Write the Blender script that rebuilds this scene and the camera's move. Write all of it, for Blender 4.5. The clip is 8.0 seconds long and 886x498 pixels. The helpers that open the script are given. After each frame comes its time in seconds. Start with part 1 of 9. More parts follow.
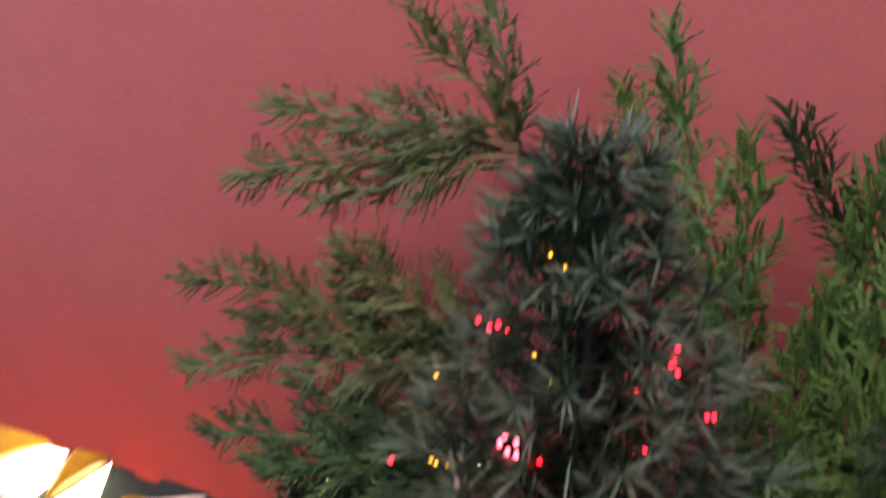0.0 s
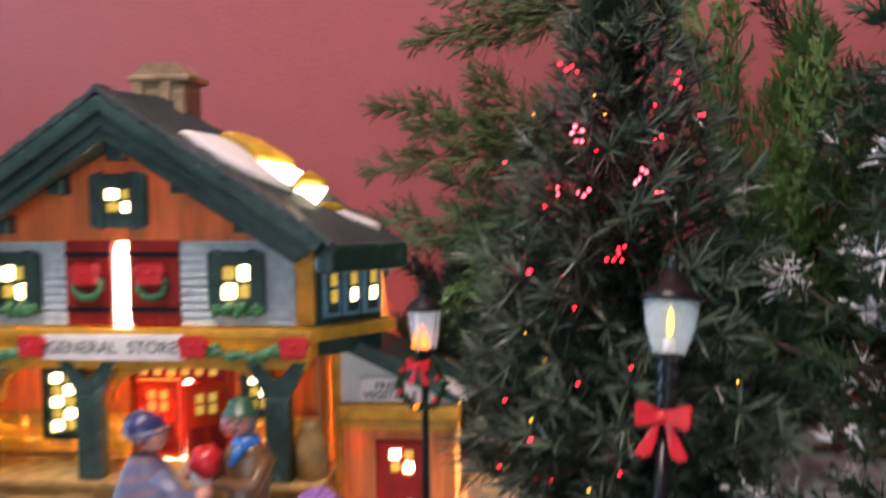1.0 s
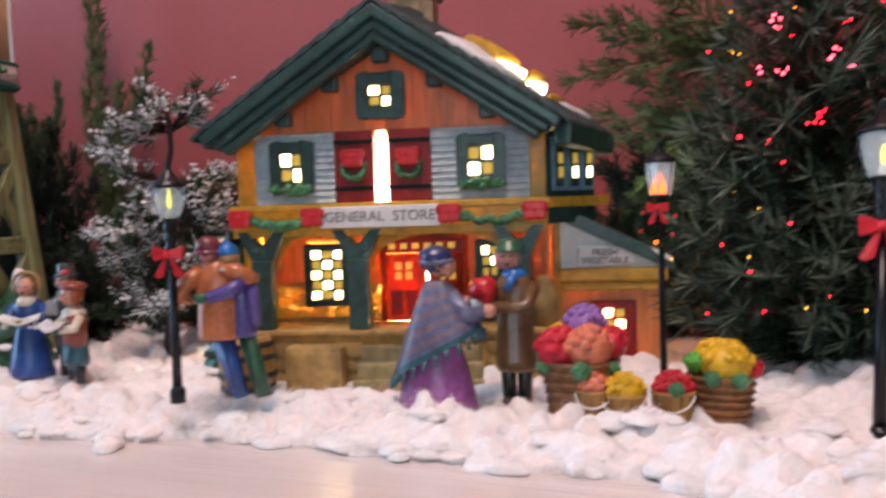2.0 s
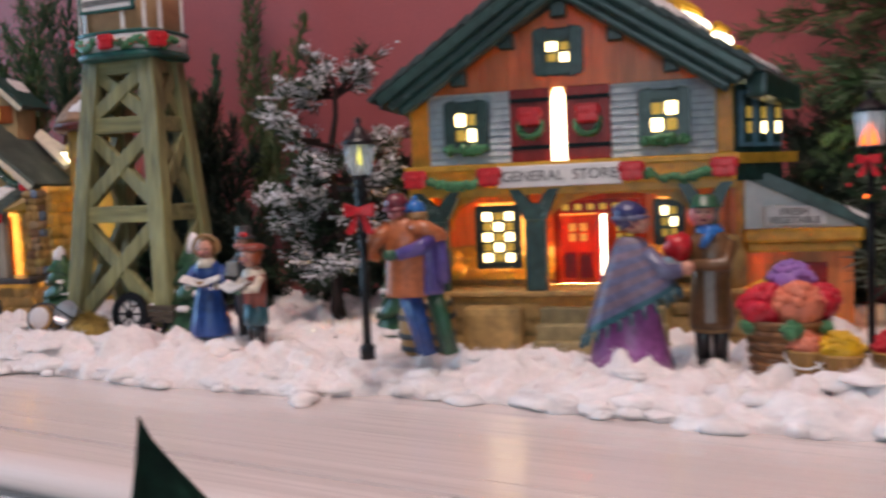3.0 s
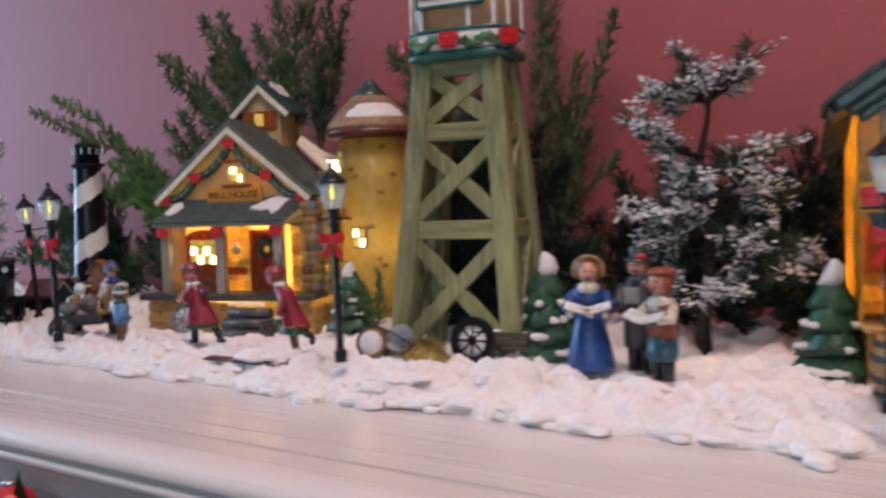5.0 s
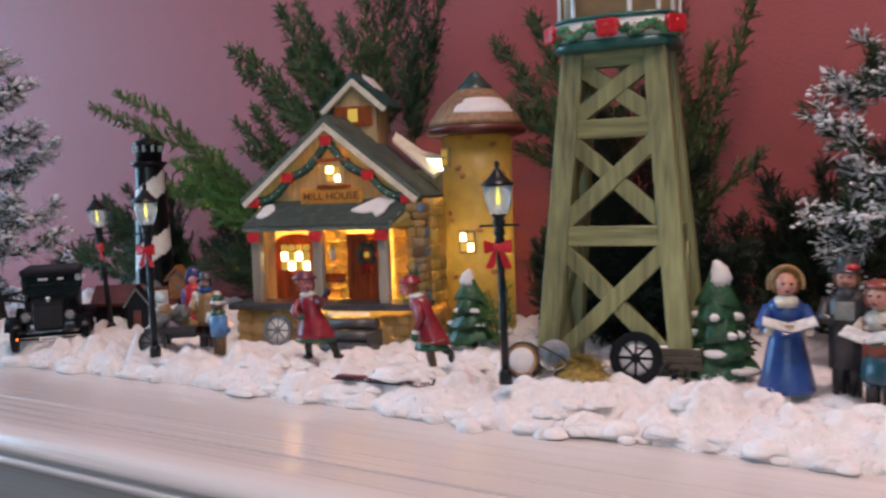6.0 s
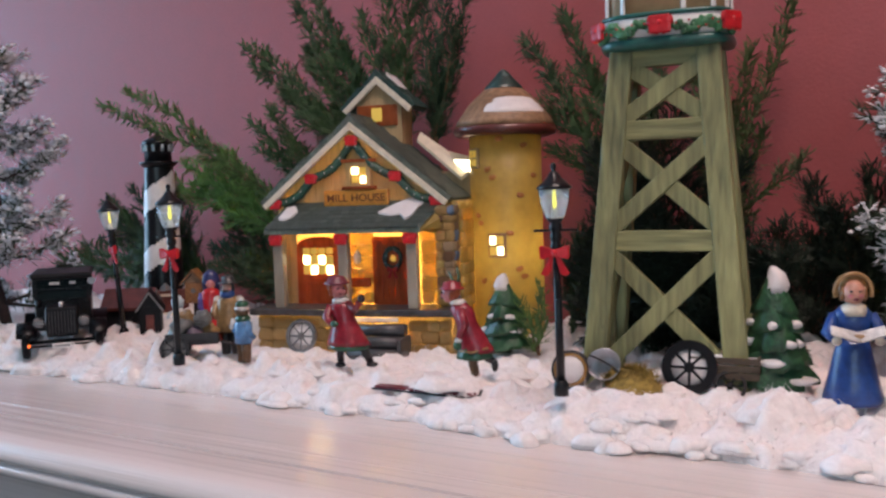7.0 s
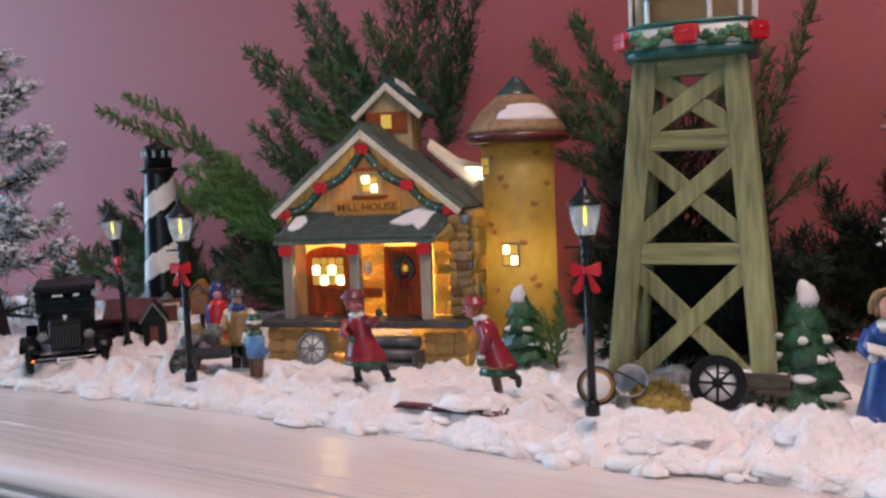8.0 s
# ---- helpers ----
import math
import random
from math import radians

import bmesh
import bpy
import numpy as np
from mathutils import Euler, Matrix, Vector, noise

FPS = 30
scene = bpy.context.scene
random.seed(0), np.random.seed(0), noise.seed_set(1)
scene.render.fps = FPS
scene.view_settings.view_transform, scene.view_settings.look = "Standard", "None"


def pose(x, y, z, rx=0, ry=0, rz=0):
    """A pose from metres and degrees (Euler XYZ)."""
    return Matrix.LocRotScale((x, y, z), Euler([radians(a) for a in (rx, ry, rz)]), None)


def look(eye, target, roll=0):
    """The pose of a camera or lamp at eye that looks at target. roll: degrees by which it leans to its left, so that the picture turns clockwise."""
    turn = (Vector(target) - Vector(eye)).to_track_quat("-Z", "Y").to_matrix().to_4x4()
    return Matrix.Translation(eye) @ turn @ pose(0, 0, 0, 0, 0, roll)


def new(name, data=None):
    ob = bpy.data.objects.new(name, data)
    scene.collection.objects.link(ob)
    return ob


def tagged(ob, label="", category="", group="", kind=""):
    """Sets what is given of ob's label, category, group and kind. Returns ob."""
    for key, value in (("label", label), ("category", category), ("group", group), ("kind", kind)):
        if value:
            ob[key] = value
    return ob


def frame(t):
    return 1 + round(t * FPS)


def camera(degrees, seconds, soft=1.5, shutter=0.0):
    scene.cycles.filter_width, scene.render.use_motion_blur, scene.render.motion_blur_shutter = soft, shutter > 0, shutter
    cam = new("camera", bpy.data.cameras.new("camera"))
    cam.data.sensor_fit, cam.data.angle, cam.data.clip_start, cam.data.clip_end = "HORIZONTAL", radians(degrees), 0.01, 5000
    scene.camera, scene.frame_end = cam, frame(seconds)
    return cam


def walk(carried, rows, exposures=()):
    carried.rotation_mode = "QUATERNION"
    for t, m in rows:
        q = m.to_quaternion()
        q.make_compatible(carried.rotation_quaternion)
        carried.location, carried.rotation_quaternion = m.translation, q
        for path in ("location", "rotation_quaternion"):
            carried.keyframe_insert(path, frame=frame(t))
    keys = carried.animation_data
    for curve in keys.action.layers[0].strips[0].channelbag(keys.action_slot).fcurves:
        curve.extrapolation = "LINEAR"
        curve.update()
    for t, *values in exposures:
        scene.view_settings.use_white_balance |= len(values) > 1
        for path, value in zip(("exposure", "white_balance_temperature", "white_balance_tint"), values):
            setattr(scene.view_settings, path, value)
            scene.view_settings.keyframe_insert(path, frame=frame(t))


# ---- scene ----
cam = camera(53.5, 8.0, soft=2.5, shutter=0.55)
PATH = [
    (0, (0.046, 0.111, 0.289), (-0.386, 1.959, -0.330), -1.2),
    (0.2, (0.052, 0.081, 0.260), (-0.433, 1.954, -0.180), -0.5),
    (0.5, (0.067, 0.031, 0.216), (-0.478, 1.932, -0.028), -0.1),
    (0.7, (0.075, -0.003, 0.189), (-0.528, 1.891, 0.003), -0.2),
    (1, (0.082, -0.054, 0.159), (-0.570, 1.831, 0.013), -0.6),
    (1.2, (0.081, -0.090, 0.147), (-0.582, 1.801, 0.010), -0.7),
    (1.5, (0.066, -0.134, 0.120), (-0.628, 1.747, 0.024), -0.7),
    (1.7, (0.045, -0.146, 0.110), (-0.657, 1.718, 0.008), -1.3),
    (2.8, (0.012, -0.155, 0.089), (-0.945, 1.596, -0.047), -2.2),
    (3, (-0.008, -0.161, 0.09), (-0.976, 1.584, -0.052), -2.4),
    (3.5, (-0.057, -0.177, 0.093), (-1.088, 1.531, -0.054), -2.2),
    (4, (-0.092, -0.183, 0.095), (-1.175, 1.492, -0.048), -2.1),
    (4.5, (-0.131, -0.189, 0.101), (-1.244, 1.469, -0.016), -2.1),
    (5, (-0.183, -0.197, 0.1), (-1.281, 1.471, -0.019), -1.9),
    (5.2, (-0.21, -0.208, 0.11), (-1.279, 1.476, -0.03), -1.9),
    (6.5, (-0.301, -0.206, 0.105), (-1.375, 1.477, -0.017), -2.0),
    (7, (-0.316, -0.208, 0.109), (-1.354, 1.496, -0.022), -1.8),
    (7.5, (-0.328, -0.207, 0.113), (-1.356, 1.503, -0.027), -2.1),
    (8, (-0.337, -0.209, 0.119), (-1.344, 1.513, -0.026), -2.1),
]
walk(cam, [(t, look(eye, target, roll)) for t, eye, target, roll in PATH], exposures=[(0.0, 1.06), (1.0, 1.08), (1.7, 0.84), (3.0, 0.40), (4.5, 0.42), (8.0, 0.51)])

# ---- light: lamps in two unseen windows, and an unseen lamp overhead ----
world = bpy.data.worlds.new("sky")
scene.world = world
world.use_nodes = True
sky = world.node_tree.nodes.new("ShaderNodeTexSky")
sky.sky_type, sky.sun_disc = "NISHITA", False
sky.sun_elevation, sky.sun_rotation = radians(30), radians(200)
world.node_tree.links.new(sky.outputs[0], world.node_tree.nodes["Background"].inputs[0])
world.node_tree.nodes["Background"].inputs[1].default_value = 0.08


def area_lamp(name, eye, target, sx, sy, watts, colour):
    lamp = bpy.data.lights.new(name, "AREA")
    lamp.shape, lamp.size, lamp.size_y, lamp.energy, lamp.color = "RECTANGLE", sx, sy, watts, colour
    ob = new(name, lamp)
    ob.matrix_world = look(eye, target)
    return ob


def bulb_lamp(name, place, watts, colour, radius):
    lamp = bpy.data.lights.new(name, "POINT")
    lamp.energy, lamp.color, lamp.shadow_soft_size = watts, colour, radius
    ob = new(name, lamp)
    ob.location = place
    return ob


area_lamp("window_light", (-2.55, -0.25, 0.40), (0.3, 0.05, 0.05), 0.9, 1.2, 25, (0.38, 0.68, 1.0))
# South window is assumed; its lamp fills the sides that face the room.
area_lamp("window_light", (1.15, -3.32, 0.50), (0.0, 0.3, 0.0), 1.7, 1.2, 11, (0.58, 0.82, 1.0))
# Unseen lamp without a fixture, added for the light from overhead.
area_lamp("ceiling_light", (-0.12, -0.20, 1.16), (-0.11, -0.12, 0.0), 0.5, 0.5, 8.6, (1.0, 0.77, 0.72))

# ---- materials ----
def shader(name):
    m = bpy.data.materials.new(name)
    m.use_nodes = True
    nt = m.node_tree
    return m, nt, nt.nodes["Principled BSDF"]


def paint(name, col, rough=0.5, var=0.18, grain=260.0, bump=0.25, metal=0.0, coat=0.0, glow_through=0.0, stretch=(1, 1, 1), spots=None, sheen=0.0, rand=0.0, spec=0.5, relief=0.0008):
    """Painted or natural surface: colour broken at two scales, fine relief; stretch draws the grain along an axis."""
    m, nt, b = shader(name)
    L = nt.links.new
    tc = nt.nodes.new("ShaderNodeTexCoord")
    mp = nt.nodes.new("ShaderNodeMapping")
    mp.inputs["Scale"].default_value = stretch
    L(tc.outputs["Object"], mp.inputs["Vector"])
    fine, broad = nt.nodes.new("ShaderNodeTexNoise"), nt.nodes.new("ShaderNodeTexNoise")
    fine.inputs["Scale"].default_value, fine.inputs["Detail"].default_value = grain, 4.0
    broad.inputs["Scale"].default_value, broad.inputs["Detail"].default_value = grain / 7.0, 3.0
    L(mp.outputs[0], fine.inputs["Vector"])
    L(mp.outputs[0], broad.inputs["Vector"])
    mix = nt.nodes.new("ShaderNodeMath")
    mix.operation = "ADD"
    L(fine.outputs["Fac"], mix.inputs[0])
    L(broad.outputs["Fac"], mix.inputs[1])
    ramp = nt.nodes.new("ShaderNodeValToRGB")
    e = ramp.color_ramp.elements
    e[0].position, e[1].position = 0.32, 0.68
    e[0].color = (*[max(0.0, c * (1 - var * 1.6)) for c in col], 1)
    e[1].color = (*[min(1.0, c * (1 + var)) for c in col], 1)
    half = nt.nodes.new("ShaderNodeMath")
    half.operation, half.inputs[1].default_value = "MULTIPLY", 0.5
    L(mix.outputs[0], half.inputs[0])
    L(half.outputs[0], ramp.inputs["Fac"])
    colour = ramp.outputs["Color"]
    if spots:
        s_col, s_scale, s_amount = spots
        sn = nt.nodes.new("ShaderNodeTexNoise")
        sn.inputs["Scale"].default_value, sn.inputs["Detail"].default_value = s_scale, 5.0
        L(tc.outputs["Object"], sn.inputs["Vector"])
        sr = nt.nodes.new("ShaderNodeValToRGB")
        sr.color_ramp.elements[0].position, sr.color_ramp.elements[1].position = s_amount, s_amount + 0.07
        L(sn.outputs["Fac"], sr.inputs["Fac"])
        mc = nt.nodes.new("ShaderNodeMixRGB")
        mc.inputs["Color2"].default_value = (*s_col, 1)
        L(sr.outputs["Color"], mc.inputs["Fac"])
        L(colour, mc.inputs["Color1"])
        colour = mc.outputs["Color"]
    if rand:
        oi = nt.nodes.new("ShaderNodeObjectInfo")
        hs = nt.nodes.new("ShaderNodeHueSaturation")
        mr = nt.nodes.new("ShaderNodeMapRange")
        mr.inputs["To Min"].default_value, mr.inputs["To Max"].default_value = 1 - rand, 1 + rand
        L(oi.outputs["Random"], mr.inputs["Value"])
        L(mr.outputs[0], hs.inputs["Value"])
        L(colour, hs.inputs["Color"])
        colour = hs.outputs["Color"]
    L(colour, b.inputs["Base Color"])
    rr = nt.nodes.new("ShaderNodeMapRange")
    rr.inputs["To Min"].default_value, rr.inputs["To Max"].default_value = max(0.02, rough - 0.1), min(1.0, rough + 0.12)
    L(broad.outputs["Fac"], rr.inputs["Value"])
    L(rr.outputs[0], b.inputs["Roughness"])
    b.inputs["Metallic"].default_value = metal
    b.inputs["Coat Weight"].default_value = coat
    b.inputs["Coat Roughness"].default_value = 0.15
    b.inputs["Sheen Weight"].default_value = sheen
    b.inputs["Specular IOR Level"].default_value = spec
    bp = nt.nodes.new("ShaderNodeBump")
    bp.inputs["Strength"].default_value, bp.inputs["Distance"].default_value = bump, relief
    L(mix.outputs[0], bp.inputs["Height"])
    L(bp.outputs[0], b.inputs["Normal"])
    if glow_through:
        tr = nt.nodes.new("ShaderNodeBsdfTranslucent")
        L(colour, tr.inputs["Color"])
        mx = nt.nodes.new("ShaderNodeMixShader")
        mx.inputs["Fac"].default_value = glow_through
        L(b.outputs[0], mx.inputs[1])
        L(tr.outputs[0], mx.inputs[2])
        L(mx.outputs[0], nt.nodes["Material Output"].inputs["Surface"])
    return m


def lit(name, col, strength):
    m, nt, b = shader(name)
    tc = nt.nodes.new("ShaderNodeTexCoord")
    n = nt.nodes.new("ShaderNodeTexNoise")
    n.inputs["Scale"].default_value = 180
    nt.links.new(tc.outputs["Object"], n.inputs["Vector"])
    r = nt.nodes.new("ShaderNodeMapRange")
    r.inputs["To Min"].default_value, r.inputs["To Max"].default_value = strength * 0.7, strength * 1.3
    nt.links.new(n.outputs["Fac"], r.inputs["Value"])
    nt.links.new(r.outputs[0], b.inputs["Emission Strength"])
    b.inputs["Base Color"].default_value = (*col, 1)
    b.inputs["Emission Color"].default_value = (*col, 1)
    return m


def glass(name, tint=(1, 1, 1), rough=0.08):
    m, nt, b = shader(name)
    b.inputs["Base Color"].default_value = (*tint, 1)
    b.inputs["Transmission Weight"].default_value = 0.82
    b.inputs["Roughness"].default_value = rough
    b.inputs["IOR"].default_value = 1.2
    return m


def wool(name, col):
    """Cotton wool: matt, slightly translucent, with fibrous relief at two scales."""
    m, nt, b = shader(name)
    L = nt.links.new
    tc = nt.nodes.new("ShaderNodeTexCoord")
    big, fib = nt.nodes.new("ShaderNodeTexNoise"), nt.nodes.new("ShaderNodeTexNoise")
    big.inputs["Scale"].default_value, big.inputs["Detail"].default_value, big.inputs["Distortion"].default_value = 260, 6.0, 1.2
    fib.inputs["Scale"].default_value, fib.inputs["Detail"].default_value, fib.inputs["Distortion"].default_value = 900, 5.0, 2.5
    for n in (big, fib):
        L(tc.outputs["Object"], n.inputs["Vector"])
    ad = nt.nodes.new("ShaderNodeMath")
    ad.operation = "MULTIPLY_ADD"
    ad.inputs[1].default_value = 0.35
    L(fib.outputs["Fac"], ad.inputs[0])
    L(big.outputs["Fac"], ad.inputs[2])
    rp = nt.nodes.new("ShaderNodeValToRGB")
    rp.color_ramp.elements[0].position, rp.color_ramp.elements[1].position = 0.3, 0.75
    rp.color_ramp.elements[0].color = (*[c * 0.9 for c in col], 1)
    rp.color_ramp.elements[1].color = (*[min(1, c * 1.06) for c in col], 1)
    L(big.outputs["Fac"], rp.inputs["Fac"])
    L(rp.outputs["Color"], b.inputs["Base Color"])
    b.inputs["Roughness"].default_value, b.inputs["Sheen Weight"].default_value, b.inputs["Specular IOR Level"].default_value = 1.0, 0.2, 0.1
    b.inputs["Subsurface Weight"].default_value, b.inputs["Subsurface Scale"].default_value = 0.3, 0.004
    b.inputs["Subsurface Radius"].default_value = (1.0, 0.75, 0.7)
    bp = nt.nodes.new("ShaderNodeBump")
    bp.inputs["Strength"].default_value, bp.inputs["Distance"].default_value = 0.16, 0.0012
    L(ad.outputs[0], bp.inputs["Height"])
    L(bp.outputs[0], b.inputs["Normal"])
    tr = nt.nodes.new("ShaderNodeBsdfTranslucent")
    L(rp.outputs["Color"], tr.inputs["Color"])
    mx = nt.nodes.new("ShaderNodeMixShader")
    mx.inputs["Fac"].default_value = 0.05
    L(b.outputs[0], mx.inputs[1])
    L(tr.outputs[0], mx.inputs[2])
    L(mx.outputs[0], nt.nodes["Material Output"].inputs["Surface"])
    return m


CERAMIC = dict(rough=0.36, coat=0.2, bump=0.35)
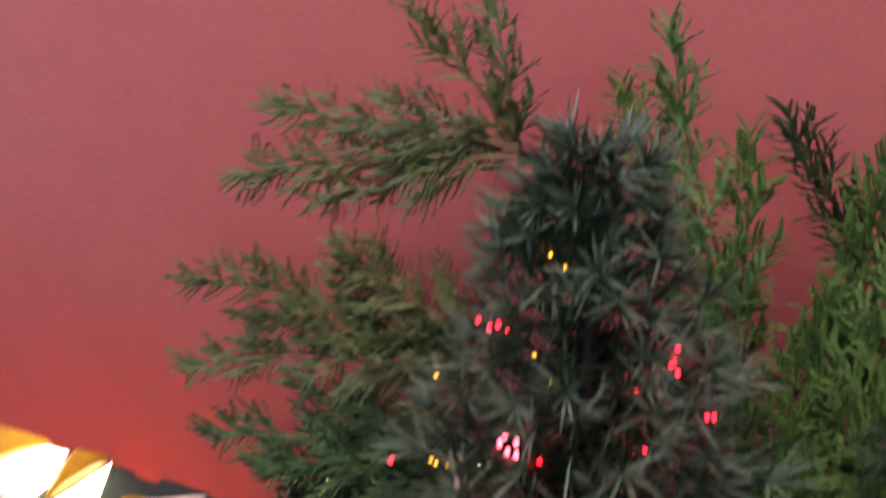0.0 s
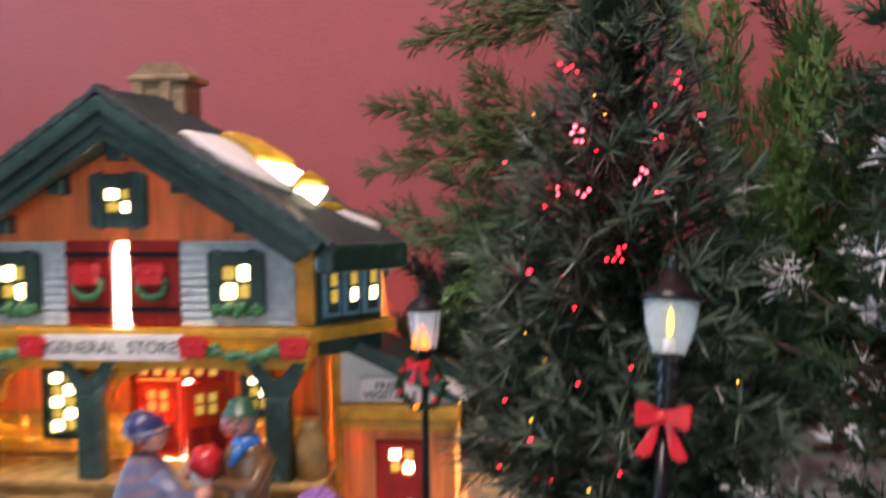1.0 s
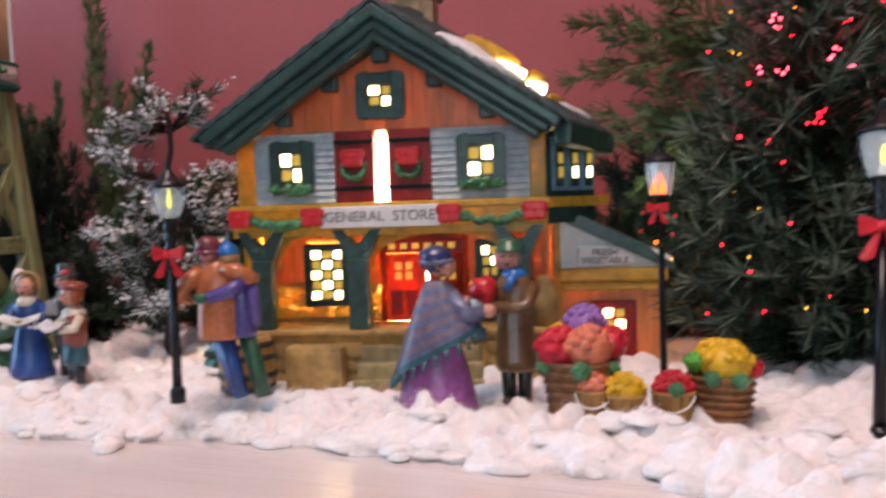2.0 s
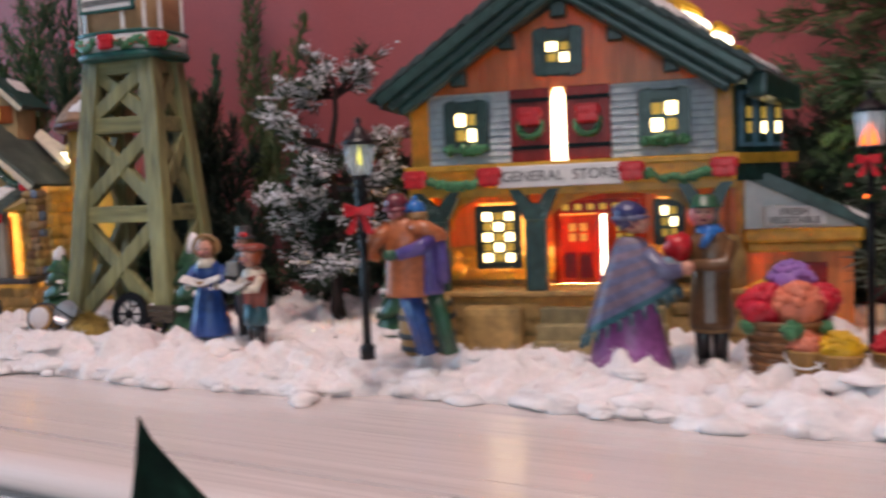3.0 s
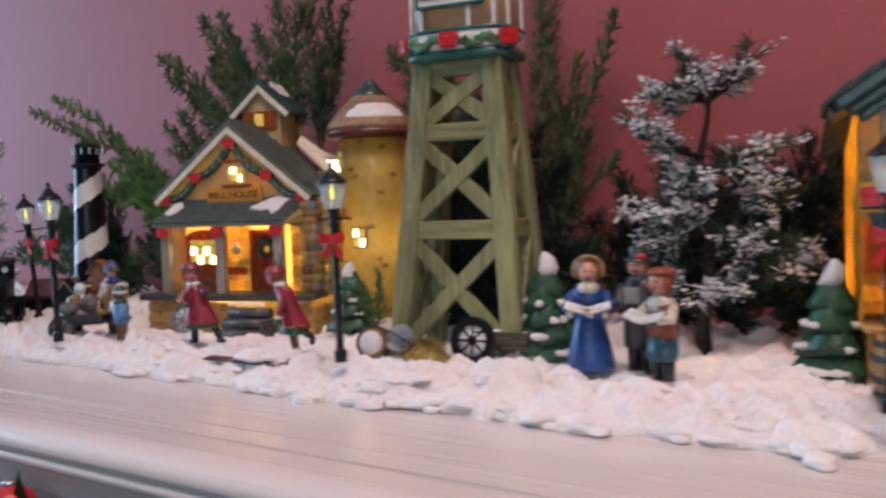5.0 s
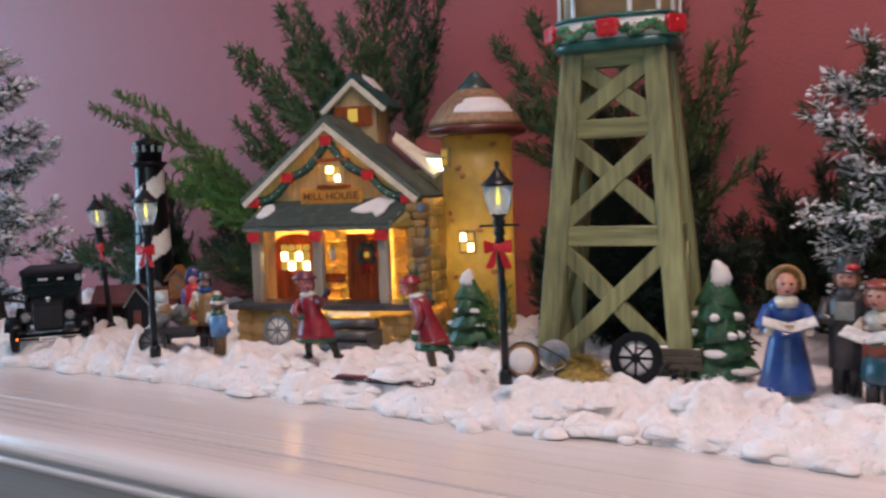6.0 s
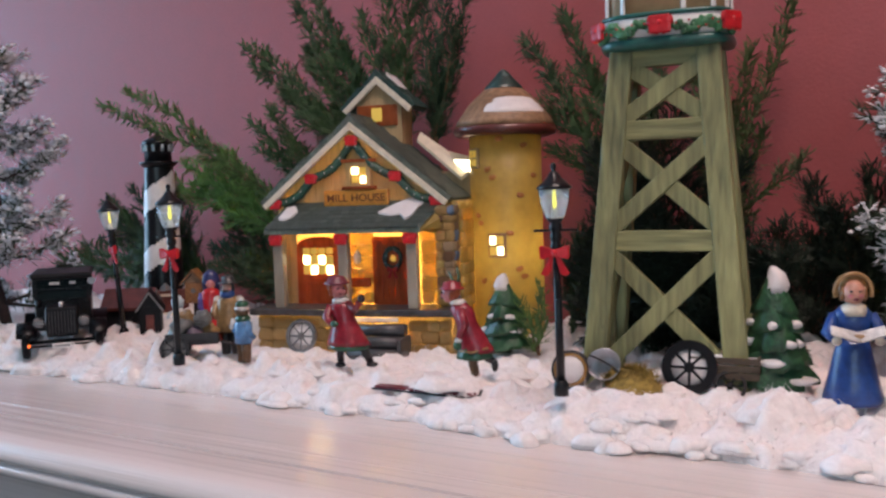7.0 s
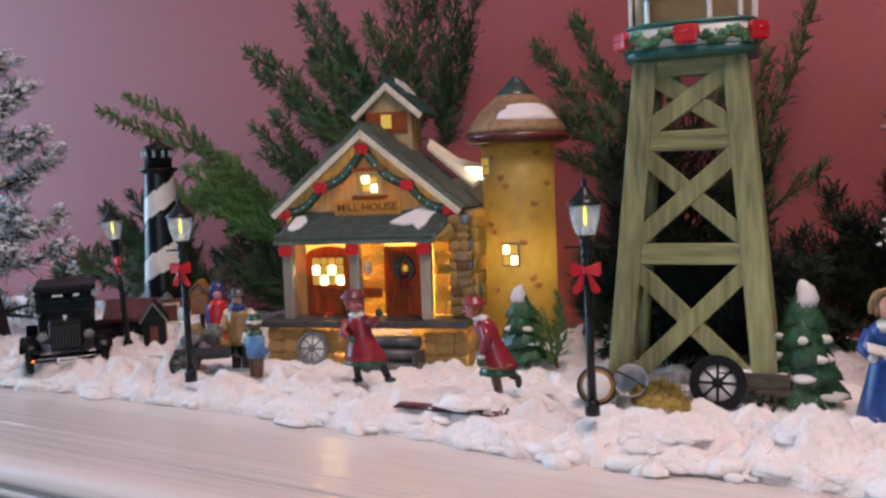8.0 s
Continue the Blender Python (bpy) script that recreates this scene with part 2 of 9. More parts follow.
M = dict(
    wall=paint("rose_wall_paint", (0.37, 0.084, 0.086), 0.62, 0.06, 420, 0.35),
    cream=paint("pale_wall_paint", (0.66, 0.56, 0.53), 0.8, 0.05, 60, 0.1),
    ceiling=paint("ceiling_paint", (0.8, 0.79, 0.77), 0.85, 0.04, 60, 0.1),
    floor=paint("floor_boards", (0.13, 0.075, 0.045), 0.4, 0.3, 20, 0.2, stretch=(1, 8, 1)),
    shelf=paint("white_gloss_paint", (0.70, 0.63, 0.60), 0.19, 0.03, 130, 0.7, coat=0.35, stretch=(0.02, 1, 1), relief=0.0020),
    cotton=wool("cotton_wool", (0.90, 0.845, 0.835)),
    gs_orange=paint("orange_ceramic_boards", (0.80, 0.38, 0.13), var=0.22, grain=240, stretch=(1, 1, 0.15), glow_through=0.4, rand=0.1, **CERAMIC),
    gs_gable=paint("orange_ceramic_gable", (0.80, 0.27, 0.09), var=0.22, grain=240, stretch=(1, 1, 0.15), glow_through=0.3, rand=0.08, **CERAMIC),
    gs_green=paint("dark_green_ceramic", (0.022, 0.06, 0.052), var=0.45, grain=180, spots=((0.09, 0.15, 0.14), 130, 0.62), **CERAMIC),
    gs_blue=paint("blue_grey_siding", (0.71, 0.81, 0.94), 0.5, 0.25, 220, 0.35, spots=((0.72, 0.77, 0.85), 90, 0.58), glow_through=0.22),
    shutter_blue=paint("teal_blue_shutter", (0.16, 0.34, 0.46), var=0.3, grain=200, **CERAMIC),
    gs_yellow=paint("ochre_ceramic", (0.74, 0.46, 0.06), var=0.25, grain=160, glow_through=0.4, **CERAMIC),
    gs_red=paint("dark_red_ceramic", (0.46, 0.03, 0.028), var=0.25, grain=200, stretch=(1, 1, 0.2), glow_through=0.4, **CERAMIC),
    gs_door=paint("red_door_ceramic", (0.62, 0.11, 0.035), var=0.3, grain=200, stretch=(1, 1, 0.2), glow_through=0.6, **CERAMIC),
    red=paint("bright_red_paint", (0.55, 0.012, 0.02), var=0.25, grain=200, **CERAMIC),
    bow=paint("red_bow_paint", (0.58, 0.01, 0.022), 0.38, 0.2, 260, 0.25, coat=0.2),
    white=paint("white_ceramic", (0.78, 0.76, 0.74), var=0.1, grain=180, **CERAMIC),
    snow=paint("painted_snow", (0.82, 0.78, 0.77), var=0.07, grain=200, glow_through=0.1, **CERAMIC),
    leaf=paint("painted_leaf_green", (0.06, 0.22, 0.09), var=0.45, grain=260, **CERAMIC),
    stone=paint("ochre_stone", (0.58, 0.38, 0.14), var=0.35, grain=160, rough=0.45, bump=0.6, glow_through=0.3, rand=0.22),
    tread=paint("worn_olive_tread", (0.34, 0.27, 0.13), var=0.35, grain=160, rough=0.45, bump=0.6, glow_through=0.15, rand=0.12),
    lining=paint("pale_inner_lining", (0.84, 0.66, 0.36), 0.8, 0.1, 100, 0.1, glow_through=0.75),
    # Paler copy of stone, with the glow from inside put into its colour.
    stone_lit=paint("lit_ochre_stone", (0.85, 0.66, 0.27), var=0.3, grain=160, rough=0.45, bump=0.6, glow_through=0.62, rand=0.2),
    mortar=paint("sand_mortar", (0.55, 0.35, 0.12), var=0.25, grain=220, rough=0.6, bump=0.6, glow_through=0.3),
    shingle=paint("slate_green_shingle", (0.035, 0.055, 0.055), var=0.45, grain=220, rough=0.5, bump=0.7, rand=0.25),
    chimney=paint("tan_brick", (0.34, 0.23, 0.13), var=0.35, grain=180, rough=0.5, bump=0.5, rand=0.2),
    m_roof=paint("moss_grey_shingle", (0.125, 0.155, 0.125), var=0.4, grain=420, rough=0.6, bump=1.0, rand=0.18, spots=((0.03, 0.05, 0.055), 60, 0.6)),
    m_wall=paint("honey_board", (0.74, 0.56, 0.28), var=0.22, grain=240, stretch=(1, 1, 0.15), glow_through=0.36, **CERAMIC),
    m_silo=paint("yellow_stucco", (0.50, 0.36, 0.10), 0.42, 0.15, 130, 0.4, coat=0.2, glow_through=0.4),
    m_trim=paint("cream_trim", (0.74, 0.66, 0.52), var=0.15, grain=200, **CERAMIC),
    m_post=paint("grey_taupe_post", (0.33, 0.29, 0.23), var=0.2, grain=200, stretch=(1, 1, 0.2), **CERAMIC),
    m_deck=paint("charcoal_deck", (0.06, 0.06, 0.065), var=0.35, grain=220, **CERAMIC),
    m_rust=paint("rust_red_boards", (0.58, 0.16, 0.05), var=0.3, grain=220, stretch=(1, 1, 0.2), glow_through=0.55, **CERAMIC),
    m_sign=paint("amber_sign", (0.80, 0.38, 0.07), var=0.2, grain=200, glow_through=0.3, **CERAMIC),
    slate_stone=paint("blue_slate_stone", (0.16, 0.22, 0.32), var=0.3, grain=180, rough=0.45, bump=0.6, rand=0.15),
    m_tan=paint("tan_cupola_board", (0.46, 0.33, 0.17), var=0.25, grain=240, stretch=(1, 1, 0.15), **CERAMIC),
    swag=paint("teal_green_swag", (0.03, 0.10, 0.07), var=0.45, grain=260, **CERAMIC),
    brick=paint("orange_brown_brick", (0.42, 0.17, 0.05), var=0.3, grain=200, rand=0.2, **CERAMIC),
    m_brown=paint("tan_cap_ceramic", (0.30, 0.17, 0.09), 0.5, 0.4, 240, 1.0),
    m_maroon=paint("maroon_rim", (0.13, 0.03, 0.022), var=0.3, grain=160, **CERAMIC),
    tower=paint("olive_weathered_timber", (0.265, 0.262, 0.115), var=0.42, grain=330, rough=0.5, bump=0.9, stretch=(1, 1, 0.10), spots=((0.15, 0.15, 0.07), 70, 0.68), relief=0.0014),
    tower_h=paint("olive_weathered_beam", (0.265, 0.262, 0.115), var=0.42, grain=330, rough=0.5, bump=0.9, stretch=(0.10, 1, 1), spots=((0.15, 0.15, 0.07), 70, 0.68), relief=0.0014),
    tank=paint("tan_tank_panel", (0.50, 0.31, 0.16), var=0.2, grain=120, **CERAMIC),
    teal=paint("teal_rim", (0.02, 0.12, 0.10), var=0.3, grain=160, **CERAMIC),
    black=paint("black_gloss_metal", (0.006, 0.007, 0.009), 0.28, 0.3, 200, 0.15, spec=0.35),
    soft_black=paint("black_plastic", (0.008, 0.008, 0.010), 0.5, 0.3, 200, 0.2, spec=0.22),
    dark=paint("dark_text_ink", (0.15, 0.14, 0.14), 0.6, 0.1, 200, 0.1),
    brown_ink=paint("brown_text_ink", (0.20, 0.07, 0.02), 0.5, 0.1, 200, 0.1),
    glass=glass("lamp_glass", (0.95, 0.96, 0.97), 0.12),
    pane=lit("lit_window_pane", (1.0, 0.80, 0.45), 3.4),
    pane_dim=lit("dim_window_pane", (0.8, 0.55, 0.10), 0.22),
    # Glow for patches put where inside light comes through gaps.
    leak_glow=lit("opening_glow", (1.0, 0.86, 0.6), 5.0),
    flame=lit("lamp_bulb_glow", (0.95, 0.85, 0.06), 1.1),
    flame2=lit("orange_flame_glow", (1.0, 0.16, 0.02), 1.6),
    led_red=lit("red_light_bulb", (1.0, 0.006, 0.016), 14.0),
    led_hot=lit("hot_red_light_bulb", (1.0, 0.035, 0.06), 18.0),
    led_amber=lit("amber_light_bulb", (1.0, 0.45, 0.03), 3.0),
    led_green=lit("green_light_bulb", (0.6, 0.9, 0.05), 2.0),
    cedar=paint("cedar_foliage", (0.09, 0.175, 0.04), 0.6, 0.35, 300, 0.2),
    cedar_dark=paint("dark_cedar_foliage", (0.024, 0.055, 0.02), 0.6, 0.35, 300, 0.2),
    cedar_olive=paint("olive_cedar_foliage", (0.075, 0.105, 0.03), 0.6, 0.4, 300, 0.2),
    cedar_mid=paint("mid_green_cedar_foliage", (0.045, 0.095, 0.028), 0.6, 0.4, 300, 0.2),
    cedar_bright=paint("bright_cedar_foliage", (0.12, 0.27, 0.055), 0.55, 0.35, 300, 0.2),
    # Near-black cedar copy; the shade low behind things is put into its colour.
    cedar_shaded=paint("shaded_cedar_foliage", (0.016, 0.028, 0.013), 0.65, 0.4, 300, 0.2),
    cedar_stem=paint("cedar_stem", (0.11, 0.055, 0.025), 0.7, 0.3, 300, 0.3),
    needle=paint("dark_pine_needle", (0.015, 0.036, 0.018), 0.42, 0.4, 300, 0.1, coat=0.2),
    needle_pale=paint("grey_green_pine_needle", (0.11, 0.15, 0.105), 0.4, 0.35, 300, 0.1, coat=0.2),
    bark=paint("dark_bark", (0.035, 0.018, 0.014), 0.75, 0.4, 300, 0.7),
    flock=paint("white_flock", (0.80, 0.80, 0.84), 0.9, 0.15, 400, 0.6),
    pine=paint("glazed_pine_green", (0.028, 0.095, 0.04), 0.34, 0.5, 420, 0.9, coat=0.25),
    wood=paint("brown_barrel_wood", (0.38, 0.20, 0.05), 0.4, 0.3, 200, 0.5, stretch=(1, 1, 0.2), coat=0.2),
    basket=paint("woven_brown_basket", (0.26, 0.11, 0.035), 0.5, 0.45, 420, 1.0, coat=0.1),
    old_wood=paint("grey_brown_old_wood", (0.10, 0.075, 0.05), 0.7, 0.4, 300, 0.8, stretch=(0.15, 1, 1)),
    iron=paint("dark_iron", (0.03, 0.03, 0.033), 0.5, 0.3, 260, 0.4),
    hay=paint("straw_mound", (0.32, 0.22, 0.05), 0.8, 0.5, 420, 1.0),
    tin=paint("dull_tin", (0.5, 0.52, 0.55), 0.3, 0.2, 160, 0.2, metal=0.8),
    garland_leaf=paint("dark_fabric_leaf", (0.012, 0.05, 0.03), 0.5, 0.4, 160, 0.4),
    aqua=paint("aqua_ribbon", (0.14, 0.48, 0.55), 0.35, 0.2, 160, 0.2),
    grey=paint("mid_grey_paint", (0.2, 0.2, 0.2), var=0.3, grain=200, **CERAMIC),
)


# ---- mesh tools ----
def finish(bm, mats, name):
    me = bpy.data.meshes.new(name)
    bm.normal_update()
    bm.to_mesh(me)
    bm.free()
    for m in mats if isinstance(mats, (list, tuple)) else [mats]:
        me.materials.append(m)
    return me


def part(name, bm, mats, parent, label=""):
    ob = new(name, finish(bm, mats, name))
    if parent:
        ob.parent = parent
    return tagged(ob, label)


def piece(name, me, parent, m):
    """One of many alike pieces on shared mesh data."""
    ob = new(name, me)
    ob.parent = parent
    ob.matrix_local = m
    return ob


def thing(name, m, label, category, group=""):
    ob = new(name)
    ob.matrix_world = m
    ob.empty_display_size = 0.01
    return tagged(ob, label, category, group)


def mesh():
    return bmesh.new()


def box(bm, x0, x1, y0, y1, z0, z1, mi=0, bev=0.0, m=None):
    vs = [bm.verts.new((x, y, z)) for x in (x0, x1) for y in (y0, y1) for z in (z0, z1)]
    fs = [bm.faces.new([vs[i] for i in q]) for q in ((0, 1, 3, 2), (4, 6, 7, 5), (0, 4, 5, 1), (2, 3, 7, 6), (0, 2, 6, 4), (1, 5, 7, 3))]
    for f in fs:
        f.material_index = mi
    if m is not None:
        for v in vs:
            v.co = m @ v.co
    if bev:
        es = list({e for f in fs for e in f.edges})
        r = bmesh.ops.bevel(bm, geom=es, offset=bev, segments=2, affect="EDGES", profile=0.6)
        for f in r["faces"]:
            f.material_index = mi
    return bm


def beam(bm, a, b, w, d, mi=0, bev=0.0, up=(0, 1, 0)):
    """A straight timber from a to b, w wide across and d thick along up."""
    a, b = Vector(a), Vector(b)
    z = (b - a).normalized()
    y = Vector(up) - z * z.dot(Vector(up))
    y.normalize()
    x = y.cross(z)
    m = Matrix((x, y, z)).transposed().to_4x4()
    m.translation = a
    return box(bm, -w / 2, w / 2, -d / 2, d / 2, 0, (b - a).length, mi, bev, m)


def prism(bm, pts, y0, y1, mi=0):
    """A polygon in x, z pulled along y."""
    a = [bm.verts.new((x, y0, z)) for x, z in pts]
    b = [bm.verts.new((x, y1, z)) for x, z in pts]
    fs = [bm.faces.new(a), bm.faces.new(b[::-1])]
    n = len(pts)
    fs += [bm.faces.new((a[i], b[i], b[(i + 1) % n], a[(i + 1) % n])) for i in range(n)]
    for f in fs:
        f.material_index = mi
    bmesh.ops.recalc_face_normals(bm, faces=fs)
    return bm


def tube(bm, pts, radii, seg=8, mi=0, smooth=True):
    pts = [Vector(p) for p in pts]
    if not hasattr(radii, "__len__"):
        radii = [radii] * len(pts)
    rings, side = [], None
    for i, p in enumerate(pts):
        d = (pts[min(i + 1, len(pts) - 1)] - pts[max(i - 1, 0)]).normalized()
        if side is None:
            side = d.orthogonal().normalized()
        side = (side - d * d.dot(side)).normalized()
        other = d.cross(side)
        rings.append([bm.verts.new(p + (side * math.cos(2 * math.pi * k / seg) + other * math.sin(2 * math.pi * k / seg)) * radii[i]) for k in range(seg)])
    for r0, r1 in zip(rings, rings[1:]):
        for k in range(seg):
            f = bm.faces.new((r0[k], r0[(k + 1) % seg], r1[(k + 1) % seg], r1[k]))
            f.material_index, f.smooth = mi, smooth
    for r, flip in ((rings[0], True), (rings[-1], False)):
        f = bm.faces.new(r[::-1] if flip else r)
        f.material_index = mi
    return bm


def lathe(bm, prof, seg=20, c=(0, 0, 0), mi=0, sx=1.0, sy=1.0, smooth=True, closed=True):
    """A profile of (radius, height) turned round the upright through c."""
    rings = [[bm.verts.new((c[0] + sx * r * math.cos(2 * math.pi * k / seg), c[1] + sy * r * math.sin(2 * math.pi * k / seg), c[2] + z)) for k in range(seg)] for r, z in prof]
    for r0, r1 in zip(rings, rings[1:]):
        for k in range(seg):
            f = bm.faces.new((r0[k], r0[(k + 1) % seg], r1[(k + 1) % seg], r1[k]))
            f.material_index, f.smooth = mi, smooth
    if closed:
        for r, flip in ((rings[0], True), (rings[-1], False)):
            f = bm.faces.new(r[::-1] if flip else r)
            f.material_index = mi
    return bm


def ball(bm, c, r, mi=0, seg=10, rings=7, lump=0.0, freq=200.0, m=None):
    r = (r, r, r) if not hasattr(r, "__len__") else r
    c = Vector(c)

    def at(i, k):
        a, b = math.pi * i / rings, 2 * math.pi * k / seg
        p = Vector((r[0] * math.sin(a) * math.cos(b), r[1] * math.sin(a) * math.sin(b), r[2] * math.cos(a)))
        if m is not None:
            p = m @ p
        if lump:
            p *= 1 + lump * noise.noise((c + p) * freq)
        return c + p
    top, bottom = bm.verts.new(at(0, 0)), bm.verts.new(at(rings, 0))
    rows = [[bm.verts.new(at(i, k)) for k in range(seg)] for i in range(1, rings)]
    fs = [bm.faces.new((top, rows[0][k], rows[0][(k + 1) % seg])) for k in range(seg)]
    for a, b in zip(rows, rows[1:]):
        fs += [bm.faces.new((a[k], b[k], b[(k + 1) % seg], a[(k + 1) % seg])) for k in range(seg)]
    fs += [bm.faces.new((bottom, rows[-1][(k + 1) % seg], rows[-1][k])) for k in range(seg)]
    for f in fs:
        f.material_index, f.smooth = mi, True
    return bm


def fluff(p):
    """Soft uneven puffs at four scales, about 0 to 1."""
    return sum(a * abs(noise.noise(p * f + Vector((f, 0, -f)))) for f, a in ((38, 0.95), (85, 0.80), (170, 0.22), (330, 0.04)))


def puff_ball(bm, c, r, mi=0, seg=26, rings=16, rough=0.75, fine=1.0):
    """A torn ball of wool."""
    n0 = len(bm.verts)
    ball(bm, c, r, mi, seg, rings)
    bm.verts.ensure_lookup_table()
    c = Vector(c)
    for v in bm.verts[n0:]:
        d = v.co - c
        v.co = c + d * (1 + rough * (fluff(v.co * fine) - 0.42))
    return bm


def lettering(name, text, size, m, mat, parent, label, bold=0.0):
    """Raised lettering as a mesh of its own; m stands it on its board."""
    cu = bpy.data.curves.new(name, "FONT")
    cu.body, cu.size, cu.extrude, cu.align_x, cu.align_y = text, size, 0.0003, "CENTER", "CENTER"
    cu.offset = bold
    tmp = bpy.data.objects.new(name, cu)
    scene.collection.objects.link(tmp)
    me = bpy.data.meshes.new_from_object(tmp)
    bpy.data.objects.remove(tmp)
    me.materials.clear()
    me.materials.append(mat)
    ob = new(name, me)
    ob.parent = parent
    ob.matrix_local = m
    return tagged(ob, label)


def bow_mesh(w, mi=0, tails=True):
    """A ribbon bow w wide, facing -y: two folded lobes, a knot and two tails, or a rounder painted bow."""
    bm = mesh()
    for s in (-1, 1):
        if tails:
            n0 = len(bm.verts)
            for sh, y0, y1 in (([(0.04, 0.12), (0.47, 0.27), (0.52, 0.20), (0.50, -0.17), (0.44, -0.22), (0.04, -0.10)], -0.11, 0.10),
                               ([(0.02, -0.06), (0.16, -0.10), (0.50, -0.72), (0.34, -0.80), (0.16, -0.70)], -0.03, 0.06)):
                pts = [(s * x * w, z * w) for x, z in sh]
                prism(bm, pts if s > 0 else pts[::-1], y0 * w, y1 * w, mi)
            bm.verts.ensure_lookup_table()
            for v in bm.verts[n0:]:
                v.co.y += 0.10 * w * math.sin(abs(v.co.x) / w * 5.0) - 0.05 * w
        else:
            tilt = pose(0, 0, 0, 0, s * -14, 0).to_3x3()
            ball(bm, (s * w * 0.30, 0, w * 0.05), (w * 0.27, w * 0.15, w * 0.23), mi, 12, 8, 0.22, 700, tilt)
            ball(bm, (s * w * 0.46, w * 0.02, w * 0.10), (w * 0.12, w * 0.13, w * 0.22), mi, 10, 7, 0.2, 700, tilt)
            ball(bm, (s * w * 0.17, -w * 0.02, -w * 0.26), (w * 0.22, w * 0.12, w * 0.24), mi, 10, 7, 0.2, 700)
    if not tails:
        box(bm, -0.48 * w, 0.48 * w, -0.13 * w, 0.12 * w, -0.46 * w, 0.34 * w, mi, 0.10 * w)
    if tails:
        bmesh.ops.bevel(bm, geom=bm.edges[:], offset=w * 0.025, segments=2, affect="EDGES")
    ball(bm, (0, -w * 0.10, 0.01 * w), (w * 0.11, w * 0.11, w * 0.13), mi, 10, 7)
    return bm


def pine_sprig(base, tip, width, rng, droop=0.0, fine=1.0):
    """A cedar spray as verts, faces, face materials: stem, side twigs roughly in one plane, each feathered with scale-leaved twiglets."""
    verts, faces, mats = [], [], []
    base, tip = Vector(base), Vector(tip)
    ax = tip - base
    L = ax.length
    ax.normalize()
    side = ax.cross(Vector((rng.uniform(-0.45, 0.45), -1, rng.uniform(-0.45, 0.45)))).normalized()
    out = side.cross(ax)
    bend = Vector((rng.uniform(-1, 1), rng.uniform(-1, 1) * 0.5, -1 - droop)) * L * 0.07

    def at(t):
        return base + ax * L * t + bend * (t * t * 2 - t) + out * math.sin(t * 5) * L * 0.02 + side * math.sin(t * 7 + L * 90) * L * 0.018

    def spike(p, q, r, mi=0):
        n = len(verts)
        a, b = side * r, out * r
        verts.extend((p + a, p - a * 0.5 + b * 0.87, p - a * 0.5 - b * 0.87, q))
        faces.extend(((n, n + 1, n + 3), (n + 1, n + 2, n + 3), (n + 2, n, n + 3)))
        mats.extend((mi, mi, mi))
    pts = [at(i / 8) for i in range(9)]
    for i in range(8):
        r0, r1 = 0.0013 * (1 - 0.85 * i / 8), 0.0013 * (1 - 0.85 * (i + 1) / 8)
        n = len(verts)
        for p, r in ((pts[i], r0), (pts[i + 1], r1)):
            verts.extend(p + (side * math.cos(2.094 * k) + out * math.sin(2.094 * k)) * r for k in range(3))
        for k in range(3):
            faces.append((n + k, n + (k + 1) % 3, n + 3 + (k + 1) % 3, n + 3 + k))
            mats.append(1)

    def feather(p0, d, ln, up):
        """One side twig with its twiglets."""
        p1 = p0 + d * ln
        mid = p0.lerp(p1, 0.5) - ax * ln * 0.05 + up * ln * 0.04
        spike(p0, p1, 0.00095)
        m = max(5, int(ln / 0.00135))
        for j in range(m):
            u = 0.08 + 0.92 * j / m
            q0 = p0.lerp(mid, u * 2) if u < 0.5 else mid.lerp(p1, u * 2 - 1)
            sd = d.cross(up) * (1 if j % 2 else -1)
            dd = (d * rng.uniform(0.8, 1.2) + sd * rng.uniform(0.35, 0.9) + up * rng.uniform(-0.45, 0.45)).normalized()
            tl = rng.uniform(0.0045, 0.0095) * (1.15 - 0.5 * u)
            q1 = q0 + dd * tl
            spike(q0, q1, 0.00085)
            k = max(2, int(tl / 0.0015))
            for i in range(k):
                c = q0.lerp(q1, (i + 0.4) / k)
                v = (dd * 1.2 + (sd if i % 2 else d) * rng.uniform(-0.8, 0.8) + up * rng.uniform(-0.7, 0.7)).normalized()
                spike(c, c + v * rng.uniform(0.0022, 0.0040), 0.00070)
    count = max(6, int(L / 0.0040 * fine))
    for i in range(count):
        if rng.random() < 0.08:
            continue
        t = 0.05 + 0.95 * i / count + rng.uniform(-0.015, 0.015)
        s = 1 if i % 2 else -1
        env = min(1.0, 0.35 + t * 3.2) * (0.22 + 0.80 * max(0.0, 1 - t) ** 0.62)
        ln = max(0.004, width * env * rng.uniform(0.55, 1.25))
        d = (ax * rng.uniform(0.75, 1.35) + side * s * rng.uniform(0.45, 1.0) + out * rng.uniform(-0.5, 0.5)).normalized()
        feather(at(min(1, t)), d, ln, (out + side * rng.uniform(-0.2, 0.2)).normalized())
    feather(at(0.97), ax, 0.010, out)
    return verts, faces, mats


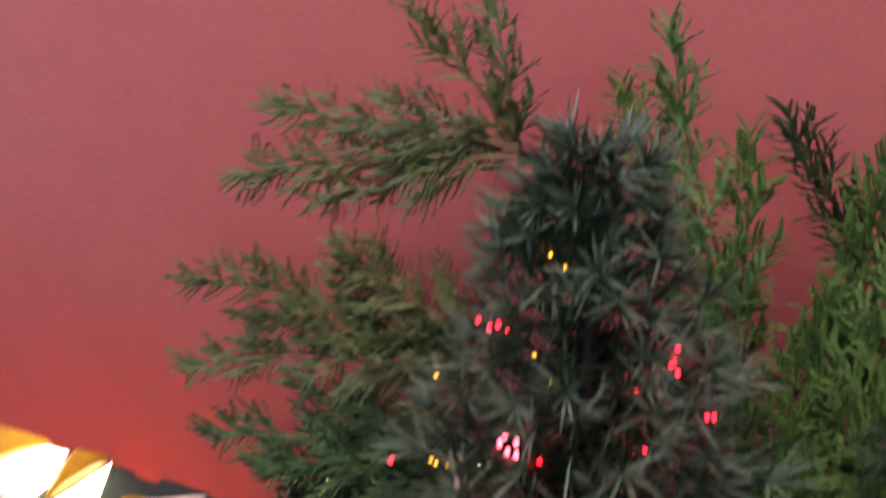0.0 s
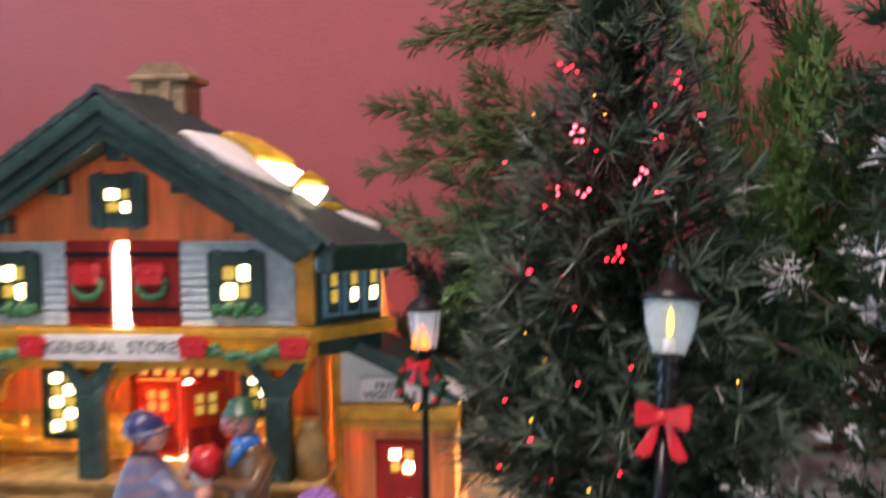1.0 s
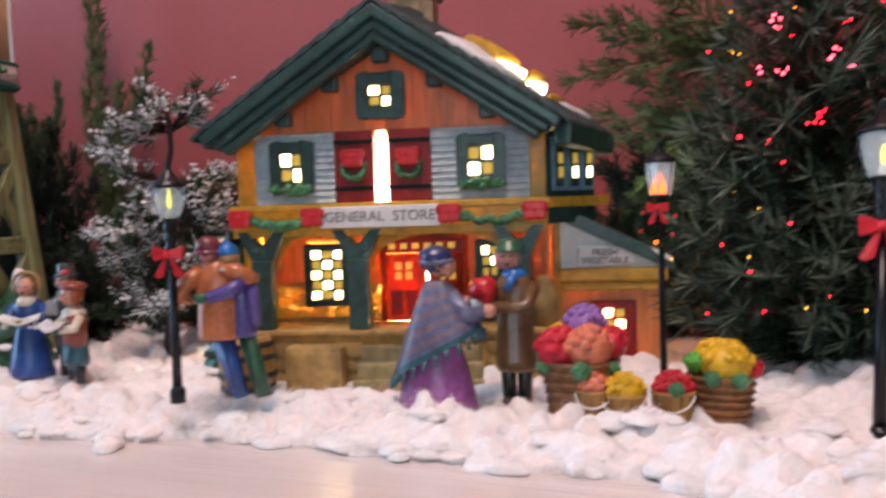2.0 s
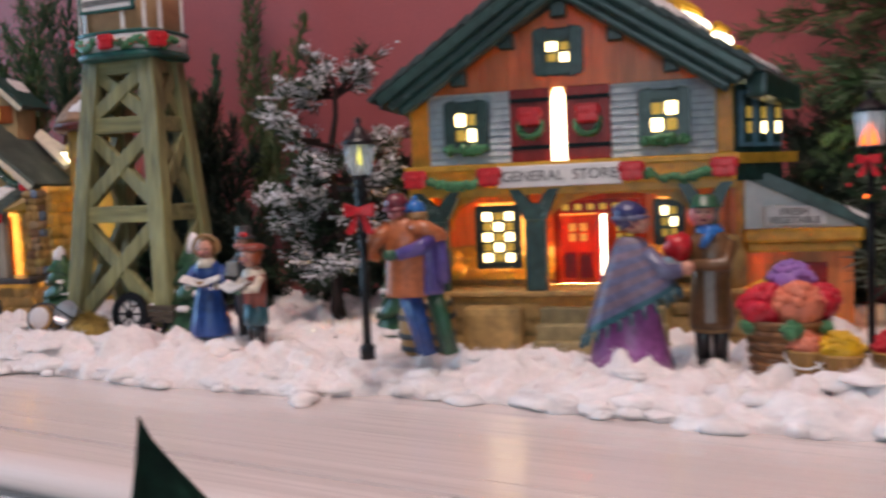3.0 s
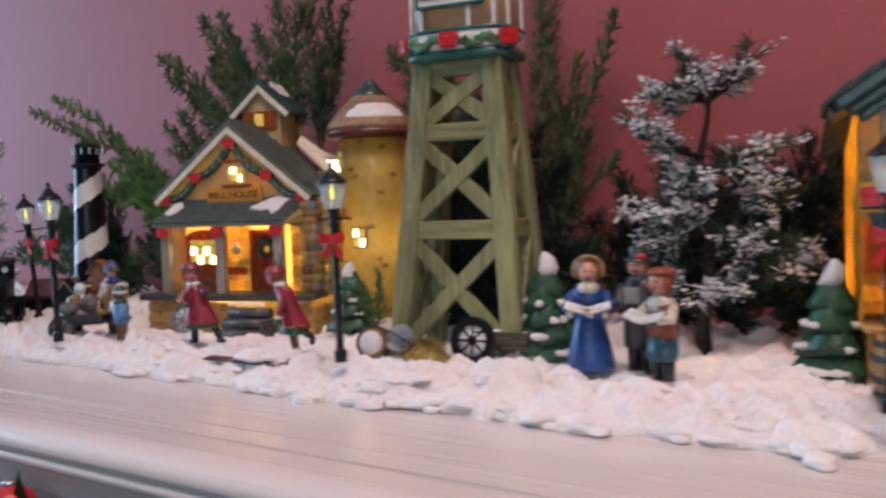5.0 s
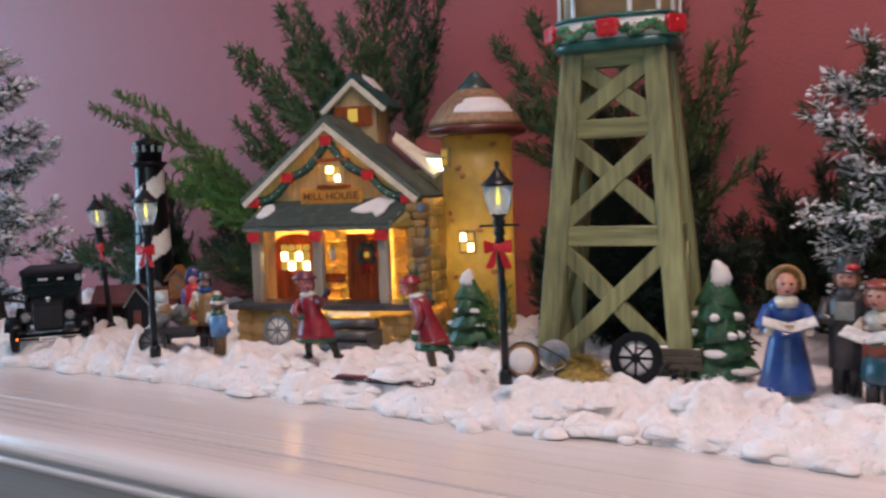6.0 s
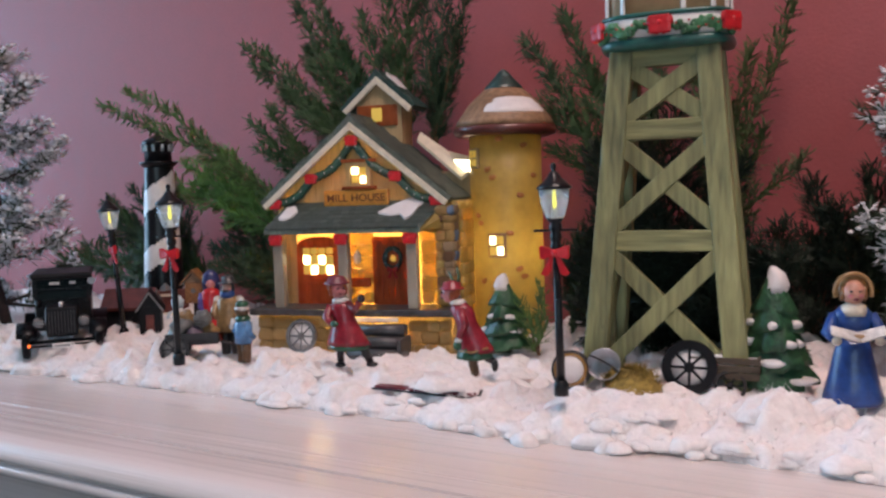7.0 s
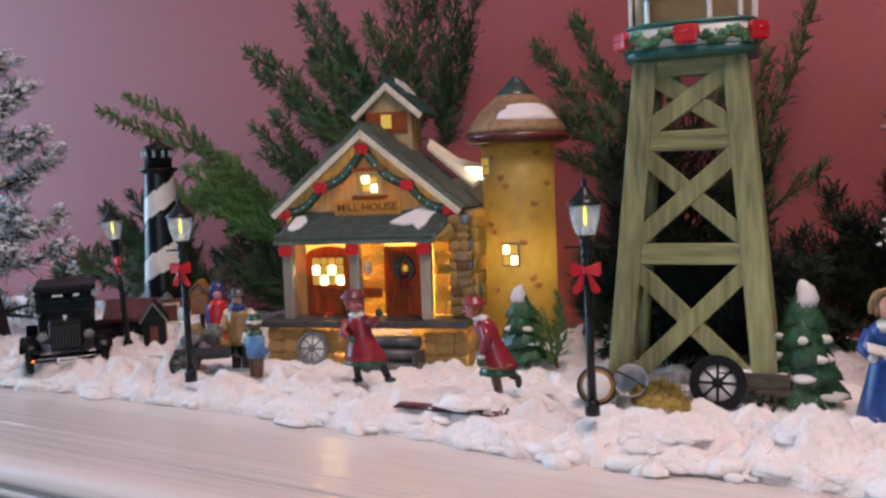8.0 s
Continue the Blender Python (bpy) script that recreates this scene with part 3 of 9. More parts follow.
def needle_tuft(bm, p, d, length, count, rng, mi=0, spread=0.9, w=0.0006):
    """A spray of flat needles about the direction d."""
    d = Vector(d).normalized()
    for _ in range(count):
        v = (d + Vector((rng.gauss(0, 1), rng.gauss(0, 1), rng.gauss(0, 1))) * spread * 0.5).normalized()
        L = length * rng.uniform(0.6, 1.15)
        s = v.orthogonal().normalized()
        s.rotate(Matrix.Rotation(rng.uniform(0, 6.28), 3, v))
        n = v.cross(s)
        a, b = p + s * w, p - s * w
        mid = p + v * L * 0.6
        vs = [bm.verts.new(q) for q in (a, b, mid - s * w * 0.9 + n * w * 0.5, p + v * L, mid + s * w * 0.9 + n * w * 0.5)]
        f = bm.faces.new(vs)
        f.material_index = mi

# ---- the room ----
FLOOR, CEIL, WEST, EAST, SOUTH, NORTH = -1.25, 1.2, -2.6, 2.6, -3.4, 0.40


def slab(name, x0, x1, y0, y1, z0, z1, mat, label, category):
    return tagged(part(name, box(mesh(), x0, x1, y0, y1, z0, z1), mat, None), label, category, kind="structure")


def wall_with_opening(name, along, a0, a1, b0, b1, o0, o1, p0, p1, mat, label):
    """A wall from a0 to a1 along x or y, b0 to b1 thick, with one opening o0..o1 wide and p0..p1 high."""
    bm = mesh()
    for s0, s1, z0, z1 in ((a0, o0, FLOOR, CEIL), (o1, a1, FLOOR, CEIL), (o0, o1, FLOOR, p0), (o0, o1, p1, CEIL)):
        if along == "x":
            box(bm, s0, s1, b0, b1, z0, z1)
        else:
            box(bm, b0, b1, s0, s1, z0, z1)
    return tagged(part(name, bm, mat, None), label, "wall", kind="structure")


slab("wall_north", WEST - 0.1, EAST + 0.1, NORTH, NORTH + 0.1, FLOOR, CEIL, M["wall"], "rose red painted plaster wall behind the mantel", "wall")
slab("wall_east", EAST, EAST + 0.1, SOUTH - 0.1, NORTH, FLOOR, CEIL, M["cream"], "plain grey painted room wall", "wall")
wall_with_opening("wall_west", "y", SOUTH - 0.1, NORTH, WEST - 0.1, WEST, -0.70, 0.20, -0.2, 1.0, M["cream"], "plain grey room wall with a window opening")
wall_with_opening("wall_south", "x", WEST, EAST, SOUTH - 0.1, SOUTH, 0.30, 2.0, -0.10, 1.10, M["cream"], "plain grey room wall with a window opening")
slab("floor", WEST, EAST, SOUTH, NORTH, FLOOR - 0.05, FLOOR, M["floor"], "brown wooden floor of the room", "floor")
slab("ceiling", WEST, EAST, SOUTH, NORTH, CEIL, CEIL + 0.05, M["ceiling"], "plain white ceiling of the room", "ceiling")


# ---- the mantel shelf: one moulded profile ----
X0, X1 = -1.7, 0.9


def mantel():
    prof = [(0.398, 0.0), (0.0742, 0.0), (0.0738, -0.0005), (0.0734, 0.0), (0.0592, 0.0), (0.0586, -0.0022), (0.0572, -0.0022), (0.0566, -0.0002), (0.042, -0.0004)]
    prof += [(0.042 - 0.0145 * math.sin(a), -0.0094 + 0.009 * math.cos(a)) for a in [math.pi * i / 24 for i in range(1, 13)]]
    prof += [(0.0278, -0.0104), (0.0300, -0.0112), (0.0300, -0.0120)]
    prof += [(0.0312 - 0.0040 * math.sin(a), -0.0152 + 0.0032 * math.cos(a)) for a in [math.pi * i / 8 for i in range(1, 8)]]
    prof += [(0.0345, -0.0190), (0.0345, -0.0205)]
    prof += [(0.0355 + 0.050 * (1 - math.cos(a)), -0.0215 - 0.050 * math.sin(a)) for a in [math.pi * i / 16 for i in range(1, 8)]]
    prof += [(0.088, -0.090), (0.088, -0.22), (0.398, -0.22)]
    bm = mesh()
    xs = [X0 + (X1 - X0) * i / 60 for i in range(61)]
    rows = [[bm.verts.new((x, y, z + 0.0003 * noise.noise((x * 3, y * 40, 0)))) for y, z in prof] for x in xs]
    for a, b in zip(rows, rows[1:]):
        for k in range(len(prof)):
            f = bm.faces.new((a[k], a[(k + 1) % len(prof)], b[(k + 1) % len(prof)], b[k]))
            f.smooth = 7 < k < 21 or 23 < k < 32
    bm.faces.new(rows[0])
    bm.faces.new(rows[-1][::-1])
    bmesh.ops.recalc_face_normals(bm, faces=bm.faces)
    tagged(part("mantel_shelf", bm, M["shelf"], None), "white gloss painted wooden mantel shelf with moulded front edge", "mantel shelf", kind="structure")


mantel()
slab("fireplace_surround", -1.5, 0.7, 0.13, 0.398, FLOOR, -0.2205, M["shelf"], "white painted fireplace surround under the mantel", "fireplace")


# ---- cotton wool snow along the shelf ----
def front_edge(x):
    """Where the cotton ends towards the room."""
    e = 0.133 + 0.008 * noise.noise((x * 9, 3.1, 0)) + 0.006 * noise.noise((x * 31, 7.7, 0)) + 0.0035 * noise.noise((x * 90, 1.7, 0))
    if x > -0.33:
        e += 0.022 * min(1.0, (x + 0.33) / 0.12)
    if x > -0.02:
        e -= 0.04 * min(1.0, (x + 0.02) / 0.06)
    return e


def snow_top(x, y):
    e = y - front_edge(x)
    if e <= 0:
        return -0.004
    rise = math.sqrt(e / 0.030) if e < 0.030 else 1.0
    near = max(0.0, min(1.0, (front_edge(x) + 0.046 - y) / 0.02))
    h = 0.0040 + 0.0022 * near + (0.0110 + 0.0042 * near) * fluff(Vector((x, y * 1.15, 0.3)))
    back = max(0.0, min(1.0, (y - 0.2) / 0.1))
    low = max(0.0, min(1.0, (-0.56 - x) / 0.03, (x + 0.79) / 0.04)) * max(0.0, min(1.0, (y - 0.165) / 0.03))
    h = h * (1 - 0.25 * low) + 0.004 * back * (1 - low) * (0.5 + noise.noise((x * 12, y * 12, 9)))
    h += 0.0075 * math.exp(-((x + 0.4715) ** 2 + (y - 0.137) ** 2) / 0.00010)
    h *= 1 - 0.85 * math.exp(-((x - 0.055) ** 2 + (y - 0.206) ** 2) / 0.00022)
    if x > 0.02:
        h += 0.014 * min(1.0, (x - 0.02) / 0.1) * max(0.0, min(1.0, (y - 0.16) / 0.1))
    return h * rise


def cotton():
    bm = mesh()
    step = 0.0016
    nx, ny = int((0.42 + 1.25) / step), int(0.285 / step)
    rows = []
    for j in range(ny + 1):
        y = 0.112 + step * j
        rows.append([bm.verts.new((-1.25 + step * i + 0.0010 * noise.noise((i * 0.7, j * 0.7, 3)), min(0.397, y + 0.0010 * noise.noise((i * 0.7, j * 0.7, 8))), snow_top(-1.25 + step * i, y))) for i in range(nx + 1)])
    for a, b in zip(rows, rows[1:]):
        for i in range(nx):
            if max(v.co.z for v in (a[i], a[i + 1], b[i + 1], b[i])) > -0.003:
                f = bm.faces.new((a[i], a[i + 1], b[i + 1], b[i]))
                f.smooth = True
    loose = [v for v in bm.verts if not v.link_faces]
    bmesh.ops.delete(bm, geom=loose, context="VERTS")
    return bm


PUFFS = []


def torn_tuft(bm, c, r, rng, flat):
    """A loose cluster of low puffs, each spread at its foot."""
    for _ in range(rng.randrange(5, 8)):
        q = r * rng.uniform(0.34, 0.70)
        o = Vector((rng.gauss(0, 0.62) * r, rng.gauss(0, 0.5) * r, abs(rng.gauss(0, 0.42)) * r * flat))
        n0, p = len(bm.verts), Vector(c) + o
        puff_ball(bm, p, (q * rng.uniform(1.2, 2.4), q * rng.uniform(1.0, 1.6), q * rng.uniform(0.5, 0.8)), 0, 18, 11, 0.75, 1.3)
        bm.verts.ensure_lookup_table()
        for v in bm.verts[n0:]:
            if v.co.z < p.z:
                k = min(1.0, (p.z - v.co.z) / (q * 0.4))
                v.co.xy = p.xy + (v.co.xy - p.xy) * (1 + 0.30 * k)
        PUFFS.append((Vector(c) + o, q))


def cotton_tufts():
    """Torn tufts that bulge over the front edge and lie about on the layer."""
    rng = random.Random(4)
    bm = mesh()
    x = -1.1
    while x < 0.4:
        r = rng.uniform(0.0026, 0.0074)
        if rng.random() < 0.74:
            torn_tuft(bm, (x, front_edge(x) + rng.uniform(0.002, 0.012), 0.0012), r, rng, 0.45)
        x += r * rng.uniform(0.7, 1.3)
    for _ in range(240):
        x = rng.uniform(-1.0, 0.35)
        y = front_edge(x) + rng.uniform(0.008, 0.13) ** 1.15
        r = rng.uniform(0.0030, 0.0075)
        torn_tuft(bm, (x, y, snow_top(x, y) - r * 0.55), r, rng, 0.35)
    return bm


def cotton_fibres():
    """Fine curled wisps that stand off the wool all over."""
    rng = random.Random(9)
    verts, faces = [], []

    def wisp(p, d, c, w):
        s = d.cross(Vector((0.3, rng.uniform(-1, 1), 1))).normalized() * w
        n = len(verts)
        for t in (0.0, 0.5, 1.0):
            q = p + d * t + c * (4 * t * (1 - t))
            verts.extend([q - s * (1.15 - t), q + s * (1.15 - t)])
        faces.extend([(n, n + 1, n + 3, n + 2), (n + 2, n + 3, n + 5, n + 4)])
    for k in range(42000):
        x = rng.uniform(-1.0, 0.3)
        y = front_edge(x) + (rng.uniform(-0.003, 0.05) if k % 3 else rng.uniform(0.0, 0.14))
        p = Vector((x, y, max(0.0008, snow_top(x, y) - 0.0008)))
        d = Vector((rng.uniform(-1, 1), rng.uniform(-1, 0.6), rng.uniform(-0.1, 0.55))).normalized() * rng.uniform(0.002, 0.0055)
        wisp(p, d, Vector((rng.uniform(-1, 1), rng.uniform(-1, 1), rng.uniform(0.2, 1.2))) * 0.0010, rng.uniform(0.00008, 0.00022))
    for c, r in PUFFS:
        for _ in range(20 if c.x > -0.5 and c.y < 0.2 else 10):
            d = Vector((rng.gauss(0, 1), rng.gauss(0, 1) - 0.4, rng.gauss(0.2, 0.8))).normalized()
            p = c + d * r * 0.8
            if p.z > 0.0005:
                wisp(p, (d + Vector((rng.uniform(-1, 1), rng.uniform(-1, 1), rng.uniform(-0.6, 0.4))) * 0.7) * rng.uniform(0.0012, 0.0036), d * 0.0006, rng.uniform(0.00006, 0.0002))
    me = bpy.data.meshes.new("cotton_fibres")
    me.from_pydata(verts, [], faces)
    me.materials.append(M["cotton"])
    return me


snow_layer = tagged(part("cotton_snow", cotton(), M["cotton"], None), "white cotton wool laid as snow along the mantel shelf", "snow", kind="stuff")
tagged(part("cotton_tufts", cotton_tufts(), M["cotton"], None), "torn white cotton wool tufts along the snow's edge", "snow", kind="stuff")
tagged(new("cotton_fibres", cotton_fibres()), "loose fine fibres standing off the cotton wool", "snow", kind="stuff")

# ---- helpers for the lit ceramic houses ----
def small_window(parent, name, x0, x1, y, z0, z1, cols, rows, frame_mat, bright, rim=0.0045, label="", depth=0.004):
    """A framed window that stands proud of the wall at y; panes are lit, some brighter than others."""
    w = part(name, mesh_ring(x0, x1, z0, z1, rim, y - depth, y), frame_mat, parent, label)
    back = part("window_back", box(mesh(), x0 + rim * 0.8, x1 - rim * 0.8, y - 0.0008, y + 0.001, z0 + rim * 0.8, z1 - rim * 0.8), M["gs_green"] if frame_mat is M["gs_green"] else frame_mat, w)
    cw, ch = (x1 - x0 - 2 * rim) / cols, (z1 - z0 - 2 * rim) / rows
    for i in range(cols):
        for j in range(rows):
            b = (i, j) in bright
            k = 0.80 if b else 0.70
            bm = mesh()
            box(bm, -cw * k / 2, cw * k / 2, -0.0006, 0.0006, -ch * k / 2, ch * k / 2, 0, min(cw, ch) * 0.16)
            ob = part("pane", bm, M["pane"] if b else M["pane_dim"], w)
            ob.location = (x0 + rim + cw * (i + 0.5), y - 0.0016, z0 + rim + ch * (j + 0.5))
    return w


def mesh_ring(x0, x1, z0, z1, rim, y0, y1):
    bm = mesh()
    for a, b, c, d in ((x0, x0 + rim, z0, z1), (x1 - rim, x1, z0, z1), (x0 + rim, x1 - rim, z0, z0 + rim), (x0 + rim, x1 - rim, z1 - rim, z1)):
        box(bm, a, b, y0, y1, c, d)
    bmesh.ops.remove_doubles(bm, verts=bm.verts, dist=1e-6)
    bmesh.ops.bevel(bm, geom=[e for e in bm.edges if e.is_manifold and e.calc_face_angle(0) > 0.6], offset=rim * 0.18, segments=2, affect="EDGES")
    return bm


def stone_mesh(seed, w, d, h, mat):
    bm = mesh()
    rng = random.Random(seed)
    box(bm, -w / 2, w / 2, -d / 2, d / 2, -h / 2, h / 2, 0, min(w, d, h) * 0.32)
    for v in bm.verts:
        v.co += Vector((rng.uniform(-1, 1), rng.uniform(-1, 1), rng.uniform(-1, 1))) * min(w, h) * 0.07
    for f in bm.faces:
        f.smooth = True
    return finish(bm, mat, "stone")


def lay_stones(parent, x0, x1, z0, z1, y, course, mat, seed, to_local=None, skip=None):
    """Courses of uneven stones over x0..x1, z0..z1 on the plane y."""
    rng = random.Random(seed)
    shapes = [stone_mesh(seed * 7 + i, 1.0, 1.0, 1.0, mat) for i in range(4)]
    z = z0
    while z < z1 - course * 0.3:
        h = min(course * rng.uniform(0.8, 1.2), z1 - z)
        x = x0
        while x < x1 - course * 0.3:
            w = min(course * rng.uniform(0.9, 2.0), x1 - x)
            if not (skip and skip(x + w / 2, z + h / 2)):
                m = Matrix.LocRotScale((x + w / 2, y + rng.uniform(-0.0004, 0.0004), z + h / 2), Euler((0, rng.uniform(-0.08, 0.08), 0)), (w * 1.0, 0.003, h * 1.0))
                piece("stone", shapes[rng.randrange(4)], parent, to_local @ m if to_local else m)
            x += w
        z += h


def boards(parent, x0, x1, y0, y1, top, bottom, width, mat, skip=None, name="board"):
    """Upright boards side by side; top(x) and bottom(x) give their ends."""
    n = max(1, round((x1 - x0) / width))
    w = (x1 - x0) / n
    for i in range(n):
        a, b = x0 + w * i + w * 0.008, x0 + w * (i + 1) - w * 0.008
        spans = [(bottom((a + b) / 2), None)]
        if skip:
            spans = skip((a + b) / 2) or spans
        for lo, hi in spans:
            bm = mesh()
            pts = [(a, lo), (b, lo), (b, top(b) if hi is None else hi), (a, top(a) if hi is None else hi)]
            if pts[2][1] - lo < 0.0008:
                bm.free()
                continue
            prism(bm, pts, y0 + (0.0003 if i % 2 else 0), y1)
            part(name, bm, mat, parent)


# ---- general store ----
def general_store():
    place = pose(-0.1675, 0.255, 0.0, 0, 0, 14)
    st = thing("general_store", place, "lit orange ceramic general store with dark green roof in snow", "model house")
    G = M["gs_green"]
    # plinth of stone, with a step block and stairs
    base = part("plinth", box(mesh(), -0.076, 0.084, -0.0105, 0.075, 0.004, 0.0335, 0, 0.002), M["mortar"], st, "ochre stone plinth")
    lay_stones(base, -0.075, -0.012, 0.006, 0.030, -0.0112, 0.009, M["stone"], 3)
    lay_stones(base, 0.050, 0.083, 0.006, 0.030, -0.0112, 0.009, M["stone"], 4)
    part("porch_floor", box(mesh(), -0.078, 0.086, -0.0135, 0.019, 0.0336, 0.0362, 0, 0.0008), M["stone"], st)
    for i in range(3):
        part("stair_tread", box(mesh(), -0.012 - 0.001 * i, 0.048 + 0.001 * i, -0.0145 - 0.0055 * (i + 1), -0.0137 - 0.0055 * i, 0.003, 0.0290 - 0.0075 * i, 0, 0.0011), M["tread"], st)
    part("step_block", box(mesh(), -0.050, -0.020, -0.026, -0.0125, 0.003, 0.0300, 0, 0.004), M["stone"], st, "rough ochre boulder beside the stairs")
    # lower wall: lit boards over a stone wainscot
    low = part("lower_wall", box(mesh(), -0.0740, 0.0795, 0.0236, 0.0242, 0.0362, 0.0870), M["lining"], st, "orange boarded lower wall glowing from inside")
    openings = ((-0.0505, -0.0262), (-0.0085, 0.0385), (0.0420, 0.0565))

    def clear(x):
        return any(a < x < b for a, b in openings)
    boards(low, -0.0745, 0.0815, 0.0205, 0.0232, lambda x: 0.0870, lambda x: 0.0560, 0.0062, M["gs_orange"], lambda x: [(0.08, None)] if clear(x) else None)
    lay_stones(low, -0.0745, -0.009, 0.0365, 0.0575, 0.0205, 0.0085, M["stone_lit"], 8, skip=lambda x, z: -0.052 < x < -0.025 and z > 0.046)
    lay_stones(low, 0.039, 0.0815, 0.0365, 0.0560, 0.0205, 0.0085, M["stone_lit"], 9)
    w = small_window(st, "porch_window", -0.0505, -0.0262, 0.0205, 0.0450, 0.0785, 3, 5, G, {(0, 0), (2, 0), (1, 1), (0, 2), (2, 2), (1, 3), (0, 4), (2, 4)}, 0.0030)
    w = small_window(st, "porch_window", 0.0425, 0.0575, 0.0205, 0.0560, 0.0790, 2, 3, G, {(0, 2), (1, 1)}, 0.0030)
    # Strips added to block light leaking between the stones and the floor.
    for a, b in ((-0.0745, -0.0088), (0.0388, 0.0795)):
        part("skirting", box(mesh(), a, b, 0.0180, 0.0236, 0.0362, 0.0388, 0, 0.0006), M["stone"], st)
    # double door: one leaf ajar, a glowing strip for the light in the gap
    part("door_frame", prism(mesh(), [(-0.0085, 0.0362), (-0.0060, 0.0362), (-0.0060, 0.0800), (0.0355, 0.0800), (0.0355, 0.0362), (0.0385, 0.0362), (0.0385, 0.0828), (-0.0085, 0.0828)], 0.0165, 0.0205), M["gs_door"], st)
    for a, b in ((-0.0058, 0.0135), (0.0168, 0.0353)):
        d = part("door", box(mesh(), a, b, 0.0178, 0.0200, 0.0366, 0.0725, 0, 0.0006), M["gs_door"], st, "red panelled door leaf with small lit panes")
        if a > 0:  # this leaf stands ajar, towards the room
            d.matrix_local = Matrix.Translation((0.0353, 0.0189, 0)) @ Matrix.Rotation(math.radians(30), 4, "Z") @ Matrix.Translation((-0.0353, -0.0189, 0))
        c = (a + b) / 2
        for i in (-1, 1):
            part("door_panel", box(mesh(), c + i * 0.0042 - 0.0032, c + i * 0.0042 + 0.0032, 0.0168, 0.0180, 0.0395, 0.0530, 0, 0.0006), M["gs_red"], d)
            for j in range(2):
                part("pane", box(mesh(), c + i * 0.0028 - 0.0018, c + i * 0.0028 + 0.0018, 0.0170, 0.0179, 0.0585 + 0.0052 * j, 0.0627 + 0.0052 * j, 0, 0.0005), M["pane_dim"], d)
    part("door_gap_light", prism(mesh(), [(0.0153, 0.0370), (0.0190, 0.0370), (0.0192, 0.0722), (0.0156, 0.0722)], 0.0192, 0.0198), M["leak_glow"], st, "glowing strip for the light in the door gap")
    part("door_backing", box(mesh(), 0.0130, 0.0353, 0.0200, 0.0206, 0.0366, 0.0728), M["gs_red"], st)
    tr = part("transom", box(mesh(), -0.0058, 0.0353, 0.0178, 0.0200, 0.0730, 0.0799, 0, 0.0005), M["gs_red"], st)
    for i in range(6):
        part("pane", box(mesh(), -0.0040 + 0.0064 * i, -0.0004 + 0.0064 * i, 0.0170, 0.0179, 0.0748, 0.0780, 0, 0.0006), M["pane_dim"], tr)
    # porch posts with forked brackets
    for x in (-0.0640, -0.0140, 0.0670):
        bm = mesh()
        box(bm, x - 0.0052, x + 0.0052, -0.0125, -0.0045, 0.0362, 0.0720, 0, 0.0012)
        prism(bm, [(x - 0.0052, 0.0718), (x + 0.0052, 0.0718), (x + 0.0125, 0.0868), (x + 0.0070, 0.0868), (x + 0.0015, 0.0800), (x - 0.0015, 0.0800), (x - 0.0070, 0.0868), (x - 0.0125, 0.0868)], -0.0115, -0.0055)
        part("porch_post", bm, G, st, "dark green porch post with forked bracket")
    for x0, x1 in ((-0.0588, -0.0192), (-0.0088, 0.0618)):
        c, h = (x0 + x1) / 2, (x1 - x0) / 2
        arc = [(c + h * math.cos(q), 0.0665 + 0.0170 * math.sin(q) ** 0.8) for q in [math.pi * i / 14 for i in range(15)]]
        part("porch_arch", prism(mesh(), [(x0, 0.0869), (x0, 0.0665)] + arc[::-1][1:-1] + [(x1, 0.0665), (x1, 0.0869)], -0.0020, 0.0030), M["gs_yellow"], st, "ochre arch under the porch beam")
    part("porch_beam", box(mesh(), -0.0790, 0.0815, -0.0100, 0.0235, 0.0868, 0.1000, 0, 0.0012), M["gs_yellow"], st, "ochre beam over the porch")
    part("beam_moulding", box(mesh(), -0.0800, 0.0825, -0.0122, -0.0102, 0.0968, 0.1003, 0, 0.0008), M["gs_yellow"], st)
    part("beam_fillet", box(mesh(), -0.0785, 0.0810, -0.0112, -0.0102, 0.0838, 0.0885, 0, 0.0005), M["gs_yellow"], st)
    sb = part("sign_board", box(mesh(), -0.0318, 0.0292, -0.0142, -0.0124, 0.0878, 0.0985, 0, 0.0007), M["white"], st, "white sign board reading GENERAL STORE")
    lettering("sign_lettering", "GENERAL  STORE", 0.0072, pose(-0.0013, -0.01435, 0.0931, 90), M["dark"], sb, "dark lettering GENERAL STORE")
    rng = random.Random(2)
    for a, b in ((-0.0690, -0.0390), (0.0370, 0.0720)):
        bm = mesh()
        for i in range(46):
            t = i / 45
            x = a + (b - a) * t
            z = 0.0935 - 0.0042 * math.sin(math.pi * t)
            ball(bm, (x, -0.0128 + rng.uniform(-0.0008, 0.0008), z + rng.uniform(-0.0012, 0.0012)), rng.uniform(0.0013, 0.0024), 0, 6, 5, 0.3, 900)
        part("garland", bm, M["leaf"], st, "green painted garland on the beam")
    for x in (-0.0735, -0.0355, 0.0335, 0.0755):
        b = part("bow", bow_mesh(0.0112, 0, False), M["red"], st, "red painted bow")
        b.location = (x, -0.0152, 0.0945)
    # upper storey
    up = part("upper_wall", box(mesh(), -0.0785, 0.0805, 0.0014, 0.0030, 0.1000, 0.1370), M["lining"], st)
    for a, b in ((-0.0790, -0.0690), (0.0730, 0.0810)):
        part("corner_post", box(mesh(), a, b, -0.0010, 0.0045, 0.1004, 0.1345, 0, 0.0008), M["gs_yellow"], st, "ochre corner post")
    for a, b in ((-0.0690, -0.0262), (0.0235, 0.0730)):
        bm = mesh()
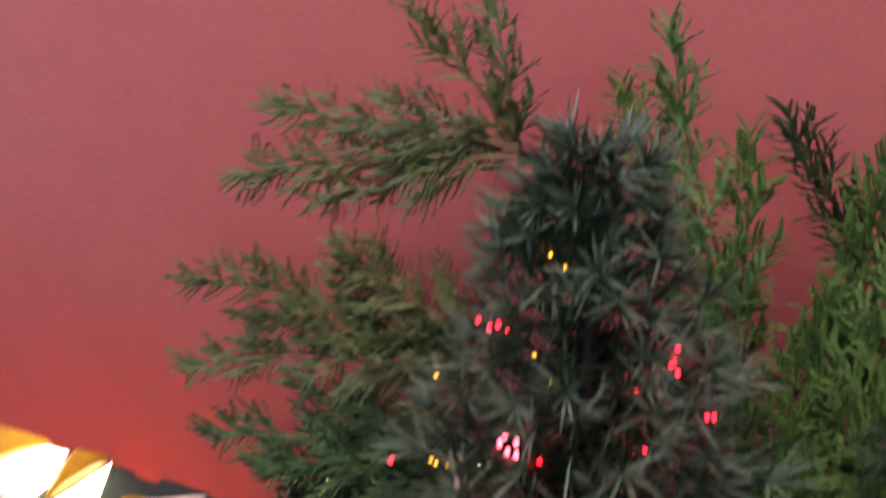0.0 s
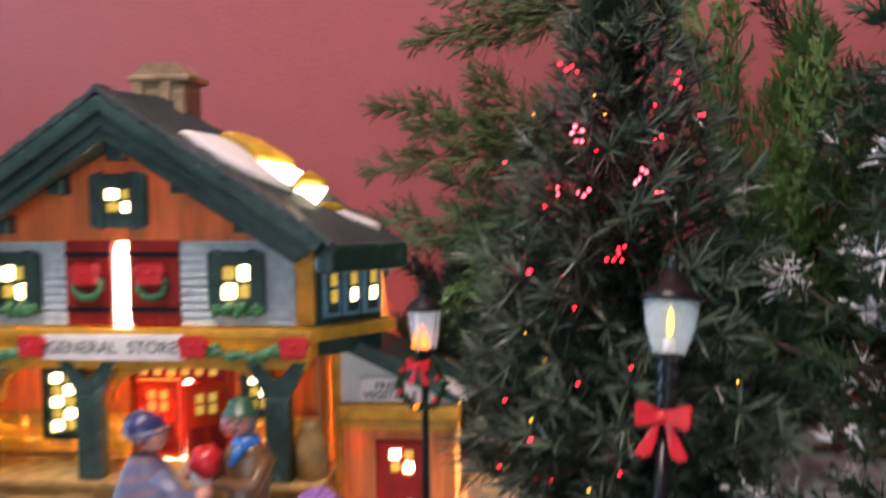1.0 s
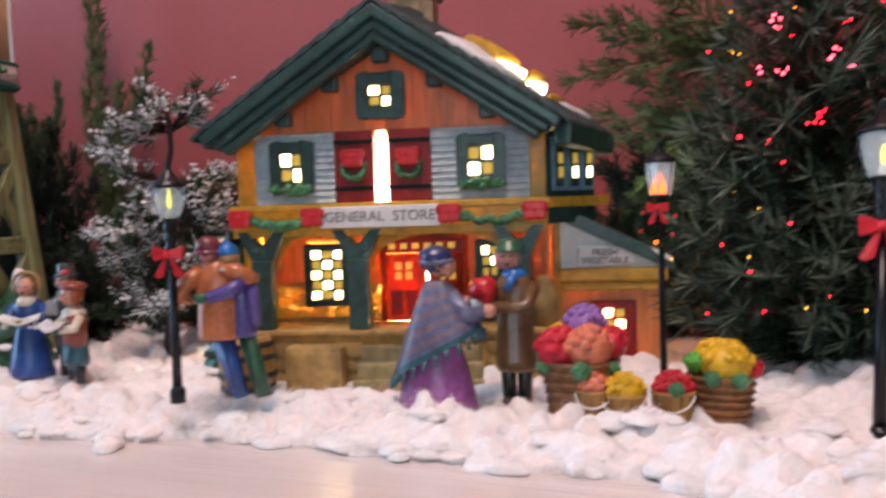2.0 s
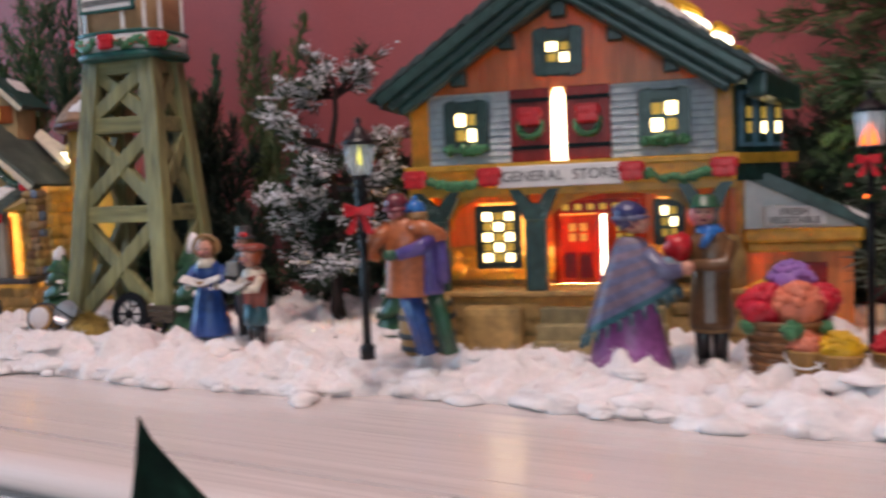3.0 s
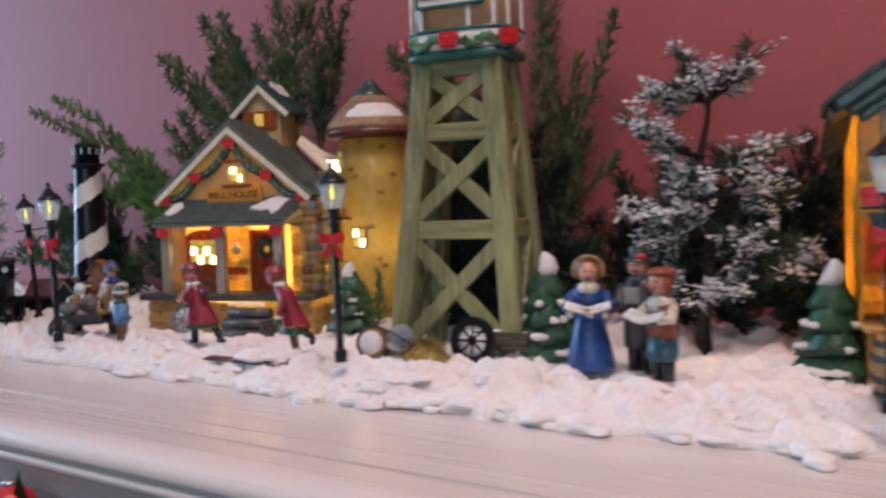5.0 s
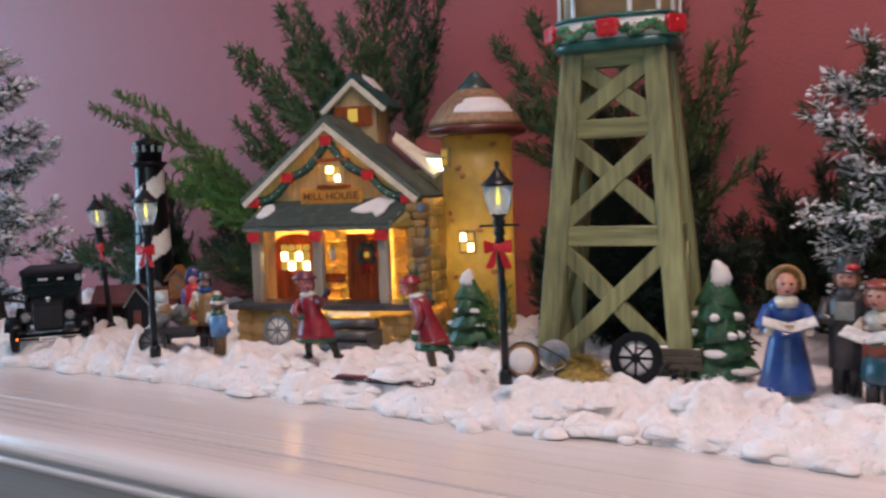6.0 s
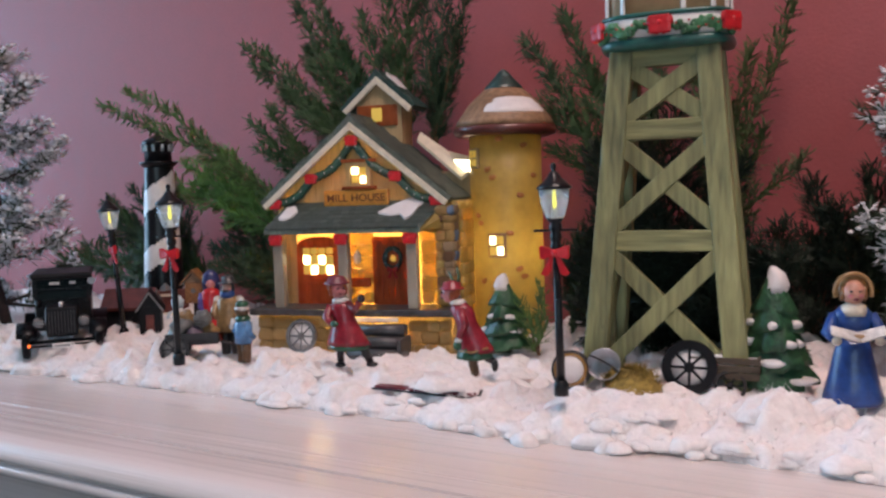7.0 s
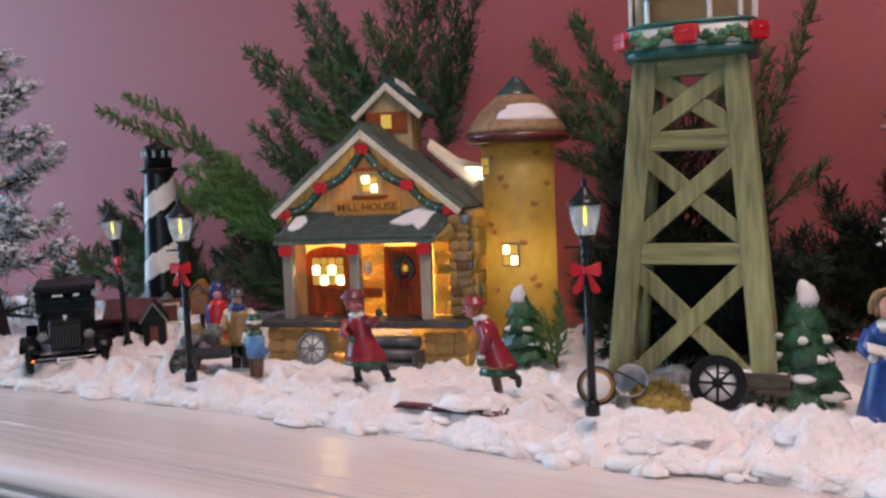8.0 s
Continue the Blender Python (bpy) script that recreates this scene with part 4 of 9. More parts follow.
        box(bm, a, b, -0.0002, 0.0012, 0.1004, 0.1369)
        panel = part("siding_panel", bm, M["gs_blue"], st, "blue grey clapboard siding")
        for i in range(10):
            z = 0.1008 + 0.00342 * i
            bm = mesh()
            vs = [(z, -0.0020), (z + 0.0031, -0.0008), (z + 0.0034, -0.0003), (z, -0.0003)]
            q = [[bm.verts.new((x, y, zz)) for zz, y in vs] for x in (a + 0.0003, b - 0.0003)]
            for k in range(4):
                bm.faces.new((q[0][k], q[0][(k + 1) % 4], q[1][(k + 1) % 4], q[1][k]))
            bm.faces.new(q[0][::-1]), bm.faces.new(q[1])
            bmesh.ops.recalc_face_normals(bm, faces=bm.faces)
            part("slat", bm, M["gs_blue"], panel)
    for a, b, bright in ((-0.0600, -0.0370, {(0, 1), (1, 0)}), (0.0368, 0.0612, {(0, 0), (1, 1)})):
        win = small_window(st, "upper_window", a, b, -0.0018, 0.1062, 0.1322, 2, 2, G, bright, 0.0052, "dark green window frame with lit panes")
        bm = mesh()
        for i in range(34):
            ball(bm, (rng.uniform(a + 0.001, b - 0.001), -0.0062 + rng.uniform(-0.0012, 0.0012), 0.1075 + rng.uniform(-0.0016, 0.0022)), rng.uniform(0.0012, 0.0021), 0, 6, 5, 0.3, 900)
        tagged(part("window_box_greenery", bm, M["leaf"], win, "green painted window box plants"), kind="stuff")
    # loft doors with wreaths, a glowing strip for the light between them
    for a, b, s in ((-0.0262, -0.0056, -1), (0.0016, 0.0235, 1)):
        d = part("loft_door", box(mesh(), a, b, -0.0022, 0.0012, 0.1004, 0.1368, 0, 0.0006), M["gs_red"], st, "dark red loft door with a wreath")
        n = 4
        for i in range(n):
            w = (b - a) / n
            part("board", box(mesh(), a + w * i + 0.0002, a + w * (i + 1) - 0.0002, -0.0028, -0.0021, 0.1010, 0.1362, 0, 0.0002), M["gs_red"], d)
        for z in (0.1065, 0.1300):
            part("hinge_strap", box(mesh(), a, b, -0.0037, -0.0029, z, z + 0.0021, 0, 0.0003), M["soft_black"], d)
        c = (a + b) / 2
        bm = mesh()
        for i in range(40):
            t = math.pi * (0.93 + 1.14 * i / 39)
            ball(bm, (c + 0.0056 * math.cos(t), -0.0045 + rng.uniform(-0.0006, 0.0006), 0.1185 + 0.0058 * math.sin(t)), rng.uniform(0.0012, 0.0020), 0, 6, 5, 0.3, 900)
        part("wreath", bm, M["leaf"], d, "green painted wreath")
        k = part("bow", bow_mesh(0.0112, 0, False), M["red"], d, "red painted bow")
        k.location = (c, -0.0062, 0.1235)
    part("loft_gap_light", prism(mesh(), [(-0.0058, 0.1000), (0.0014, 0.1000), (0.0010, 0.1330), (-0.0006, 0.1368), (-0.0034, 0.1366), (-0.0050, 0.1330)], -0.0012, 0.0008), M["leak_glow"], st, "glowing strip for the light between the loft doors")
    # gable of upright boards
    gable = part("gable", prism(mesh(), [(-0.0785, 0.1370), (0.0805, 0.1370), (0.0805, 0.1372), (0.0, 0.1850), (-0.0785, 0.1372)], 0.0012, 0.0030), M["lining"], st, "orange boarded gable")
    boards(gable, -0.0760, 0.0780, -0.0018, 0.0010, lambda x: max(0.1372, 0.1850 - 0.0600 * abs(x) / 0.1), lambda x: 0.1366, 0.0070, M["gs_gable"])
    small_window(st, "gable_window", -0.0132, 0.0116, -0.0018, 0.1425, 0.1650, 2, 2, G, {(0, 1), (1, 0)}, 0.0058, "dark green window frame with lit panes", 0.0045)
    for x, z in ((0.0, 0.1735), (-0.0265, 0.1600), (0.0270, 0.1600), (-0.0515, 0.1435), (0.0530, 0.1435)):
        part("corbel", box(mesh(), x - 0.0038, x + 0.0038, -0.0085, 0.0, z - 0.0035, z + 0.0045, 0, 0.0008), G, st)
    # the side that splays out to the right, with its windows
    side = part("side_wall", prism_plan([(0.0812, 0.003), (0.1050, 0.0268), (0.1035, 0.0283), (0.0797, 0.0045)], 0.0868, 0.1330), M["gs_green"], st, "splayed side wall with blue framed windows")
    sm = pose(0.0812, 0.003, 0, 0, 0, 45)
    for i in range(3):
        x = 0.0022 + 0.0102 * i
        box(bm := mesh(), x, x + 0.0090, -0.0022, -0.0004, 0.1030, 0.1300, 0, 0.0006, sm)
        sw = part("side_window", bm, M["shutter_blue"], st, "narrow blue framed side window")
        box(b2 := mesh(), x + 0.0018, x + 0.0072, -0.0030, -0.0023, 0.1050, 0.1280, 0, 0.0004, sm)
        sh = part("shutter", b2, G, sw)
        for j in range(2):
            box(b3 := mesh(), x + 0.0030, x + 0.0062, -0.0036, -0.0031, 0.1095 + 0.0070 * j, 0.1150 + 0.0070 * j, 0, 0.0004, sm)
            part("pane", b3, M["pane"] if j == 0 and i else M["pane_dim"], sh)
    part("side_ledge", prism_plan([(0.0815, -0.0100), (0.1120, 0.0230), (0.1060, 0.0310), (0.0790, 0.004)], 0.0950, 0.1000), M["gs_yellow"], st, "ochre ledge along the side")
    part("left_side_wall", box(mesh(), -0.0785, -0.0765, 0.003, 0.062, 0.0335, 0.1370), M["gs_yellow"], st)
    part("right_side_wall", box(mesh(), 0.0795, 0.0812, 0.0045, 0.062, 0.0335, 0.0866), M["gs_orange"], st)
    part("back_wall", prism(mesh(), [(-0.0785, 0.0335), (0.1100, 0.0335), (0.1000, 0.1190), (-0.0785, 0.1190)], 0.060, 0.0622), M["gs_orange"], st)
    # roof: two slopes, moulded fascia, shingles in courses
    LF, RF = (-0.0925, 0.1345), (0.0915, 0.1365)
    ridge_f, ridge_b = Vector((0.0, -0.0150, 0.1965)), Vector((0.020, 0.005, 0.1940))
    left = [ridge_f, ridge_b, Vector((-0.0900, 0.030, 0.1330)), Vector((LF[0], -0.0150, LF[1]))]
    right = [ridge_f, ridge_b, Vector((0.1130, 0.039, 0.1335)), Vector((RF[0], -0.0150, RF[1]))]
    for name, q in (("roof_slope", left), ("roof_slope", right)):
        bm = mesh()
        n = (q[1] - q[0]).cross(q[3] - q[0]).normalized()
        n = n if n.z > 0 else -n
        a = [bm.verts.new(p - n * 0.0006) for p in q]
        b = [bm.verts.new(p - n * 0.0065) for p in q]
        bm.faces.new(a), bm.faces.new(b[::-1])
        for k in range(4):
            bm.faces.new((a[k], b[k], b[(k + 1) % 4], a[(k + 1) % 4]))
        bmesh.ops.recalc_face_normals(bm, faces=bm.faces)
        slope = part(name, bm, M["shingle"], st, "dark green shingled roof slope")
        rr = random.Random(7 if q is left else 8)
        shapes = []
        for i in range(3):
            bm = mesh()
            box(bm, -0.5, 0.5, -0.5, 0.5, -0.5, 0.5, 0, 0.12)
            shapes.append(finish(bm, M["shingle"], "shingle"))
        rows, cols = 10, 11
        for r in range(rows):
            for c in range(cols):
                t = 1 - (r + 0.5) / rows
                s = (c + 0.5 + 0.5 * (r % 2) * 0.9) / (cols + 0.4)
                top = q[0].lerp(q[1], s)
                low_e = q[3].lerp(q[2], s)
                ctr = top.lerp(low_e, t)
                dx = (low_e - top)
                dy = (q[1].lerp(q[2], t) - q[0].lerp(q[3], t))
                ex = dx.normalized()
                ey = (dy - ex * ex.dot(dy)).normalized()
                m = Matrix((ex, ey, n)).transposed().to_4x4()
                m.translation = ctr + n * 0.0006
                m = m @ pose(0, 0, 0, 0, 5 + rr.uniform(-2, 3), rr.uniform(-4, 4)) @ Matrix.Diagonal((dx.length / rows * 1.35, dy.length / cols * 0.95, 0.0019, 1))
                piece("shingle", shapes[rr.randrange(3)], slope, m)
    bm = mesh()
    rear = [ridge_b, Vector((0.1130, 0.039, 0.1335)), Vector((0.1020, 0.066, 0.1180)), Vector((-0.0900, 0.066, 0.1180)), Vector((-0.0900, 0.030, 0.1330))]
    hub = [bm.verts.new(Vector((0.01, 0.040, 0.150)) - Vector((0, 0, k))) for k in (0.0, 0.004)]
    up, dn = [[bm.verts.new(p - Vector((0, 0, k))) for p in rear] for k in (0.0, 0.004)]
    for i in range(5):
        k = (i + 1) % 5
        bm.faces.new((hub[0], up[i], up[k])), bm.faces.new((hub[1], dn[k], dn[i])), bm.faces.new((up[i], dn[i], dn[k], up[k]))
    bmesh.ops.recalc_face_normals(bm, faces=bm.faces)
    part("rear_roof", bm, M["shingle"], st, "dark green shingled rear roof")
    for s, e in ((-1, LF), (1, RF)):
        a, b = Vector((0, 0, 0.1965)), Vector((e[0], 0, e[1]))
        d = (b - a).normalized()
        nn = Vector((d.z * -s, 0, d.x * s))
        nn = nn if nn.z > 0 else -nn
        for off, y, w, th in ((-0.0030, -0.0190, 0.0060, 0.0080), (-0.0082, -0.0165, 0.0050, 0.0080), (-0.0128, -0.0140, 0.0048, 0.0090)):
            bm = mesh()
            beam(bm, a + nn * off + Vector((0, y, 0)) - d * (0.0 if off > -0.004 else -0.004), b + nn * off + Vector((0, y, 0)) - d * (-off * 0.55), w, th, 0, 0.0016)
            part("fascia", bm, G, st, "moulded dark green fascia board")
        for i in range(11):
            t = (i + 0.45) / 11
            sh = part("shingle", box(mesh(), -0.0075, 0.0075, -0.0062, 0.0060, -0.0012, 0.0012, 0, 0.0007), M["shingle"], st)
            ex = d * s
            sh.matrix_local = Matrix.Translation(a.lerp(b, t) + nn * 0.0012 + Vector((0, -0.0170, 0))) @ Matrix((ex, Vector((0, 1, 0)), ex.cross(Vector((0, 1, 0))))).transposed().to_4x4() @ pose(0, 0, 0, 0, s * 7, 0)
    bm = mesh()
    beam(bm, (RF[0] - 0.002, -0.0200, RF[1] - 0.0062), (0.1120, 0.039, 0.1275), 0.0090, 0.0120, 0, 0.0020, up=(0, 0, 1))
    part("eaves_board", bm, G, st, "dark green eaves board")
    # snow left on the slope; glowing patches stand for light through openings
    nr = (right[1] - right[0]).cross(right[3] - right[0]).normalized()
    nr = nr if nr.z > 0 else -nr

    def on_slope(s, t, lift):
        return right[0].lerp(right[1], s).lerp(right[3].lerp(right[2], s), t) + nr * lift

    def patch(name, pts, lo, hi, mat, label):
        """A mound on the slope: rings that shrink towards the middle as they rise."""
        bm = mesh()
        n = len(pts)
        c = Vector((sum(p[0] for p in pts) / n, sum(p[1] for p in pts) / n, 0))
        dense = [Vector((*pts[i], 0)).lerp(Vector((*pts[(i + 1) % n], 0)), k / 4) for i in range(n) for k in range(4)]
        rings = []
        for shrink, lift in ((0.0, -0.001), (0.02, lo + (hi - lo) * 0.45), (0.12, lo + (hi - lo) * 0.85), (0.35, hi), (0.75, hi)):
            rings.append([bm.verts.new(on_slope(p.x + (c.x - p.x) * shrink, p.y + (c.y - p.y) * shrink, lift + (0.0006 * noise.noise(p * 9) if shrink else 0))) for p in dense])
        for a, b in zip(rings, rings[1:]):
            for k in range(len(dense)):
                bm.faces.new((a[k], a[(k + 1) % len(dense)], b[(k + 1) % len(dense)], b[k])).smooth = True
        bm.faces.new(rings[-1]).smooth = True
        bmesh.ops.recalc_face_normals(bm, faces=bm.faces)
        part(name, bm, mat, st, label)
    patch("roof_snow", [(0.16, 0.27), (0.45, 0.27), (0.82, 0.30), (0.58, 0.47), (0.46, 0.67), (0.28, 0.61), (0.14, 0.52), (0.12, 0.38)], 0.001, 0.0050, M["snow"], "white snow patch on the roof slope")
    patch("snow_edge", [(0.62, 0.29), (0.85, 0.29), (1.0, 0.35), (1.0, 0.50), (0.60, 0.46)], 0.003, 0.0085, M["gs_yellow"], "ochre rim over the lit roof opening")
    patch("roof_opening_light", [(0.52, 0.47), (1.0, 0.47), (1.0, 0.54), (0.72, 0.60), (0.44, 0.62)], 0.002, 0.0050, M["leak_glow"], "glowing roof patch for light from inside")
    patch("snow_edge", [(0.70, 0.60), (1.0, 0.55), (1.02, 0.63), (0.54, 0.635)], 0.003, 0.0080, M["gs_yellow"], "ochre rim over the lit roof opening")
    patch("roof_opening_light", [(0.54, 0.65), (1.02, 0.64), (0.54, 0.75)], 0.002, 0.0048, M["leak_glow"], "glowing roof patch for light from inside")
    patch("snow_edge", [(0.56, 0.755), (0.76, 0.75), (0.82, 0.79), (0.66, 0.81)], 0.001, 0.004, M["gs_yellow"], "ochre rim over the lit roof opening")
    patch("roof_snow", [(0.62, 0.80), (0.80, 0.78), (0.99, 0.90), (0.80, 0.95), (0.66, 0.86)], 0.001, 0.0030, M["snow"], "white snow patch on the roof slope")
    # stub chimney of clustered bricks with a cap
    ch = part("chimney", box(mesh(), 0.0035, 0.0265, 0.004, 0.024, 0.1800, 0.2040, 0, 0.0025), M["chimney"], st, "tan stone chimney with capstone")
    for i in range(4):
        for j in range(2):
            b = part("brick", box(mesh(), -0.0024, 0.0024, -0.0012, 0.0012, -0.0055, 0.0055, 0, 0.0011), M["chimney"], ch)
            b.location = (0.0058 + 0.0061 * i, 0.0036, 0.1870 + 0.0115 * j - 0.004 * (i % 2))
    bm = mesh()
    box(bm, 0.0015, 0.0290, 0.002, 0.026, 0.2035, 0.2068, 0, 0.0014)
    prism(bm, [(0.0035, 0.2066), (0.0270, 0.2066), (0.0215, 0.2118), (0.0090, 0.2118)], 0.004, 0.024)
    part("chimney_cap", bm, M["chimney"], ch)
    # lean-to with the vegetable sign
    lt = part("lean_to", prism(mesh(), [(0.0835, 0.004), (0.1375, 0.004), (0.1375, 0.0645), (0.0835, 0.0875)], 0.0270, 0.0600), M["gs_orange"], st, "orange boarded lean-to shed")
    boards(lt, 0.0838, 0.1372, 0.0240, 0.0266, lambda x: 0.0535, lambda x: 0.006, 0.0062, M["gs_orange"], lambda x: [(0.045, None)] if 0.0990 < x < 0.1265 else None)
    part("recess", box(mesh(), 0.0985, 0.1265, 0.0255, 0.0268, 0.006, 0.0480, 0, 0.0004), M["gs_red"], lt, "dark red recessed shed front")
    small_window(lt, "shed_window", 0.1050, 0.1225, 0.0250, 0.0270, 0.0440, 2, 2, M["gs_red"], {(0, 1), (1, 0)}, 0.0026)
    bm = mesh()
    box(bm, 0.0855, 0.1410, 0.0165, 0.0262, 0.0555, 0.0622, 0, 0.0016)
    box(bm, 0.0870, 0.1395, 0.0185, 0.0262, 0.0505, 0.0553, 0, 0.0014)
    part("awning_beam", bm, M["gs_yellow"], lt, "ochre moulded beam over the shed front")
    part("gable_board", prism(mesh(), [(0.0868, 0.0624), (0.1380, 0.0624), (0.1330, 0.0690), (0.0868, 0.0900)], 0.0225, 0.0262), M["white"], lt, "white gable board")
    vs = part("vegetable_sign", box(mesh(), 0.0955, 0.1240, 0.0190, 0.0218, 0.0634, 0.0738, 0, 0.0008), M["snow"], lt, "white sign reading FRESH VEGETABLE")
    lettering("sign_lettering", "FRESH", 0.0048, pose(0.1095, 0.01885, 0.0704, 90), M["dark"], vs, "dark lettering FRESH", 0.00012)
    lettering("sign_lettering", "VEGETABLE", 0.0046, pose(0.1095, 0.01885, 0.0662, 90), M["dark"], vs, "dark lettering VEGETABLE", 0.00012)
    bm = mesh()
    pts = [(0.0800, 0.0935), (0.0880, 0.0945), (0.1180, 0.0800), (0.1440, 0.0665), (0.1440, 0.0605), (0.1160, 0.0735), (0.0860, 0.0880), (0.0800, 0.0890)]
    prism(bm, pts, 0.0170, 0.064)
    bmesh.ops.bevel(bm, geom=bm.edges[:], offset=0.0012, segments=2, affect="EDGES")
    part("shed_roof", bm, G, lt, "dark green shed roof with a snowy corner")
    part("roof_snow", prism(mesh(), [(0.1320, 0.0734), (0.1425, 0.0680), (0.1435, 0.0650), (0.1360, 0.0690)], 0.0160, 0.030), M["snow"], lt)
    tr = part("shed_corner_post", box(mesh(), 0.0825, 0.0868, 0.0215, 0.0275, 0.004, 0.0885, 0, 0.0008), M["gs_yellow"], lt)
    # lantern-shaped cask on the porch
    part("milk_can", lathe(mesh(), [(0.0045, 0), (0.0064, 0.001), (0.0066, 0.012), (0.0058, 0.016), (0.0040, 0.019), (0.0046, 0.0215), (0.0030, 0.0230)], 14, (0.0, 0.0, 0.0)), M["stone"], st, "ochre milk can on the porch").matrix_local = pose(0.0785, -0.0020, 0.0362) @ Matrix.Scale(1.1, 4)
    return st


def prism_plan(pts, z0, z1):
    """A plan outline in x, y raised from z0 to z1."""
    bm = mesh()
    a = [bm.verts.new((x, y, z0)) for x, y in pts]
    b = [bm.verts.new((x, y, z1)) for x, y in pts]
    bm.faces.new(a), bm.faces.new(b[::-1])
    n = len(pts)
    for i in range(n):
        bm.faces.new((a[i], b[i], b[(i + 1) % n], a[(i + 1) % n]))
    bmesh.ops.recalc_face_normals(bm, faces=bm.faces)
    return bm


general_store()
W_GS = pose(-0.1675, 0.255, 0.0, 0, 0, 14)
bulb_lamp("store_bulb", W_GS @ Vector((0.0, 0.043, 0.060)), 1.1, (1.0, 0.88, 0.62), 0.006)
# Two more unseen lamps, added to make the lean-to and upper storey glow.
bulb_lamp("lean_to_bulb", W_GS @ Vector((0.110, 0.045, 0.040)), 0.12, (1.0, 0.84, 0.6), 0.005)
bulb_lamp("loft_bulb", W_GS @ Vector((0.0, 0.036, 0.128)), 1.1, (1.0, 0.88, 0.70), 0.006)

# ---- water tower ----
def water_tower():
    tw = thing("water_tower", pose(-0.449, 0.222, 0.0, 0, 0, 8), "olive timber water tower with tan tank and bows", "water tower")

    def leg(sx, back, z):
        """Centre of a leg at height z."""
        t = (z - 0.010) / 0.166
        x = sx * (0.0352 - 0.0140 * t)
        y = (0.042 - 0.010 * t) if back else (-0.006 + 0.016 * t)
        return Vector((x, y, z))
    for sx in (-1, 1):
        for back in (0, 1):
            part("leg", beam(mesh(), leg(sx, back, 0.006), leg(sx, back, 0.1762), 0.0117, 0.0088, 0, 0.0010), M["tower"], tw)
    lev = (0.0130, 0.0810, 0.1365, 0.1735)

    def span(a, b, zc, h, y_in, name="cross_beam"):
        part(name, beam(mesh(), a, b, h, 0.0058, 0, 0.0008, up=y_in), M["tower_h"], tw)
    for back in (0,):
        y_in = (0, 1, 0)
        for z, h in ((lev[1], 0.0104), (lev[2], 0.0100), (lev[3], 0.0105)):
            span(leg(-1, back, z), leg(1, back, z), z, h, y_in)
        for z0, z1 in ((lev[0], lev[1] - 0.004), (lev[1] + 0.004, lev[2] - 0.004), (lev[2] + 0.003, lev[3] - 0.002)):
            for s in (-1, 1):
                off = Vector((0, -0.0006 if s > 0 else 0.0006, 0))
                part("brace", beam(mesh(), leg(-s, back, z0) + off, leg(s, back, z1) + off, 0.0086, 0.0054, 0, 0.0007, up=y_in), M["tower"], tw)
    for s in (-1, 1):
        for z, h in ((lev[1], 0.0104), (lev[2], 0.0100), (lev[3], 0.0105)):
            span(leg(s, 0, z), leg(s, 1, z), z, h, (1, 0, 0))
        for z0, z1 in ((lev[0], lev[1] - 0.004), (lev[1] + 0.004, lev[2] - 0.004), (lev[2] + 0.003, lev[3] - 0.002)):
            for k in (0, 1):
                off = Vector((-0.0006 if k else 0.0006, 0, 0))
                part("brace", beam(mesh(), leg(s, k, z0) + off, leg(s, 1 - k, z1) + off, 0.0078, 0.0048, 0, 0.0007, up=(1, 0, 0)), M["tower"], tw)

    def outline(k, grow, n=44):
        a = 2 * math.pi * k / n
        c, s = math.cos(a), math.sin(a)
        e = 0.55
        return ((0.0305 + grow) * math.copysign(abs(c) ** e, c), 0.0225 + (0.0215 + grow) * math.copysign(abs(s) ** e, s))

    def band(bm, prof, mi=0):
        n = 44
        rings = [[bm.verts.new((*outline(k, g), z)) for k in range(n)] for g, z in prof]
        for a, b in zip(rings, rings[1:]):
            for k in range(n):
                f = bm.faces.new((a[k], a[(k + 1) % n], b[(k + 1) % n], b[k]))
                f.smooth, f.material_index = True, mi
        bm.faces.new(rings[0][::-1]), bm.faces.new(rings[-1])
        return bm
    part("tank_base", band(mesh(), [(-0.004, 0.1762), (0.0015, 0.1772), (0.0024, 0.1790), (0.0020, 0.1812), (-0.001, 0.1822)]), M["teal"], tw, "teal base ring of the tank")
    part("tank_railing", band(mesh(), [(-0.0012, 0.1815), (0.0012, 0.1820), (0.0014, 0.1915), (0.0, 0.1922)]), M["white"], tw, "white railing band")
    part("tank", band(mesh(), [(-0.0018, 0.1918), (-0.0010, 0.1925), (-0.0004, 0.2450), (-0.002, 0.2460)]), M["tank"], tw, "tan boarded water tank")
    part("tank_hoop", band(mesh(), [(0.0016, 0.1916), (0.0022, 0.1922), (0.0020, 0.1936), (0.0008, 0.1940)]), M["teal"], tw)
    bm = mesh()
    band(bm, [(0.003, 0.2455), (0.003, 0.2475), (-0.022, 0.272)])
    part("tank_roof", bm, M["m_roof"], tw, "grey shingled tank roof")
    for k in range(0, 44, 4):
        x, y = outline(k + 2, 0.0)
        c = Vector((x, y - 0.0225, 0)).normalized()
        b = part("batten", box(mesh(), -0.0012, 0.0012, -0.0007, 0.0007, 0.1938, 0.2450, 0, 0.0003), M["white"], tw)
        b.matrix_local = Matrix.Translation((x + c.x * 0.0002, y + c.y * 0.0002, 0)) @ Matrix.Rotation(math.atan2(c.y, c.x) + math.pi / 2, 4, "Z")
    rng = random.Random(12)
    bm = mesh()
    for i in range(150):
        k = 22 + 22 * i / 149
        x, y = outline(k, 0.0022)
